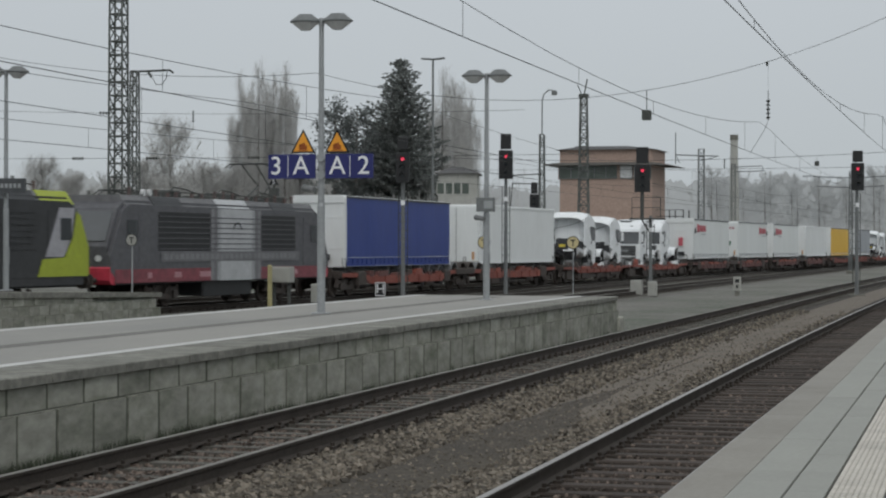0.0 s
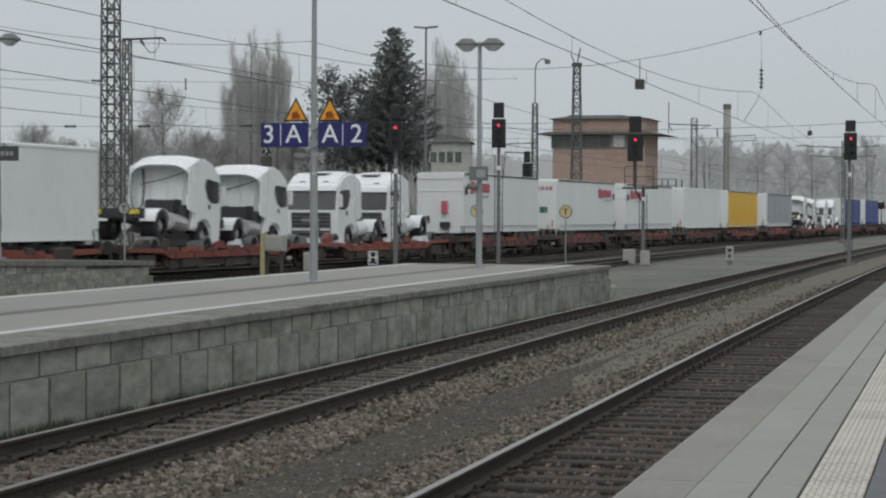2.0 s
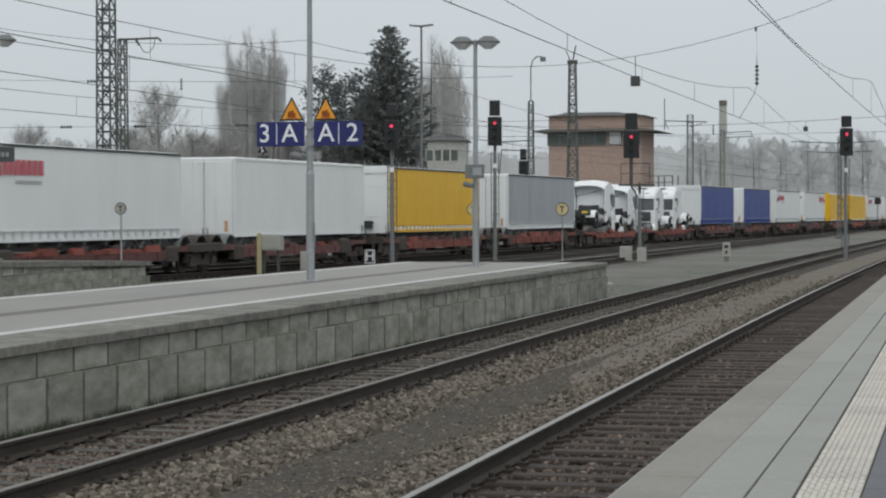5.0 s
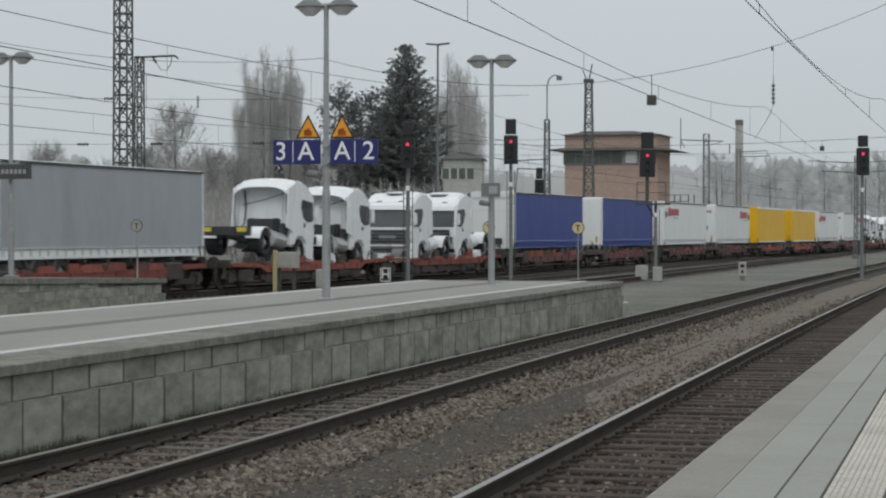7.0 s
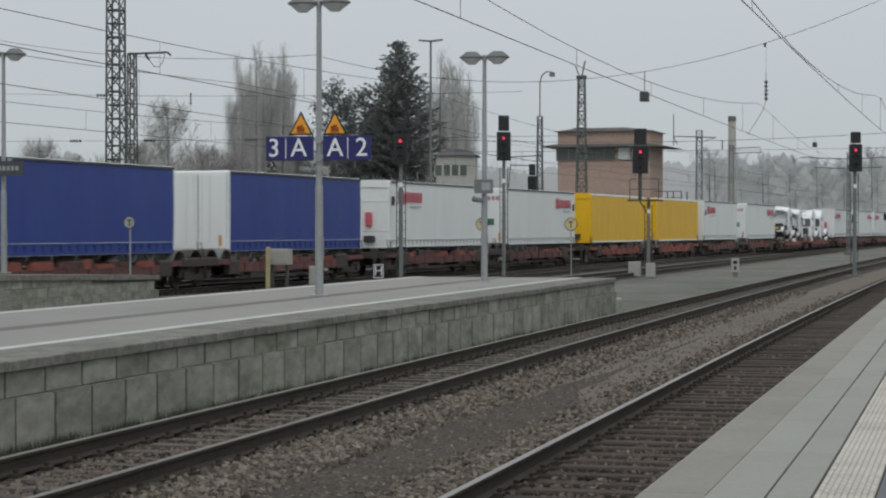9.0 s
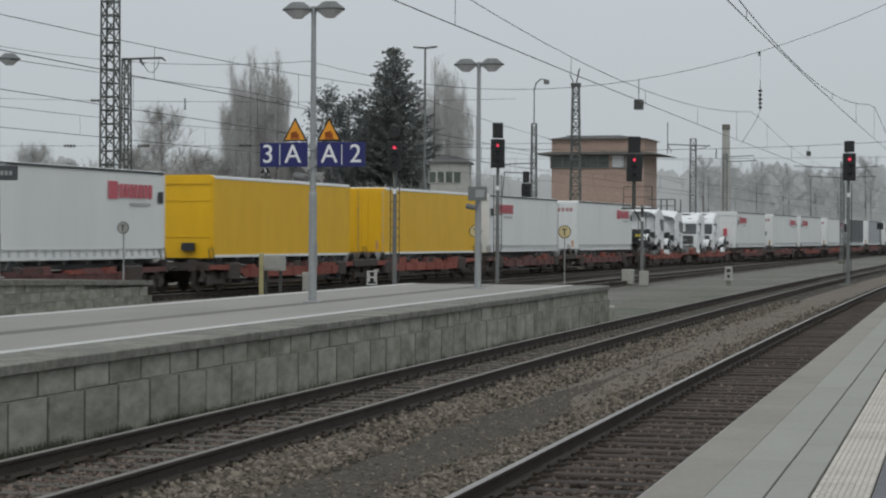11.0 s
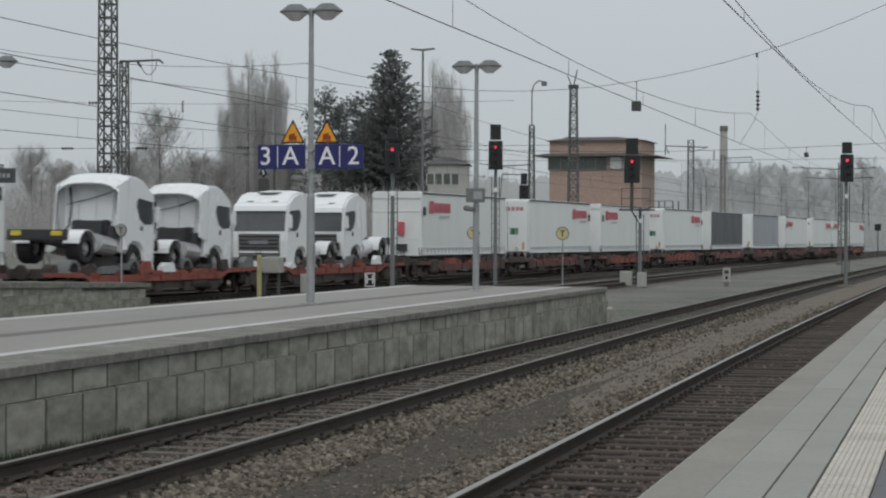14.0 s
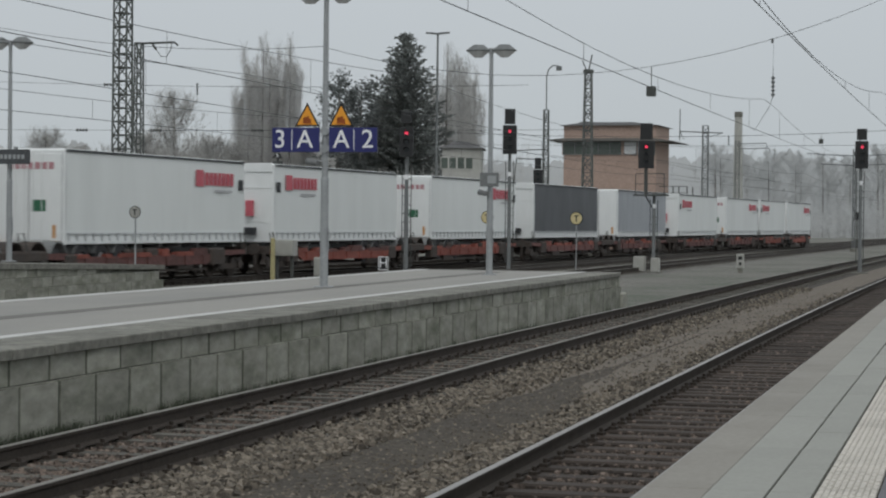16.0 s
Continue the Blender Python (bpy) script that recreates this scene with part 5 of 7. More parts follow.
    for i in range(16):
        x = 2.2 + 0.93 * i + rg.uniform(-0.2, 0.2)
        bm = bmesh.new()
        h_ = rg.uniform(0.18, 0.36)
        insulator(bm, (x, -0.95, 3.86), (x, -0.95, 3.86 + h_), 4, 0.085)
        part("roof_insulator", bm, M["loco_insulator"], t, "red-brown roof insulator")
    for x in (5.2, 9.0, 12.4):
        bm = bmesh.new()
        tube(bm, [(x, -0.95, 4.12), (x + 0.5, -0.9, 4.28), (x + 1.3, -0.95, 4.22), (x + 2.2, -0.9, 4.10)], 0.03, 6)
        part("busbar", bm, M["steel_dark"], t)
    for x in (3.0, 3.45):
        bm = bmesh.new()
        rod(bm, (x, -1.02, 4.02), (x, -1.12, 4.02), 0.12, n=10)
        rod(bm, (x, -1.02, 4.02), (x, -0.8, 3.85), 0.04, n=6)
        part("horn", bm, M["lamp_glass"], t, "pale roof horn")

    def pantograph(x, up):
        bm = bmesh.new()
        k = 1.45 if up else 0.12
        for s in (-0.35, 0.35):
            rod(bm, (x, s, 3.95), (x + 1.35, s * 0.7, 3.95 + k * 0.45), 0.035, n=6)
            rod(bm, (x + 1.35, s * 0.7, 3.95 + k * 0.45), (x - 0.1, s * 0.9, 3.98 + k), 0.028, n=6)
        for dx in (-0.22, 0.12):
            rod(bm, (x + dx, -0.75, 4.0 + k), (x + dx, 0.75, 4.0 + k), 0.03, n=6)
            for s in (-1, 1):
                rod(bm, (x + dx, s * 0.75, 4.0 + k), (x + dx, s * 0.97, 3.85 + k), 0.025, n=6)
        cbox(bm, x - 0.4, x + 1.5, -0.6, 0.6, 3.80, 3.90, 0.02)
        part("pantograph", bm, M["steel_dark"], t, "raised pantograph" if up else "folded pantograph")
    pantograph(14.0, scheme != "lime")
    pantograph(3.4, False)
    for x in (4.3, L - 4.3):
        bogie(t, x, 1)
    bm = bmesh.new()
    cbox(bm, 7.2, 11.4, -1.3, 1.3, 0.35, 1.0, 0.05)
    box(bm, 0.5, L - 0.5, -1.25, 1.25, 0.85, 1.16)
    part("underframe", bm, M["black"], t)
    return on_train(t, u)


M["loco_black"] = material("black_loco_paint", (0.088, 0.088, 0.096), 0.5, grain=5, vary=0.25, stain=1.4, stain_amount=0.6, stain_color=(0.12, 0.12, 0.125))
M["loco_fade_1"] = material("silver_grey_loco_print", (0.34, 0.345, 0.355), 0.45, 0.1, grain=5, vary=0.15, stain=1, stain_amount=0.3)
M["loco_fade_2"] = material("mid_grey_loco_print", (0.145, 0.145, 0.152), 0.45, grain=5, vary=0.2, stain=1, stain_amount=0.3)
M["loco_fade_3"] = material("dull_grey_loco_print", (0.20, 0.20, 0.208), 0.45, grain=5, vary=0.2, stain=1, stain_amount=0.3)
M["loco_pale"] = material("pale_grey_loco_panel", (0.36, 0.355, 0.38), 0.45, grain=5, vary=0.15, stain=1.2, stain_amount=0.4)
M["loco_bright_red"] = material("red_loco_nose", (0.50, 0.045, 0.075), 0.5, grain=5, vary=0.15, stain=2, stain_amount=0.3)
M["loco_insulator"] = material("red_brown_porcelain", (0.085, 0.055, 0.05), 0.45, grain=8, vary=0.2)
M["pink_print"] = material("faded_pink_print", (0.42, 0.22, 0.24), 0.5, grain=6, vary=0.1, stain_amount=0.2, bump=0)
# windscreen glass with the sky's reflection painted in as grey base colour
M["sky_glass"] = material("sky_grey_windscreen", (0.10, 0.105, 0.11), 0.2, grain=2, vary=0.15, stain_amount=0.3, bump=0, spec=0.6)
M["loco_cowl"] = material("grey_loco_roof", (0.15, 0.15, 0.155), 0.6, grain=5, vary=0.2, stain=1, stain_amount=0.4)
M["loco_silver"] = material("silver_loco_band", (0.46, 0.47, 0.48), 0.45, 0.1, grain=5, vary=0.1, stain=1, stain_amount=0.3)
M["loco_red"] = material("dull_red_sill", (0.22, 0.055, 0.07), 0.6, grain=5, vary=0.25, stain=2, stain_amount=0.6, stain_color=(0.12, 0.06, 0.06))
M["loco_grey"] = material("dark_grey_loco_paint", (0.034, 0.035, 0.037), 0.5, grain=5, vary=0.2, stain=1, stain_amount=0.4)
M["loco_lime"] = material("lime_yellow_paint", (0.34, 0.40, 0.03), 0.45, grain=5, vary=0.1, stain=1, stain_amount=0.3)

locomotive(38.9, "lime", "dark grey electric locomotive with lime-yellow nose")
locomotive(58.9, "black", "black electric locomotive with silver band and red sill")
A, Bx = "white box semi-trailer with rear doors on a pocket wagon", "white curtain-sided semi-trailer with red prints on a pocket wagon"
BLUE, YELLOW = "semi-trailer with blue tarpaulin sides and white front wall", "semi-trailer with yellow tarpaulin sides on a pocket wagon"
LOADS = [(79.9, 13.7, "blue_curtain", BLUE, 0), (98.2, 13.75, "white_panel", A, 3),
         (149.8, 13.4, "white_curtain", Bx, 4), (167.3, 13.5, "white_curtain", Bx, 5),
         (183.9, 13.9, "white_curtain", Bx, 4), (202.3, 13.6, "white_panel", A, 3),
         (218.9, 13.7, "yellow_curtain", YELLOW, 0), (237.5, 13.8, "grey_curtain", "semi-trailer with grey tarpaulin sides on a pocket wagon", 1),
         (288.9, 13.7, "blue_curtain", BLUE, 0), (307.0, 13.5, "blue_curtain", BLUE, 1),
         (324.0, 14.0, "white_curtain", Bx, 4), (341.5, 13.8, "white_curtain", Bx, 5),
         (359.2, 13.7, "yellow_curtain", YELLOW, 2), (377.1, 13.3, "yellow_curtain", YELLOW, 3),
         (392.7, 13.2, "white_curtain", Bx, 4), (410.5, 13.8, "white_curtain", Bx, 5),
         (461.9, 13.6, "white_curtain", Bx, 4), (480.0, 13.4, "white_curtain", Bx, 5),
         (496.1, 13.6, "white_curtain", Bx, 4), (514.3, 13.5, "white_curtain", Bx, 5),
         (531.2, 13.7, "slate_curtain", "semi-trailer with dark grey tarpaulin sides", 0), (549.8, 13.6, "grey_curtain", "semi-trailer with grey tarpaulin sides on a pocket wagon", 1),
         (567.5, 13.5, "white_curtain", Bx, 4), (585.0, 13.5, "white_curtain", Bx, 5),
         (599.6, 12.6, "white_curtain", Bx, 4), (613.8, 13.2, "white_curtain", Bx, 5)]
for u, length, curtain, label, kind in LOADS:
    trailer(u, length, curtain, label, branded=kind >= 4, doors=kind in (1, 3, 5), boxy=kind in (2, 3))
for i in range(0, len(LOADS), 2):
    u0, u1 = LOADS[i][0] - 1.3, LOADS[i + 1][0] + LOADS[i + 1][1] + 0.9
    pocket_wagon(u0, u1, (i // 2) % 3 == 0, "low jointed pocket wagon with grimy red side beams")
for u0, u1 in ((113.0, 148.2), (252.6, 287.2), (425.6, 460.3)):
    pocket_wagon(u0, u1, True, "low orange-red flat wagon carrying truck tractors", flat=True)
for o in (0.0, 140.2, 312.9):
    truck(121.3 + o, True, -7, "new white truck tractor seen from its film-covered cab rear", -0.02)
    truck(127.7 + o, True, -4, "new white truck tractor seen from its film-covered cab rear", -0.10)
    truck(133.0 + o, False, -4, "new white truck tractor with dark windscreen and grille", -0.16)
    truck(139.2 + o, False, -6, "new white truck tractor with dark windscreen and grille", -0.14)


def motions():
    for ob, u, z, back in MOVING:
        rows = []
        for t in (0.0, 4.0, 8.0, 12.0, 16.0):
            p = ALONG * (u - SPEED * t) + ACROSS * TRAIN_Y
            rows.append((t, Matrix.Translation((p.x, p.y, TRAIN_Z + z)) @ Matrix.Rotation(TURN + (math.pi if back else 0), 4, "Z")))
        walk(ob, rows)
# ---------------------------------------------------------------- signals and small line-side things
M["rust_yellow"] = material("faded_yellow_paint", (0.40, 0.36, 0.19), 0.6, grain=8, vary=0.15, stain=3, stain_amount=0.4)
M["disc"] = material("yellow_disc", (0.62, 0.53, 0.29), 0.5, grain=6, vary=0.06, stain=3, stain_amount=0.2, bump=0)
M["cabinet"] = material("grey_cabinet_paint", (0.36, 0.36, 0.33), 0.6, grain=6, vary=0.1, stain=1.5, stain_amount=0.4)


def light_signal(x, y, zb, zpost, heads, label, off=0.0, shelf=0.0, lit=True):
    """A colour-light signal. heads: (low, high, half width) of each box; the lowest shows red. off: sideways reach of the boxes."""
    t = thing("light_signal", label, "railway signal", pose(x, y, zb, 0, 0, 12), group="red light signals")
    bm = bmesh.new()
    rod(bm, (0, 0, 0), (0, 0, zpost), 0.10, 0.075, 10)
    part("post", bm, M["steel_grey"], t)
    bm = bmesh.new()
    cbox(bm, -0.35, 0.35, -0.4, 0.4, -0.1, 0.12, 0.04)
    part("footing", bm, M["coping"], t)
    bm = bmesh.new()
    for z in [0.6 + 0.35 * i for i in range(int((zpost - 1.2) / 0.35))]:
        box(bm, 0.10, 0.13, -0.18, 0.18, z, z + 0.03)
    for s in (-0.18, 0.18):
        rod(bm, (0.115, s, 0.5), (0.115, s, zpost - 0.4), 0.02, n=5)
    part("ladder", bm, M["steel_dark"], t)
    bm = bmesh.new()
    cbox(bm, -0.12, -0.09, -0.08, 0.08, zpost * 0.80, zpost * 0.80 + 0.2, 0.006)
    part("white_plate", bm, M["sign_white"], t)
    for k, (lo, hi, w) in enumerate(heads):
        bm = bmesh.new()
        cbox(bm, -0.32, -0.10, off - w, off + w, lo, hi, 0.03)
        head = part("signal_head", bm, M["black"], t)
        if k:
            continue
        for j in range(3):
            z = lo + (hi - lo) * (0.22 + 0.28 * j)
            bm = bmesh.new()
            n = 10
            for i in range(n // 2 + 1):
                a0, a1 = math.pi * i / (n // 2 + 1), math.pi * (i + 1) / (n // 2 + 1)
                v = [bm.verts.new((xx, off + 0.12 * math.cos(a), z + 0.12 * math.sin(a))) for xx in (-0.52, -0.32) for a in (a0, a1)]
                bm.faces.new((v[0], v[1], v[3], v[2]))
            part("hood", bm, M["black"], head)
            bm = bmesh.new()
            rod(bm, (-0.318, off, z), (-0.335, off, z), 0.075, n=14)
            part("lens", bm, M["red_light"] if j == 2 and lit else GLASS, head, "lit red lens" if j == 2 and lit else "")
    if shelf:
        bm = bmesh.new()
        cbox(bm, -0.45, 0.35, min(off, 0) - 0.7, max(off, 0) + 0.6, shelf, shelf + 0.08, 0.01)
        for s in (-0.5, 0.9):
            rod(bm, (0.3, s, shelf), (0.3, s, shelf + 1.1), 0.02, n=5)
        rod(bm, (0.3, -0.5, shelf + 1.1), (0.3, 0.9, shelf + 1.1), 0.02, n=5)
        rod(bm, (0.3, -0.5, shelf + 0.6), (0.3, 0.9, shelf + 0.6), 0.02, n=5)
        rod(bm, (0, 0, shelf - 0.7), (0, off, shelf), 0.04, n=6)
        part("service_platform", bm, M["steel_dark"], t, "dark service platform with rails")
        bm = bmesh.new()
        rod(bm, (-0.1, off, shelf), (-0.1, off, heads[0][0]), 0.09, n=8)
        part("head_post", bm, M["steel_dark"], t)
    return t


light_signal(100.3, 5.55, -0.27, 5.5, [(5.2, 6.55, 0.31), (6.6, 7.15, 0.24)], "tall light signal showing red beside the near tracks")
light_signal(97.5, 15.3, -0.27, 3.95, [(5.1, 6.45, 0.38), (6.5, 7.3, 0.3)], "light signal showing red on a bracket with service platform", off=0.42, shelf=3.75)
light_signal(92.0, 21.3, -0.27, 5.7, [(5.6, 6.95, 0.33), (7.0, 7.72, 0.25)], "tall light signal showing red behind the island platform")
light_signal(78.0, 22.33, -0.27, 5.1, [(5.0, 6.2, 0.28), (6.35, 6.85, 0.21)], "light signal showing red beside the through track")
light_signal(132.0, 28.6, -0.27, 4.6, [(4.65, 5.95, 0.31), (6.0, 6.75, 0.22)], "dark unlit signal behind the through tracks", lit=False)


def distant_signal(x, y, z):
    t = thing("small_signal", "small dark signal on a thin post far down the line", "railway signal", pose(x, y, -0.27))
    bm = bmesh.new()
    rod(bm, (0, 0, 0), (0, 0, z), 0.06, n=6)
    part("post", bm, M["steel_dark"], t)
    bm = bmesh.new()
    cbox(bm, -0.2, 0.0, -0.4, 0.4, z - 0.1, z + 0.75, 0.05)
    part("signal_head", bm, M["black"], t)


distant_signal(240, 240 * 0.0567, 3.2)
distant_signal(260, 260 * 0.040, 3.6)


def disc_sign(x, y, zb, zc, r, label, mat):
    t = thing("disc_sign", label, "railway sign", pose(x, y, zb))
    bm = bmesh.new()
    rod(bm, (0, 0, 0), (0, 0, zc), 0.028, n=8)
    part("post", bm, M["galv"], t)
    bm = bmesh.new()
    rod(bm, (-0.035, 0, zc), (-0.055, 0, zc), r, n=24)
    d = part("disc", bm, M["black"], t)
    bm = bmesh.new()
    rod(bm, (-0.05, 0, zc), (-0.06, 0, zc), r * 0.88, n=24)
    part("face", bm, mat, d)
    bm = bmesh.new()
    box(bm, -0.066, -0.061, -r * 0.09, r * 0.09, zc - r * 0.55, zc + r * 0.45)
    box(bm, -0.066, -0.061, -r * 0.38, r * 0.38, zc + r * 0.28, zc + r * 0.46)
    part("letter", bm, M["black"], d)


disc_sign(57.0, 24.95, 0.70, 1.62, 0.19, "pale round sign with a letter on a thin post", M["cabinet"])
disc_sign(99.0, 19.45, -0.27, 2.63, 0.33, "yellow round sign with a letter on a thin post", M["disc"])
disc_sign(85.0, 20.65, -0.27, 2.6, 0.28, "yellow round sign with a letter behind the lamp post", M["disc"])


def stop_board():
    t = thing("stop_board", "white and black stop board with a letter", "railway sign", pose(80.0, 23.85, -0.27))
    bm = bmesh.new()
    rod(bm, (0, 0, 0), (0, 0, 0.9), 0.04, n=8)
    part("post", bm, M["steel_dark"], t)
    bm = bmesh.new()
    box(bm, -0.07, -0.03, -0.22, 0.22, 0.35, 0.92)
    b = part("board", bm, M["black"], t)
    words("lettering", "H", 0.54, M["sign_white"], b, Matrix.Translation((-0.074, 0, 0.635)) @ FACE)
    bm = bmesh.new()
    for y0, y1, z0, z1 in ((-0.22, 0.22, 0.35, 0.39), (-0.22, 0.22, 0.88, 0.92), (-0.22, -0.19, 0.39, 0.88), (0.19, 0.22, 0.39, 0.88)):
        box(bm, -0.076, -0.072, y0, y1, z0, z1)
    part("border", bm, M["sign_white"], b)


stop_board()


def cabinet(x, y, w, h, zb, label, legs=0.3):
    t = thing("control_cabinet", label, "cabinet", pose(x, y, zb))
    bm = bmesh.new()
    cbox(bm, -0.25, 0.25, -w / 2, w / 2, legs, legs + h, 0.02)
    b = part("body", bm, M["cabinet"], t)
    bm = bmesh.new()
    cbox(bm, -0.27, -0.25, -w / 2 + 0.04, w / 2 - 0.04, legs + 0.06, legs + h - 0.06, 0.005)
    part("door", bm, M["cabinet"], b)
    for s in (-1, 1):
        bm = bmesh.new()
        box(bm, -0.05, 0.05, s * w * 0.35 - 0.05, s * w * 0.35 + 0.05, -0.05, legs)
        part("leg", bm, M["steel_dark"], t)


cabinet(68.0, 23.98, 0.80, 0.56, -0.27, "grey metal trackside cabinet on legs", 1.12)
cabinet(97.0, 15.9, 0.55, 0.75, -0.27, "pale grey concrete cabinet at the foot of a signal", 0.05)
cabinet(96.2, 15.0, 0.4, 0.7, -0.27, "pale grey cabinet beside a signal post", 0.05)
cabinet(72.0, 23.95, 0.4, 0.7, -0.27, "small grey cabinet behind the platform", 0.3)


def yellow_post(x, y, h):
    t = thing("marker_post", "faded yellow marker post beside a cabinet", "post", pose(x, y, -0.27))
    bm = bmesh.new()
    cbox(bm, -0.07, 0.07, -0.07, 0.07, -0.05, h, 0.02)
    part("post", bm, M["rust_yellow"], t)


yellow_post(67.3, 24.18, 1.75)


def km_stone(x, y):
    t = thing("distance_board", "small white distance board with dark marks", "railway sign", pose(x, y, -0.27))
    bm = bmesh.new()
    cbox(bm, -0.05, 0.05, -0.19, 0.19, 0.25, 0.95, 0.01)
    b = part("board", bm, M["cabinet"], t)
    bm = bmesh.new()
    box(bm, -0.056, -0.052, -0.10, 0.10, 0.66, 0.82)
    box(bm, -0.056, -0.052, -0.06, 0.06, 0.38, 0.54)
    part("mark", bm, M["black"], b)
    bm = bmesh.new()
    box(bm, -0.04, 0.04, -0.12, 0.12, -0.05, 0.25)
    part("foot", bm, M["coping"], t)


km_stone(100.0, 11.35)


def hanging_boards():
    # name board on the far lamp, unreadable
    t = thing("name_board", "dark blue station name board with pale bars on a lamp", "sign", pose(50.1, 25.5, 3.72))
    bm = bmesh.new()
    box(bm, -0.05, 0.05, -0.42, 0.62, -0.14, 0.26)
    b = part("board", bm, M["roof_dark"], t)
    for i in range(6):
        bm = bmesh.new()
        box(bm, -0.056, -0.052, -0.30 + 0.13 * i, -0.21 + 0.13 * i, 0.0, 0.12)
        part("bar", bm, M["galv"], b)
    bm = bmesh.new()
    box(bm, -0.03, 0.1, -0.04, 0.04, 0.26, 0.34)
    part("bracket", bm, M["galv"], t)
    t = thing("name_board", "grey framed board with a pale plate on a lamp post", "sign", pose(50.5, 12.23, 3.10))
    bm = bmesh.new()
    box(bm, -0.12, -0.07, -0.27, 0.22, -0.06, 0.30)
    b = part("board", bm, M["steel_grey"], t)
    bm = bmesh.new()
    box(bm, -0.126, -0.122, -0.22, 0.02, 0.02, 0.22)
    part("plate", bm, M["galv"], b)
    for x, y, z, dy in ((39.0, 12.92, 3.28, 0.30), (50.55, 12.23, 2.85, 0.22)):
        t = thing("loudspeaker", "small dark loudspeaker and camera on a lamp post", "loudspeaker", pose(x, y, z))
        bm = bmesh.new()
        rod(bm, (0, dy + 0.06, 0.05), (-0.12, dy - 0.2, 0.0), 0.075, 0.06, 10)
        part("housing", bm, M["mudguard"], t)
        bm = bmesh.new()
        rod(bm, (0, 0.0, 0.06), (0, dy, 0.06), 0.015, n=6)
        part("bracket", bm, M["galv"], t)
    t = thing("speed_board", "small dark triangular speed board on a post behind the train", "railway sign", pose(100.0, 35.7, -0.27))
    bm = bmesh.new()
    rod(bm, (0, 0, 0), (0, 0, 5.7), 0.07, n=8)
    part("post", bm, M["steel_dark"], t)
    bm = bmesh.new()
    prism(bm, [(-0.28, 5.65), (0.28, 5.65), (0.0, 6.12)], -0.08, -0.04, axis="x")
    b = part("board", bm, M["black"], t)
    words("lettering", "5", 0.36, M["sign_white"], b, Matrix.Translation((-0.084, 0, 5.80)) @ FACE)
    bm = bmesh.new()
    cbox(bm, -0.2, 0.2, -0.25, 0.25, 4.2, 5.5, 0.03)
    part("signal_box", bm, M["steel_dark"], t)


hanging_boards()


# ---------------------------------------------------------------- masts and overhead line
M["mast_steel"] = material("grey_green_mast_paint", (0.115, 0.125, 0.118), 0.7, 0.1, grain=8, vary=0.2, stain=1, stain_amount=0.3)


def lattice(bm, x, y, z0, z1, w0, w1, step=0.75, r=0.035, d=0.025):
    """A square braced mast, tapering from half width w0 to w1."""
    k = max(2, int((z1 - z0) / step))
    lev = [(z0 + (z1 - z0) * i / k, w0 + (w1 - w0) * i / k) for i in range(k + 1)]
    cor = ((-1, -1), (1, -1), (1, 1), (-1, 1))
    for a, b in cor:
        rod(bm, (x + a * w0, y + b * w0, z0), (x + a * w1, y + b * w1, z1), r, r, 4)
    for i, ((za, wa), (zb, wb)) in enumerate(zip(lev, lev[1:])):
        for j in range(4):
            (a, b), (c, e) = cor[j], cor[(j + 1) % 4]
            if i % 2:
                a, b, c, e = c, e, a, b
            rod(bm, (x + a * wa, y + b * wa, za), (x + c * wb, y + e * wb, zb), d, d, 4, caps=False)
            rod(bm, (x + a * wb, y + b * wb, zb), (x + c * wb, y + e * wb, zb), d, d, 4, caps=False)


def mast(x, y, h, w0, w1, label, top=None, step=0.75, r=0.035, d=0.025, mat="mast_steel"):
    t = thing("catenary_mast", label, "mast", pose(x, y, -0.27), group="overhead line masts")
    bm = bmesh.new()
    lattice(bm, 0, 0, 0, h, w0, w1, step, r, d)
    part("lattice_shaft", bm, M[mat], t)
    bm = bmesh.new()
    cbox(bm, -w0 - 0.2, w0 + 0.2, -w0 - 0.2, w0 + 0.2, -0.1, 0.3, 0.05)
    part("footing", bm, M["coping"], t)
    return t


mast(85.0, 37.9, 15.5, 0.36, 0.30, "tall dark lattice overhead line mast", step=0.62, r=0.05, d=0.035)
t = mast(96.0, 41.9, 11.45, 0.24, 0.17, "slim lattice mast with a side arm", step=0.5, r=0.04, d=0.028)
bm = bmesh.new()
rod(bm, (0, 0.2, 11.42), (0, -1.95, 11.46), 0.06, n=6)
rod(bm, (0, -1.95, 11.46), (0, -2.15, 11.30), 0.05, n=6)
insulator(bm, (0, -0.75, 11.38), (0, -0.95, 11.10), 3, 0.08)
tube(bm, [(0, -0.95, 11.10), (0, -1.2, 10.75), (0, -1.5, 10.72), (0, -1.75, 11.05), (0, -1.8, 11.4)], 0.02, 5)
part("side_arm", bm, M["steel_dark"], t)
t = mast(141.0, 26.95, 13.2, 0.42, 0.22, "tall tapering lattice mast by the signal tower", step=0.6, r=0.05, d=0.035)
bm = bmesh.new()
rod(bm, (0, 0, 13.2), (0, -0.25, 14.4), 0.05, n=6)
rod(bm, (0, 0.1, 13.2), (0, 0.45, 14.0), 0.04, n=6)
cbox(bm, -0.2, 0.2, -0.35, 0.35, 13.1, 13.35, 0.03)
part("mast_head", bm, M["steel_dark"], t)
t = mast(222.0, 29.2, 13.3, 0.34, 0.30, "far lattice mast with cross arms", step=0.8, r=0.06, d=0.03, mat="steel_grey")
bm = bmesh.new()
rod(bm, (0, 2.9, 12.7), (0, -1.9, 12.5), 0.07, n=6)
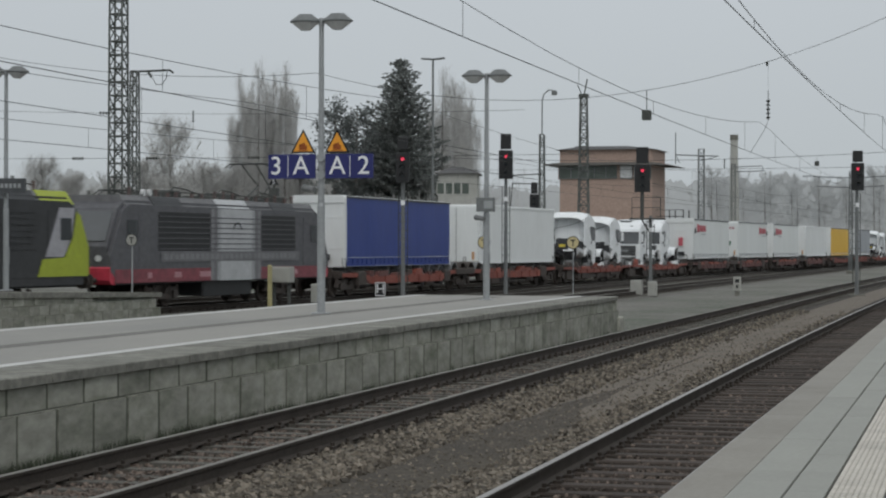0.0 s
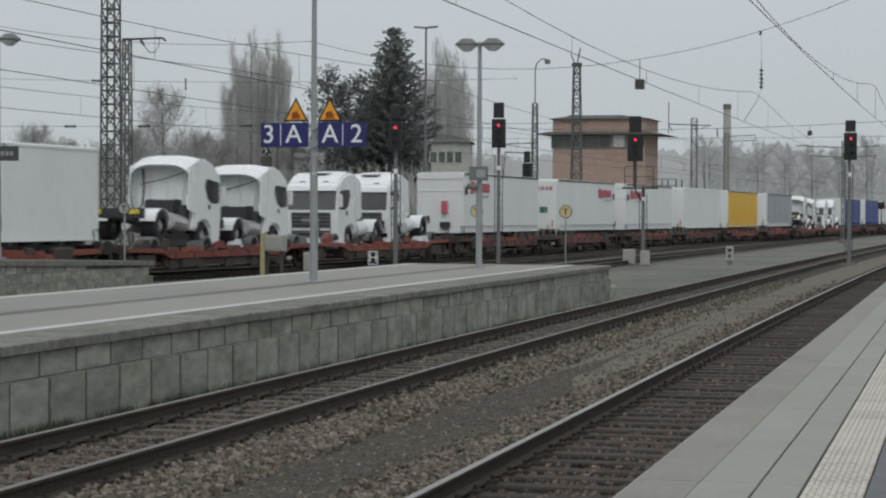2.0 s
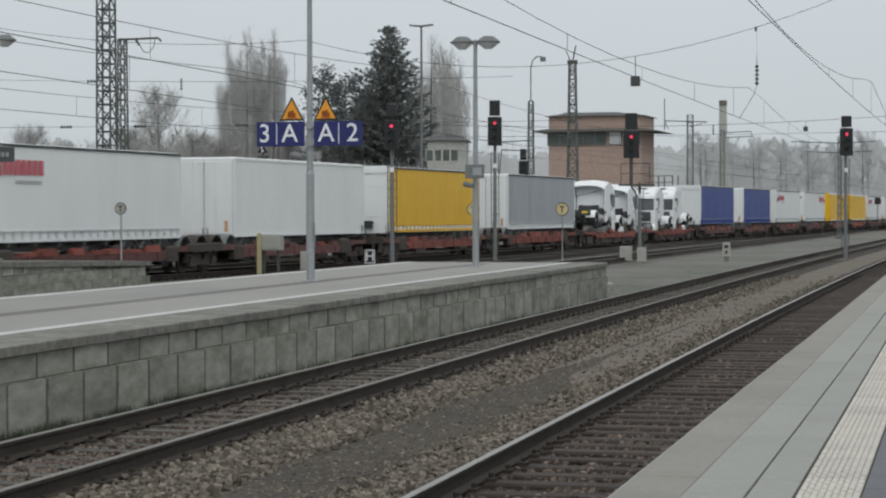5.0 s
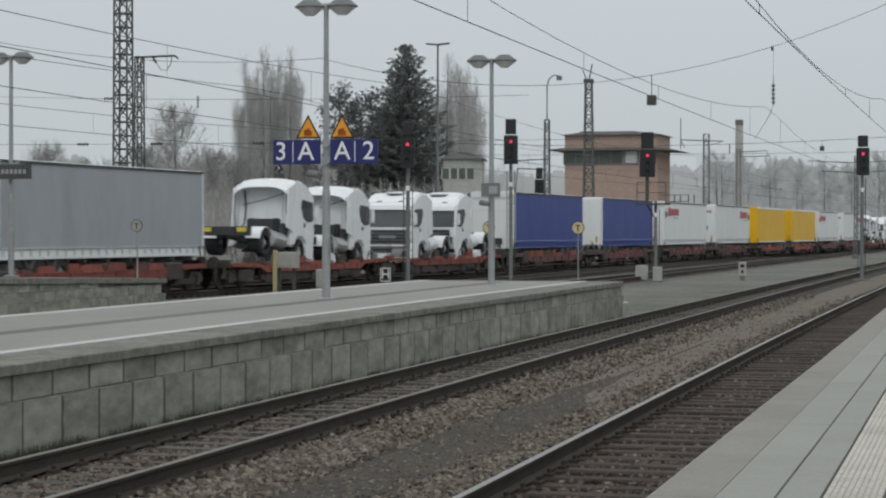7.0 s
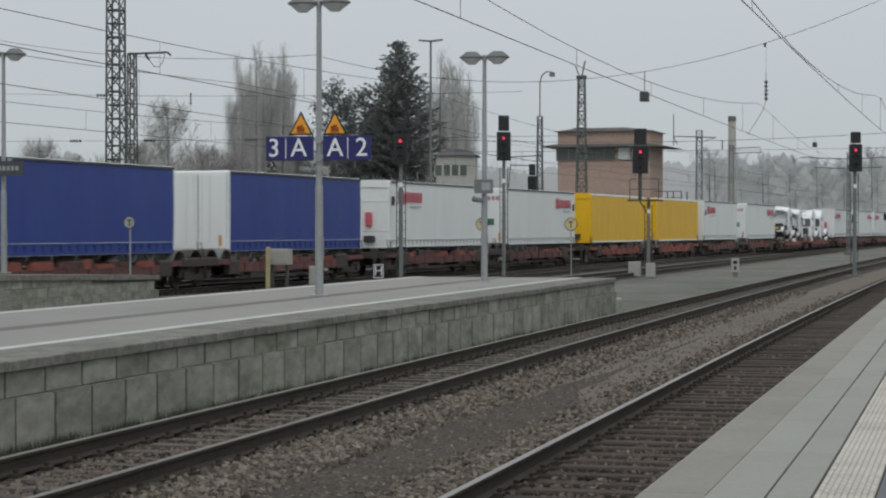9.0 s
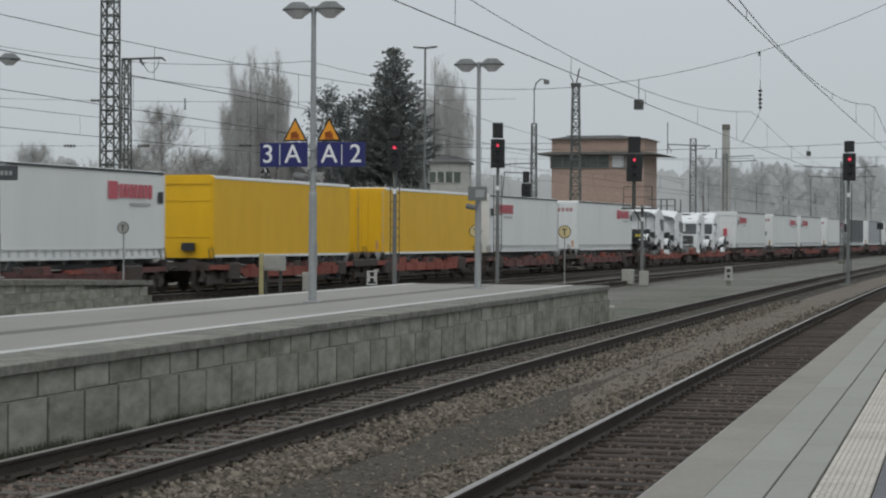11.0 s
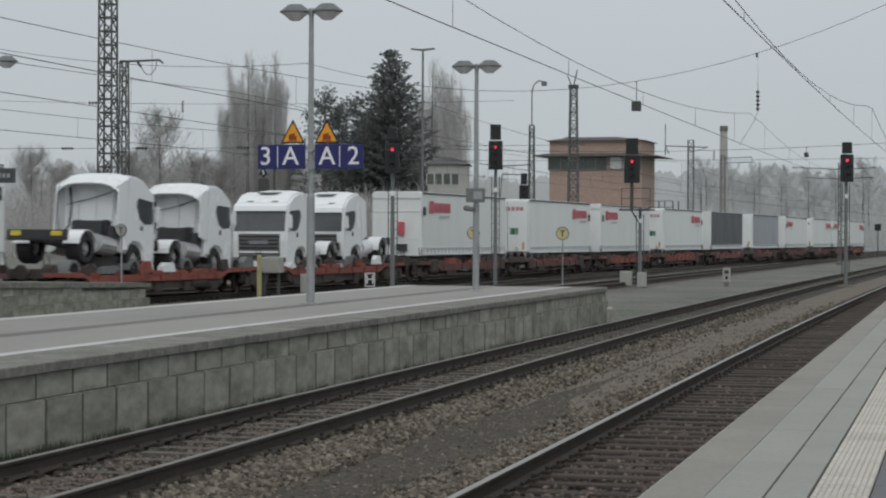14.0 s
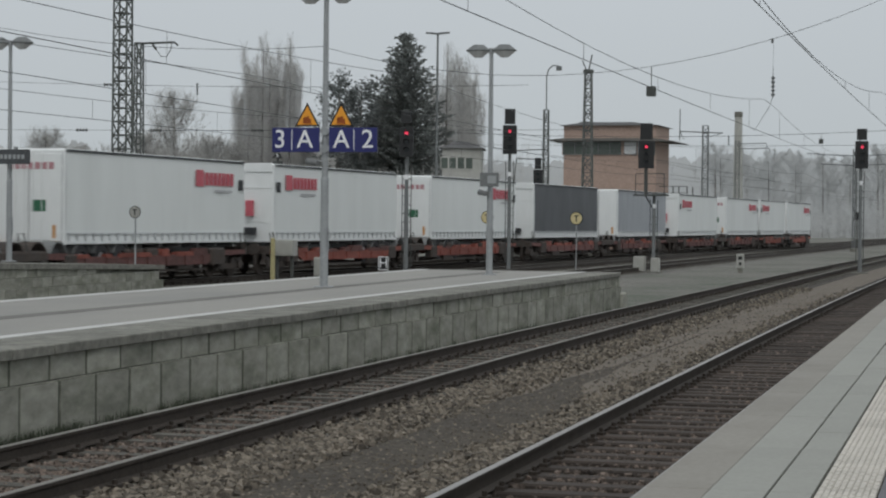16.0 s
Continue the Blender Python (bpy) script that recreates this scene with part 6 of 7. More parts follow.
rod(bm, (0, 0, 12.0), (0, -1.6, 12.4), 0.04, n=6)
rod(bm, (0, 2.8, 12.6), (0, 2.4, 11.8), 0.05, n=5)
part("cross_arm", bm, M["steel_grey"], t)
t = mast(150.0, 31.9, 11.0, 0.24, 0.17, "lattice mast carrying a curved lamp", step=0.6, r=0.045, d=0.03)
bm = bmesh.new()
pts = [(0, 0, 11.0), (0, 0, 13.6), (0, -0.15, 14.1), (0, -0.5, 14.4), (0, -0.9, 14.35)]
for a, b in zip(pts, pts[1:]):
    rod(bm, a, b, 0.05, n=6)
cbox(bm, -0.15, 0.15, -1.15, -0.75, 14.0, 14.35, 0.05)
part("lamp_arm", bm, M["steel_grey"], t)
bm = bmesh.new()
rod(bm, (0, 0, 8.0), (0, 2.5, 7.9), 0.04, n=5)
rod(bm, (0, 0, 7.2), (0, 2.3, 7.3), 0.04, n=5)
rod(bm, (0, 2.3, 7.3), (0, 2.5, 5.0), 0.035, n=5)
part("bracket_arm", bm, M["steel_dark"], t)
t = mast(190.0, 190 * 0.0585, 9.5, 0.13, 0.11, "far slim mast with bracket arms at the tracks", step=0.8, r=0.05, d=0.03, mat="steel_grey")
bm = bmesh.new()
for z, b in ((8.9, 3.4), (8.0, 3.1)):
    rod(bm, (0, 0, z), (0, b, z + 0.15), 0.05, n=5)
    rod(bm, (0, 0, z), (0, -b, z + 0.15), 0.05, n=5)
insulator(bm, (0, 3.2, 9.1), (0, 4.4, 9.1), 4, 0.12)
part("bracket_arm", bm, M["steel_grey"], t)


t = mast(205.0, 205 * 0.1155, 10.9, 0.24, 0.20, "far slim mast with two side arms", step=0.8, r=0.05, d=0.03, mat="steel_grey")
for z, reach in ((10.6, -2.9), (10.1, -3.2)):
    bm = bmesh.new()
    tube(bm, [(0, 0, z), (0, reach, z + 0.1), (0, reach - 0.05, z - 0.3)], 0.05, 5)
    part("side_arm", bm, M["steel_grey"], t)
t = thing("insulator_string", "hanging string of dark insulators on a stay wire", "insulator")
bm = bmesh.new()
insulator(bm, (72.0, 7.09, 7.42), (72.0, 7.09, 6.68), 5, 0.075)
rod(bm, (72.0, 7.09, 7.72), (72.0, 7.09, 7.42), 0.012, n=5)
part("insulators", bm, M["steel_dark"], t)
bm = bmesh.new()
tube(bm, [(72.0, 7.09, 8.62), (72.0, 7.09, 7.7)], 0.004)
tube(bm, [(72.0, 7.09, 6.68), (72.0, 7.2, 6.35), (73.5, 7.9, 5.55)], 0.010)
part("stay_wire", bm, M["wire"], t)


def yard_lamp(x, y, h):
    t = thing("yard_lamp", "tall thin yard lamp with a flat twin head", "lamp post", pose(x, y, -0.27))
    bm = bmesh.new()
    rod(bm, (0, 0, 0), (0, 0, h), 0.14, 0.09, 8)
    part("pole", bm, M["steel_grey"], t)
    for s in (-1, 1):
        bm = bmesh.new()
        prism(bm, [(s * 0.05, h - 0.05), (s * 1.05, h + 0.05), (s * 1.05, h + 0.18), (s * 0.05, h + 0.1)], -0.2, 0.2, axis="x")
        part("lamp_head", bm, M["steel_grey"], t)


yard_lamp(170.0, 45.95, 18.85)


def cable(bm, pts, r):
    tube(bm, pts, r)


def overhead_line(line, x0, label, contact=5.5, tall=1.15, x1=330, span=58.0, r=1.0, low=0.65):
    """A contact wire, the sagging carrying wire above it, and the droppers between them."""
    t = thing("overhead_line", label, "overhead line", group="overhead lines")
    up = lambda x, z: line(x) + Vector((0, 0, z))
    bm = bmesh.new()
    cable(bm, [up(x, contact) for x in stations(-30, x1, 12)], 0.010 * r)
    part("contact_wire", bm, M["wire"], t)

    def sag(x):
        s = ((x - x0) / span) % 1.0
        return contact + low + (tall - low) * (2 * s - 1) ** 2
    bm = bmesh.new()
    cable(bm, [up(x, sag(x)) for x in stations(-30, x1, 4)], 0.0085 * r)
    part("carrying_wire", bm, M["wire"], t)
    x = 12.0
    while x < 150:
        bm = bmesh.new()
        rod(bm, up(x, contact), up(x, sag(x)), 0.006 * r, n=3)
        part("dropper", bm, M["wire"], t)
        x += 9.6


overhead_line(near_line(3.3), 11, "contact and carrying wires over the wooden-sleepered track", tall=1.15, low=0.04)
overhead_line(near_line(7.95), 17, "contact and carrying wires over the concrete-sleepered track", tall=1.3, low=0.3)
overhead_line(near_line(17.2), 60, "contact and carrying wires behind the island platform")
overhead_line(near_line(21.9), 60, "contact and carrying wires beside the far platform")
overhead_line(through_line(0), 85, "contact and carrying wires over the through track", r=1.1)


def head_span(x, y0, z0, y1, z1, low, label, r=0.02, drops=()):
    """A cross wire hung between two high points, dipping to low, with insulators and hangers."""
    t = thing("cross_span", label, "overhead line")
    k = 24
    mid = (z0 + z1) / 2

    def z(y):
        s = (y - y0) / (y1 - y0)
        return z0 + (z1 - z0) * s - 4 * (mid - low) * s * (1 - s)
    bm = bmesh.new()
    cable(bm, [Vector((x, y0 + (y1 - y0) * i / k, z(y0 + (y1 - y0) * i / k))) for i in range(k + 1)], r)
    part("cross_wire", bm, M["wire"], t)
    for y, d, n in drops:
        bm = bmesh.new()
        rod(bm, (x, y, z(y)), (x, y, z(y) - d), 0.015, n=4)
        if n == "clip":
            cbox(bm, x - 0.04, x + 0.04, y - 0.04, y + 0.04, z(y) - 0.14, z(y) + 0.02, 0.01)
        elif n == "box":
            cbox(bm, x - 0.16, x + 0.16, y - 0.16, y + 0.16, z(y) - d - 0.36, z(y) - d, 0.03)
        elif n == "line":
            insulator(bm, (x, y + 0.38, z(y + 0.38)), (x, y - 0.38, z(y - 0.38)), 4, 0.10)
        else:
            insulator(bm, (x, y, z(y) - d), (x, y, z(y) - d - 0.7), 4, 0.08)
        part("hanger", bm, M["steel_dark"], t)


head_span(72.0, 24.0, 8.69, -3.0, 13.38, 7.96, "sagging cross wire with insulators between masts", r=0.010, drops=((11.45, 0.72, "box"), (7.13, -0.02, "clip")))
head_span(72.0, 24.0, 8.69, 41.0, 10.4, 8.9, "cross wire running on to the tall mast", r=0.010)
head_span(150.0, 46.0, 9.4, -6.0, 10.0, 8.7, "far cross wire with insulators", r=0.017, drops=((11.2, 0.4, "box"), (18.0, 0.0, "ins"), (8.4, 0.0, "ins")))
head_span(150.0, 46.0, 8.2, -6.0, 8.2, 8.0, "far lower cross wire", r=0.013)
head_span(108.0, 60.0, 10.3, 24.0, 9.7, 9.75, "cross wire behind the train", r=0.011, drops=((49.0, 0.0, "line"), (43.5, -0.2, "ins")))
head_span(108.0, 60.0, 7.34, 20.0, 7.24, 7.22, "lower cross wire behind the train", r=0.011, drops=((50.7, 0.0, "line"), (46.05, 0.0, "line"), (39.8, 0.0, "line")))


# ---------------------------------------------------------------- buildings
# red brick with distance haze worked into a paler, pinker base colour
M["brick"] = material("hazed_red_brick", (0.40, 0.295, 0.245), 0.9, grain=6, vary=0.18, stain=0.3, stain_amount=0.35, stain_color=(0.33, 0.24, 0.20), bump=0.2)
# grey-green of the reflections is painted into the glass colour
M["tower_glass"] = material("grey_green_window_glass", (0.085, 0.105, 0.09), 0.25, grain=0.6, vary=0.2, stain=0.4, stain_amount=0.4, bump=0, spec=0.5)
M["canopy"] = material("weathered_canopy_felt", (0.15, 0.145, 0.135), 0.8, grain=3, vary=0.2)
M["roofing"] = material("grey_roofing", (0.20, 0.20, 0.205), 0.8, grain=4, vary=0.15)
M["render"] = material("pale_render", (0.42, 0.42, 0.39), 0.9, grain=2, vary=0.1, stain=0.3, stain_amount=0.4)


def signal_tower():
    x, y = 186.0, 186.0 * 0.1791 - 0.55
    t = thing("signal_tower", "red brick railway signal tower with flat overhanging roof", "signal tower", pose(x, y, -1.6, 0, 0, -2))
    W, D = 4.35, 3.2
    bm = bmesh.new()
    box(bm, -D, D, -W, W, 1.2, 10.02)
    w = part("wall", bm, M["brick"], t)
    for z in (2.0, 4.5, 7.0):
        bm = bmesh.new()
        box(bm, -D - 0.03, -D, -W + 0.02, W - 0.02, z, z + 0.12)
        part("string_course", bm, M["brick"], w)
    bm = bmesh.new()
    box(bm, -D - 0.02, D + 0.12, -W + 0.02, W + 0.14, 10.02, 11.3)
    c = part("cabin", bm, M["brick"], t, "glazed control cabin between brick piers")
    for i, y0 in enumerate((-W + 0.12, -W + 0.95, -W + 1.85, -W + 3.3, -W + 4.35, -W + 5.45, -W + 6.55, -W + 7.65)):
        wide = (0.72, 0.72, 1.1, 0.98, 1.03, 1.03, 1.03, 1.08)[i]
        bm = bmesh.new()
        box(bm, -D - 0.10, -D - 0.02, y0, y0 + wide, 10.12, 11.22)
        win = part("window", bm, M["lamp_glass"] if i in (1, 2) else M["tower_glass"], c, "white window pane" if i in (1, 2) else "")
        bm = bmesh.new()
        for a, b, e, f in ((y0 - 0.04, y0, 10.06, 11.28), (y0 + wide, y0 + wide + 0.03, 10.06, 11.28), (y0, y0 + wide, 10.06, 10.12), (y0, y0 + wide, 11.22, 11.28)):
            box(bm, -D - 0.13, -D - 0.02, a, b, e, f)
        part("frame", bm, M["steel_grey"], win)
    bm = bmesh.new()
    prism(bm, [(-W - 1.75, 11.24), (-W - 0.1, 11.30), (W + 0.1, 11.30), (W + 1.45, 11.34), (W + 1.45, 11.39), (W, 11.55), (-W, 11.55), (-W - 1.75, 11.29)], -D - 0.9, D + 0.9, axis="x")
    part("canopy", bm, M["canopy"], t, "thin projecting canopy tapering to its ends")
    bm = bmesh.new()
    box(bm, -D, D, -W, W, 11.5, 12.75)
    part("attic", bm, M["brick"], t)
    bm = bmesh.new()
    prism(bm, [(-W - 0.35, 12.75), (W + 0.35, 12.75), (W * 0.5, 13.05), (-W * 0.5, 13.05)], -D - 0.4, D + 0.4, axis="x")
    part("roof", bm, M["roofing"], t)
    bm = bmesh.new()
    box(bm, -0.3, 0.3, 3.1, 3.6, 12.85, 13.25)
    part("roof_vent", bm, M["roofing"], t)
    bm = bmesh.new()
    box(bm, -1.5, 1.5, -W - 2.6, -W, 6.0, 6.15)
    for yy in (-W - 2.6, -W - 1.3):
        for xx in (-1.5, 1.5):
            rod(bm, (xx, yy, 1.2), (xx, yy, 7.2), 0.06, n=5)
    for z in (6.6, 7.2):
        rod(bm, (-1.5, -W - 2.6, z), (-1.5, -W, z), 0.035, n=5)
    part("outside_stair_landing", bm, M["steel_dark"], t, "dark steel landing with railings")
    bm = bmesh.new()
    rod(bm, (0, -W - 1.6, 11.5), (0, -W - 1.6, 14.4), 0.05, n=5)
    part("aerial", bm, M["steel_grey"], t)


signal_tower()


def house(x, y, w, d, h, roof, label, mat):
    t = thing("house", label, "house", pose(x, y, -0.27, 0, 0, 12))
    bm = bmesh.new()
    box(bm, -d, d, -w, w, 0, h)
    wl_ = part("wall", bm, mat, t)
    for i in range(4):
        for z in (h - 2.3, h - 5.0):
            y0 = -w + 0.8 + i * (2 * w - 0.6) / 4
            bm = bmesh.new()
            box(bm, -d - 0.05, -d + 0.1, y0, y0 + 0.9, z, z + 1.35)
            win = part("window", bm, M["render"], wl_)
            bm = bmesh.new()
            box(bm, -d - 0.06, -d - 0.05, y0 + 0.1, y0 + 0.8, z + 0.1, z + 1.25)
            part("pane", bm, M["tower_glass"], win)
    bm = bmesh.new()
    prism(bm, [(-w - 0.4, h), (w + 0.4, h), (w * 0.3, h + roof), (-w * 0.3, h + roof)], -d - 0.4, d + 0.4, axis="x")
    part("roof", bm, M["roofing"], t)


house(215.0, 215 * 0.2562, 2.1, 4.0, 10.4, 0.7, "small pale rendered house behind the trees", M["render"])
house(330.0, 330 * 0.213, 5.0, 5.0, 4.8, 1.4, "long low pale building beyond the yard", M["render"])


def chimney(x, y, h):
    t = thing("chimney", "tall grey factory chimney in the mist", "chimney", pose(x, y, -0.27))
    bm = bmesh.new()
    rod(bm, (0, 0, 0), (0, 0, h), 1.05, 0.68, 16)
    part("shaft", bm, M["render"], t)
    bm = bmesh.new()
    rod(bm, (0, 0, h - 0.9), (0, 0, h + 0.1), 0.78, 0.76, 16)
    part("rim", bm, M["coping"], t)


chimney(380.0, 380 * 0.1152, 23.6)


# ---------------------------------------------------------------- trees
M["bark"] = material("grey_bark", (0.20, 0.19, 0.175), 0.95, grain=5, vary=0.3, stain_amount=0.3)
# haze put into the twig colour, well above the bark's own tone
M["twig"] = material("hazed_bare_twigs", (0.42, 0.415, 0.40), 0.95, grain=2, vary=0.15, stain=0.2, stain_amount=0.2, bump=0)
# far twigs paler still: distance haze is mixed into their base colour
M["twig_far"] = material("hazed_far_twigs", (0.54, 0.55, 0.55), 0.95, grain=2, vary=0.12, stain=0.2, stain_amount=0.2, bump=0)
# poplar twigs lightened for haze in the same way
M["poplar_twig"] = material("hazed_poplar_twigs", (0.50, 0.495, 0.48), 0.95, grain=2, vary=0.15, stain=0.2, stain_amount=0.2, bump=0)
# needles of fir and pine carry haze in their colour, lighter than real foliage
M["needle"] = material("hazed_fir_needles", (0.225, 0.24, 0.23), 0.9, grain=1.5, vary=0.35, stain=0.4, stain_amount=0.4, island=0.3, bump=0, spec=0.1)
M["pine"] = material("hazed_pine_needles", (0.205, 0.22, 0.215), 0.9, grain=1.5, vary=0.3, stain=0.4, stain_amount=0.3, island=0.3, bump=0, spec=0.1)


def let_light_through(m, share):
    """Thin blades pass part of the light on to their other side."""
    n, l = m.node_tree.nodes, m.node_tree.links
    thru, both = n.new("ShaderNodeBsdfTranslucent"), n.new("ShaderNodeMixShader")
    colour = n["Principled BSDF"].inputs["Base Color"].links[0].from_socket
    l.new(colour, thru.inputs["Color"])
    both.inputs["Fac"].default_value = share
    l.new(n["Principled BSDF"].outputs[0], both.inputs[1])
    l.new(thru.outputs[0], both.inputs[2])
    l.new(both.outputs[0], n["Material Output"].inputs["Surface"])


for m_ in (M["needle"], M["pine"]):
    let_light_through(m_, 0.6)


def stick_mesh(name, sticks, mat):
    """Many thin three-sided tapering sticks in one mesh."""
    vs, fs = [], []
    for p, q, a, b in sticks:
        d = (q - p)
        if d.length < 1e-4:
            continue
        d.normalize()
        s = d.cross(Vector((0.3, 0.5, 0.81)))
        s.normalize()
        e = d.cross(s)
        k = len(vs)
        for c, r in ((p, a), (q, b)):
            for i in range(3):
                an = 2.0944 * i
                vs.append(c + (s * math.cos(an) + e * math.sin(an)) * r)
        fs += [(k, k + 1, k + 4, k + 3), (k + 1, k + 2, k + 5, k + 4), (k + 2, k, k + 3, k + 5)]
    me = bpy.data.meshes.new(name)
    me.from_pydata([tuple(v) for v in vs], [], fs)
    me.materials.append(mat)
    return me


def bare_tree(x, y, h, spread, seed, label, mat, limbs=26, upright=0.8, twigs=5, thin=0.035, start=0.12):
    rng = random.Random(seed)
    t = thing("bare_tree", label, "tree", pose(x, y, -0.3), group="bare winter trees")
    bm = bmesh.new()
    rod(bm, (0, 0, 0), (0.1, 0.1, h * 0.35), h * 0.016, h * 0.012, 8)
    rod(bm, (0.1, 0.1, h * 0.35), (0.0, 0.25, h * 0.97), h * 0.012, 0.02, 7)
    part("trunk", bm, M["bark"], t)
    sticks = []
    for i in range(limbs):
        s = start + (0.92 - start) * (i / limbs) ** 0.9
        a = rng.uniform(0, 6.283)
        p = Vector((0.05, 0.15, h * s))
        room = spread * (1.0 - 0.75 * max(0, s - 0.35) / 0.65) * rng.uniform(0.7, 1.15)
        ln = min(h * 0.45, h * (1.02 - s)) * rng.uniform(0.6, 1.05)
        d = Vector((math.cos(a) * room, math.sin(a) * room, ln * upright + 0.2 * room))
        k = 5
        last = p
        for j in range(1, k + 1):
            f = j / k
            q = p + Vector((d.x * f ** 0.75, d.y * f ** 0.75, d.z * f ** 1.25)) + Vector((rng.gauss(0, 0.1), rng.gauss(0, 0.1), rng.gauss(0, 0.1)))
            r0, r1 = thin * 2.2 * (1.15 - (j - 1) / k), thin * 2.2 * (1.15 - f)
            sticks.append((last, q, r0, r1))
            for _ in range(twigs):
                g = rng.random()
                b = last.lerp(q, g)
                dv = Vector((rng.gauss(0, 0.55), rng.gauss(0, 0.55), rng.uniform(0.3, 1.4) * upright + 0.15)) * rng.uniform(0.5, 1.4)
                c = b + dv
                sticks.append((b, c, thin, thin * 0.6))
                for _ in range(3):
                    e = b.lerp(c, rng.uniform(0.3, 1))
                    sticks.append((e, e + Vector((rng.gauss(0, 0.35), rng.gauss(0, 0.35), rng.uniform(0.1, 0.8))), thin * 0.7, thin * 0.4))
            last = q
    ob = new("crown", stick_mesh("crown", sticks, mat))
    ob.parent = t
    return t


def leaf_cloud(name, clumps, mat, rng, per, size, flat):
    """Small blade-shaped faces scattered round the clump centres."""
    vs, fs = [], []
    for c, r, d in clumps:
        for _ in range(per):
            p = c + Vector((rng.gauss(0, r), rng.gauss(0, r), rng.gauss(0, r * flat)))
            a = (d + Vector((rng.gauss(0, 0.6), rng.gauss(0, 0.6), rng.gauss(0, 0.35)))).normalized() * size * rng.uniform(0.6, 1.4)
            b = a.cross(Vector((rng.gauss(0, 1), rng.gauss(0, 1), rng.gauss(0, 1)))).normalized() * size * 0.33
            k = len(vs)
            vs += [tuple(p - b), tuple(p + a * 0.5 - b * 0.7), tuple(p + a), tuple(p + b)]
            fs.append((k, k + 1, k + 2, k + 3))
    me = bpy.data.meshes.new(name)
    me.from_pydata(vs, [], fs)
    me.materials.append(mat)
    return me


def poplar(x, y, h, w, seed, label):
    """Steep fine branches that close to a pointed flame; several leaders of uneven height."""
    rng = random.Random(seed)
    t = thing("bare_poplar", label, "tree", pose(x, y, -0.3), group="bare winter trees")
    bm = bmesh.new()
    rod(bm, (0, 0, 0), (0.05, 0.1, h * 0.4), 0.30, 0.2, 8)
    rod(bm, (0.05, 0.1, h * 0.4), (0.0, 0.0, h * 0.93), 0.2, 0.02, 7)
    part("trunk", bm, M["bark"], t)
    leaders = [(1.25 * i + rng.uniform(-0.4, 0.4), rng.uniform(0.3, 0.85) * w, h * rng.uniform(0.72, 0.95)) for i in range(7)] + [(0.0, 0.0, h)]
    sticks = []
    for i in range(104):
        a, off, top = leaders[i % 8]
        foot = Vector((math.cos(a) * off, math.sin(a) * off, 0))
        s = 0.10 + 0.80 * (i / 104) ** 0.85
        z0 = top * s
        ln = (top - z0) * rng.uniform(0.35, 0.85) + 0.5
        b = rng.uniform(0, 6.28)
        room = (w * 0.5 * (1 - s) ** 0.5 + 0.25) * rng.uniform(0.4, 1.25)
        inner = foot * min(1.0, s * 2.2)
        last = inner + Vector((0, 0, z0))
        k = 6
        for j in range(1, k + 1):
            f = j / k
            z = z0 + ln * f ** 1.1
            swell = room * f ** 0.6 * (1 - 0.55 * f)
            q = foot * min(1.0, (z / top) * 2.2) + Vector((math.cos(b) * swell + rng.gauss(0, 0.06), math.sin(b) * swell + rng.gauss(0, 0.06), z))
            sticks.append((last, q, 0.030 * (1.2 - f), 0.026 * (1.1 - f)))
            for _ in range(6):
                c = last.lerp(q, rng.random())
                e = c + Vector((rng.gauss(0, 0.34), rng.gauss(0, 0.34), rng.uniform(0.3, 1.4)))
                sticks.append((c, e, 0.011, 0.006))
                for _ in range(2):
                    g = c.lerp(e, rng.uniform(0.2, 0.9))
                    sticks.append((g, g + Vector((rng.gauss(0, 0.28), rng.gauss(0, 0.28), rng.uniform(0.2, 0.8))), 0.008, 0.004))
            last = q
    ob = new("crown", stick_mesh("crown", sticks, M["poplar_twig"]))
    ob.parent = t
    return t


def fir_tree(x, y, h, base, seed, label):
    rng = random.Random(seed)
    t = thing("fir_tree", label, "tree", pose(x, y, -0.3))
    bm = bmesh.new()
    rod(bm, (0, 0, 0), (0, 0, h * 0.98), 0.4, 0.03, 8)
    part("trunk", bm, M["bark"], t)
    clumps, sticks = [], []
    z = 1.5
    while z < h - 0.15:
        f = z / h
        reach = base * (1 - f) ** 0.74 * (0.88 + 0.12 * math.sin(z * 2.9)) + 0.10
        n = max(4, int(15 * (1 - f) + 4))
        a0 = rng.uniform(0, 6.28)
        for i in range(n):
            a = a0 + 6.283 * i / n + rng.gauss(0, 0.2)
            r = reach * rng.uniform(0.62, 1.14)
            d = Vector((math.cos(a), math.sin(a), -0.10 + 0.55 * f))
            tip = Vector((0, 0, z)) + d * r
            sticks.append((Vector((0, 0, z + 0.1)), tip, 0.05, 0.012))
            k = max(2, int(r / 0.42))
            for j in range(k):
                g = (j + 0.8) / k
                clumps.append((Vector((0, 0, z)) + d * (r * g) + Vector((0, 0, 0.12 * r * g * g)), 0.10 + 0.12 * (1 - g) + 0.06, d))
        z += 0.50 * (1.15 - 0.5 * f)
    ob = new("branch_frame", stick_mesh("branch_frame", sticks, M["bark"]))
    ob.parent = t
    ob = new("crown", leaf_cloud("crown", clumps, M["needle"], rng, 7, 0.40, 0.45))
    ob.parent = t
    return t


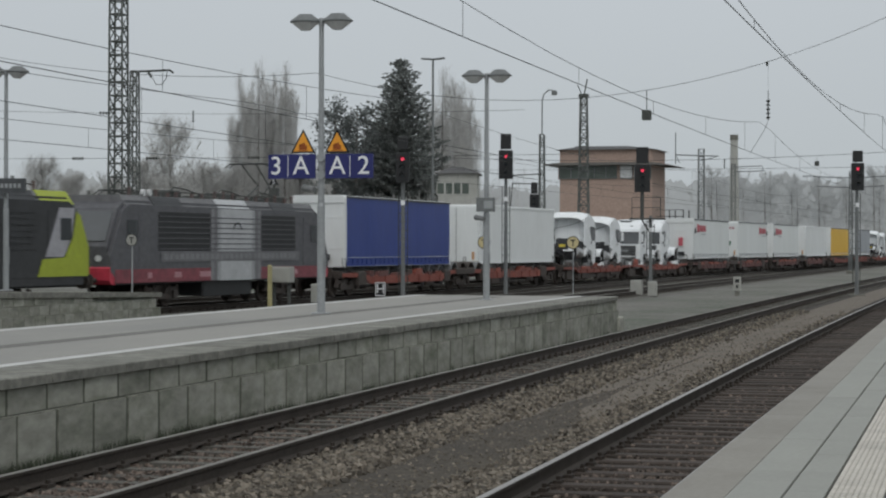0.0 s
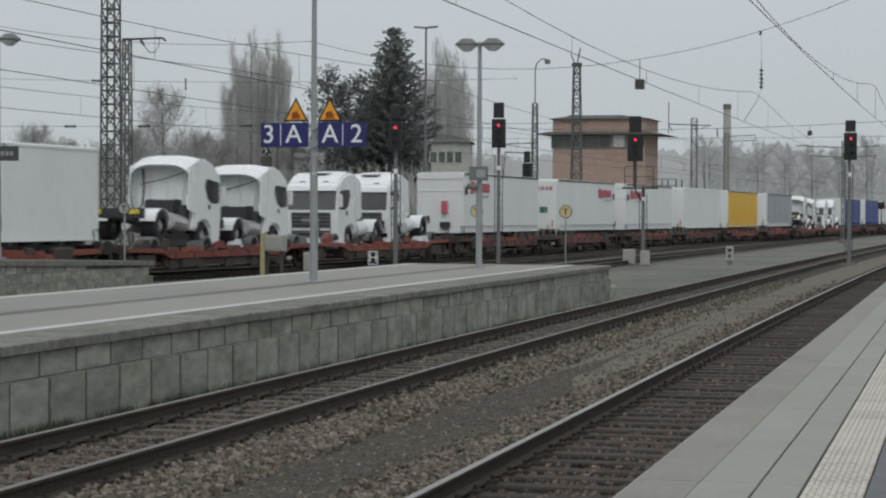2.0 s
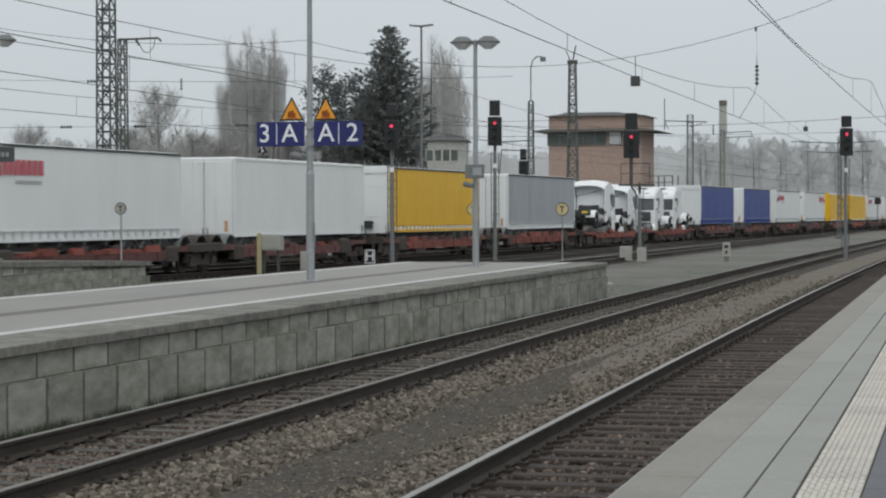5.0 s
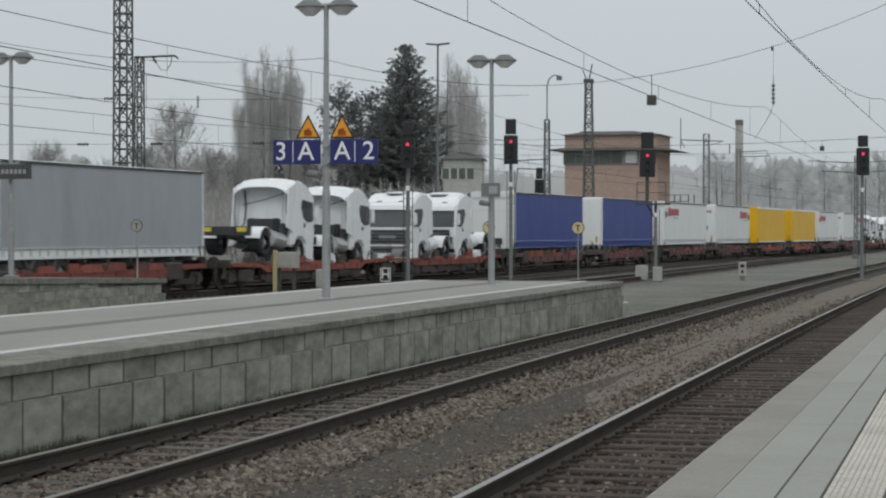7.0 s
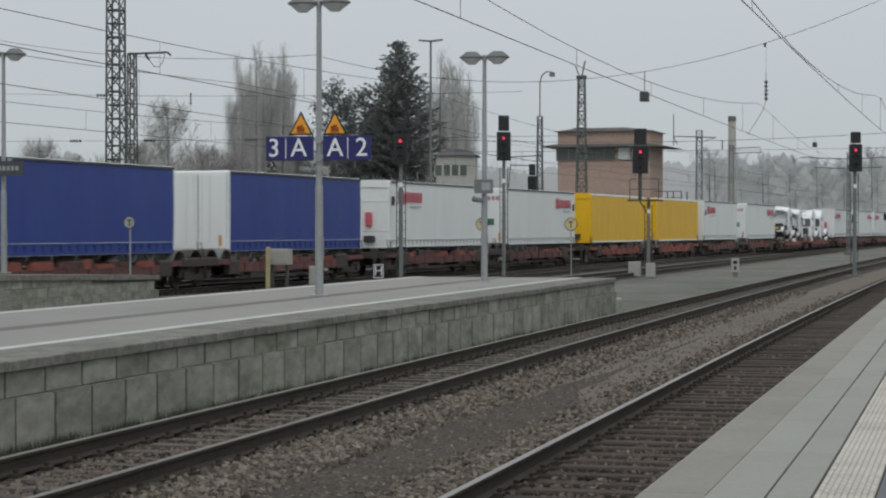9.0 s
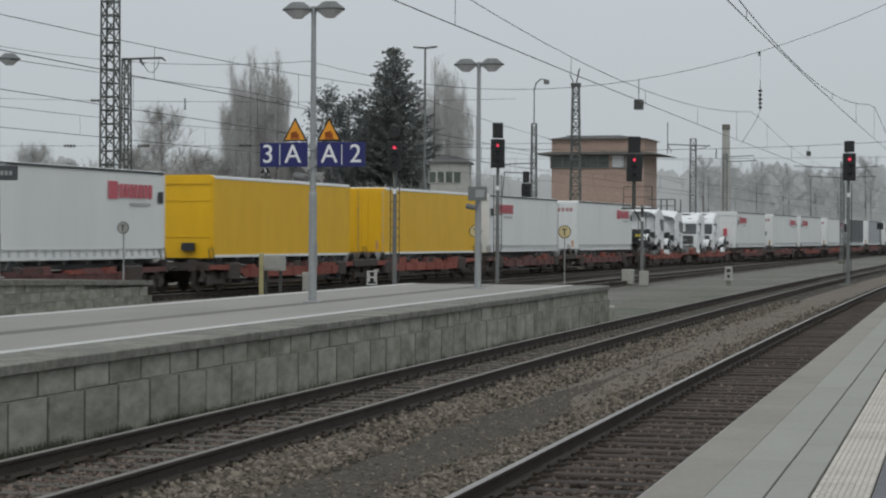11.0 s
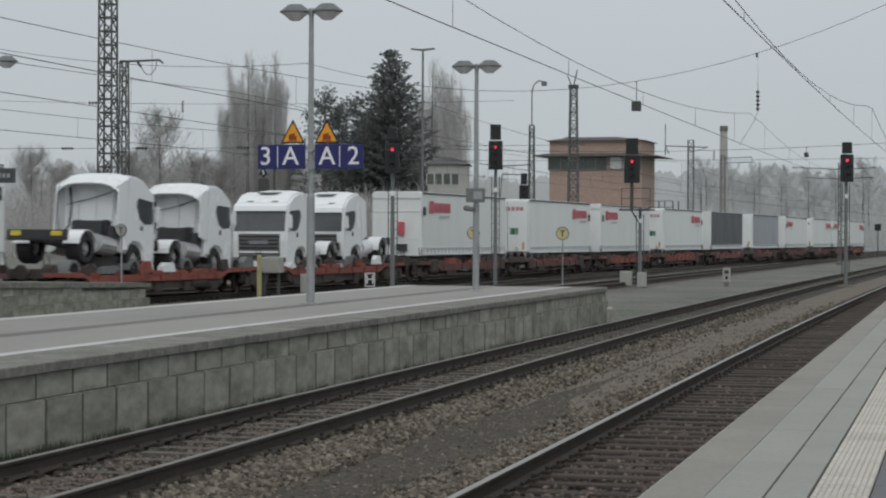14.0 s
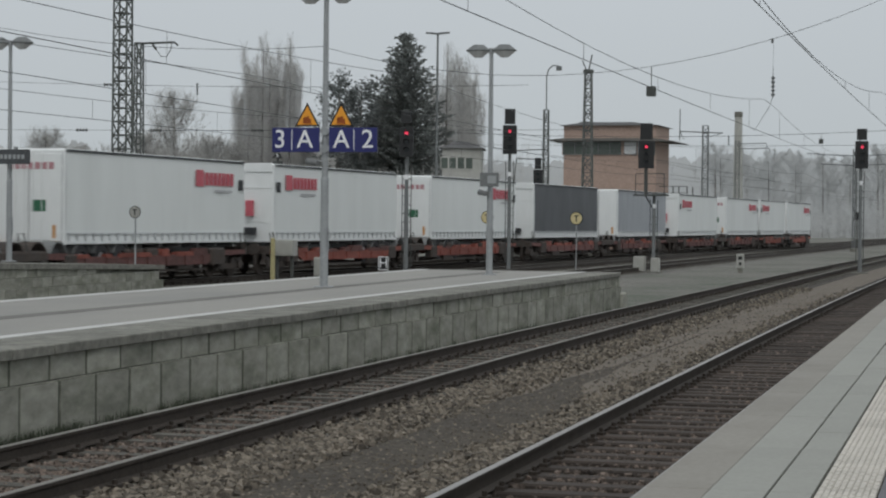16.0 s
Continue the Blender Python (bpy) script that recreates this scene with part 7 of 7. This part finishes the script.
def pine_tree(x, y, h, spread, seed, label):
    rng = random.Random(seed)
    t = thing("pine_tree", label, "tree", pose(x, y, -0.3))
    bm = bmesh.new()
    rod(bm, (0, 0, 0), (0.2, 0.1, h * 0.6), 0.28, 0.17, 8)
    rod(bm, (0.2, 0.1, h * 0.6), (0.0, -0.1, h * 0.97), 0.17, 0.04, 7)
    part("trunk", bm, M["bark"], t)
    clumps, sticks = [], []
    for i in range(30):
        s = 0.28 + 0.70 * i / 30
        a = i * 2.4 + rng.gauss(0, 0.3)
        r = spread * (0.45 + 0.75 * math.sin(math.pi * min(1, (s - 0.15) / 0.85))) * rng.uniform(0.55, 1.1) * (1.15 - 0.55 * s)
        p = Vector((0.1, 0, h * s))
        tip = p + Vector((math.cos(a) * r, math.sin(a) * r, 0.35 * r + 0.3))
        sticks.append((p, tip, 0.07, 0.02))
        for j in range(4):
            c = p.lerp(tip, 0.45 + 0.2 * j) + Vector((rng.gauss(0, 0.3), rng.gauss(0, 0.3), rng.gauss(0, 0.2)))
            clumps.append((c, 0.42, Vector((math.cos(a), math.sin(a), 0.6))))
    ob = new("branch_frame", stick_mesh("branch_frame", sticks, M["bark"]))
    ob.parent = t
    ob = new("crown", leaf_cloud("crown", clumps, M["pine"], rng, 26, 0.36, 0.6))
    ob.parent = t
    return t


fir_tree(232, 232 * 0.2874, 24.9, 9.3, 5, "tall dark conical fir tree behind the tracks")
fir_tree(238, 238 * 0.2995, 18.0, 8.6, 6, "dark fir tree beside a taller one")
pine_tree(226, 226 * 0.3235, 19.6, 3.2, 7, "loose grey-green pine tree behind the tracks")
pine_tree(228, 228 * 0.3115, 18.8, 3.0, 8, "loose grey-green pine tree behind the tracks")
POPLAR = "tall bare upright poplar in winter"
for k, (s, d, h, w) in enumerate(((0.3730, 238, 22.0, 3.0), (0.3655, 236, 25.8, 3.0), (0.3575, 242, 24.8, 3.2), (0.3505, 238, 25.2, 2.8), (0.2650, 240, 24.3, 3.0), (0.2585, 246, 23.8, 2.8), (0.2525, 252, 20.5, 2.6))):
    poplar(d, d * s, h, w, 20 + k, POPLAR)
ROUND = "bare spreading deciduous tree in winter"
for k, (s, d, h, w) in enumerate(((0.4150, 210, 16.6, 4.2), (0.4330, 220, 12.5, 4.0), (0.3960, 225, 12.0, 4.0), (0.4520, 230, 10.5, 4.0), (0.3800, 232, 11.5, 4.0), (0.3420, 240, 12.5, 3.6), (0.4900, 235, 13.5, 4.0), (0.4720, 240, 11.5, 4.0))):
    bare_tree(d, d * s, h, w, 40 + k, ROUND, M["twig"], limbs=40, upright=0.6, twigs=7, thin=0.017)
FAR = "bare tree far off, painted mist-pale"
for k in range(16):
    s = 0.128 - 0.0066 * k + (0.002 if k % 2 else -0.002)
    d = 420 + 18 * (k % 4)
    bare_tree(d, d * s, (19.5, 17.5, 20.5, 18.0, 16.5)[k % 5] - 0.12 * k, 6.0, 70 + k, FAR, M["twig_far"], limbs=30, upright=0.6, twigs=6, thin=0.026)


def thicket(name, label, spots, mat, thin, seed):
    """Bare scrub: nobody could count its stems."""
    rng = random.Random(seed)
    sticks = []
    for x, y, h in spots:
        for _ in range(16):
            p = Vector((x + rng.gauss(0, 1.2), y + rng.gauss(0, 1.2), -0.3))
            q = p + Vector((rng.gauss(0, 0.7), rng.gauss(0, 0.7), h * rng.uniform(0.5, 1.0)))
            sticks.append((p, q, thin, thin * 0.5))
            for _ in range(5):
                b = p.lerp(q, rng.uniform(0.2, 1))
                sticks.append((b, b + Vector((rng.gauss(0, 0.7), rng.gauss(0, 0.7), rng.uniform(0.2, 1.3))), thin * 0.6, thin * 0.35))
    ob = new(name, stick_mesh(name, sticks, mat))
    return tagged(ob, label, "shrubs", kind="stuff")


rng = random.Random(3)
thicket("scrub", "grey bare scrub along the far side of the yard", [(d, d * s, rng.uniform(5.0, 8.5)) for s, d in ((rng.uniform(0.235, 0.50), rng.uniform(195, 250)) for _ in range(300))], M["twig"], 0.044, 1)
thicket("far_scrub", "bare wood behind the yard, painted mist-pale", [(d, d * s, rng.uniform(9.0, 15.0)) for s, d in ((rng.uniform(0.225, 0.52), rng.uniform(285, 340)) for _ in range(420))], M["twig_far"], 0.04, 4)
thicket("far_scrub", "tall bare wood beyond the poplars, painted mist-pale", [(d, d * s, rng.uniform(11.0, 17.0)) for s, d in ((rng.uniform(0.30, 0.425), rng.uniform(270, 330)) for _ in range(420))], M["twig"], 0.036, 11)
thicket("far_scrub", "scrub at the end of the yard, painted mist-pale", [(d, d * s, rng.uniform(4.0, 10.0)) for s, d in ((rng.uniform(0.0, 0.24), rng.uniform(380, 520)) for _ in range(520))], M["twig_far"], 0.035, 2)


# plain distant woodland closing the horizon all round, mist put into its colour
M["mist"] = material("haze_coloured_woodland", (0.56, 0.575, 0.585), 1.0, grain=0.03, vary=0.12, stain=0.008, stain_amount=0.3, stain_color=(0.50, 0.515, 0.52), bump=0, spec=0.0)
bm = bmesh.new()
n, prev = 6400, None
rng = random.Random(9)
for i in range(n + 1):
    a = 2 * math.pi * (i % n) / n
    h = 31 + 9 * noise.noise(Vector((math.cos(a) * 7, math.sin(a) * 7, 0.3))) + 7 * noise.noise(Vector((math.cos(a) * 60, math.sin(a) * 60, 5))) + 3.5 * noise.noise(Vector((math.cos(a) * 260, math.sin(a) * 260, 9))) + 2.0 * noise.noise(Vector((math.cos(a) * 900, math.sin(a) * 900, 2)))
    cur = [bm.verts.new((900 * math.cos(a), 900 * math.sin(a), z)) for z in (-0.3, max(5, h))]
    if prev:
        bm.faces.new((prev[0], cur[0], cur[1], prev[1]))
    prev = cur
tagged(part("backdrop", bm, M["mist"]), "line of distant woodland painted mist-pale", "backdrop", kind="structure")

motions()
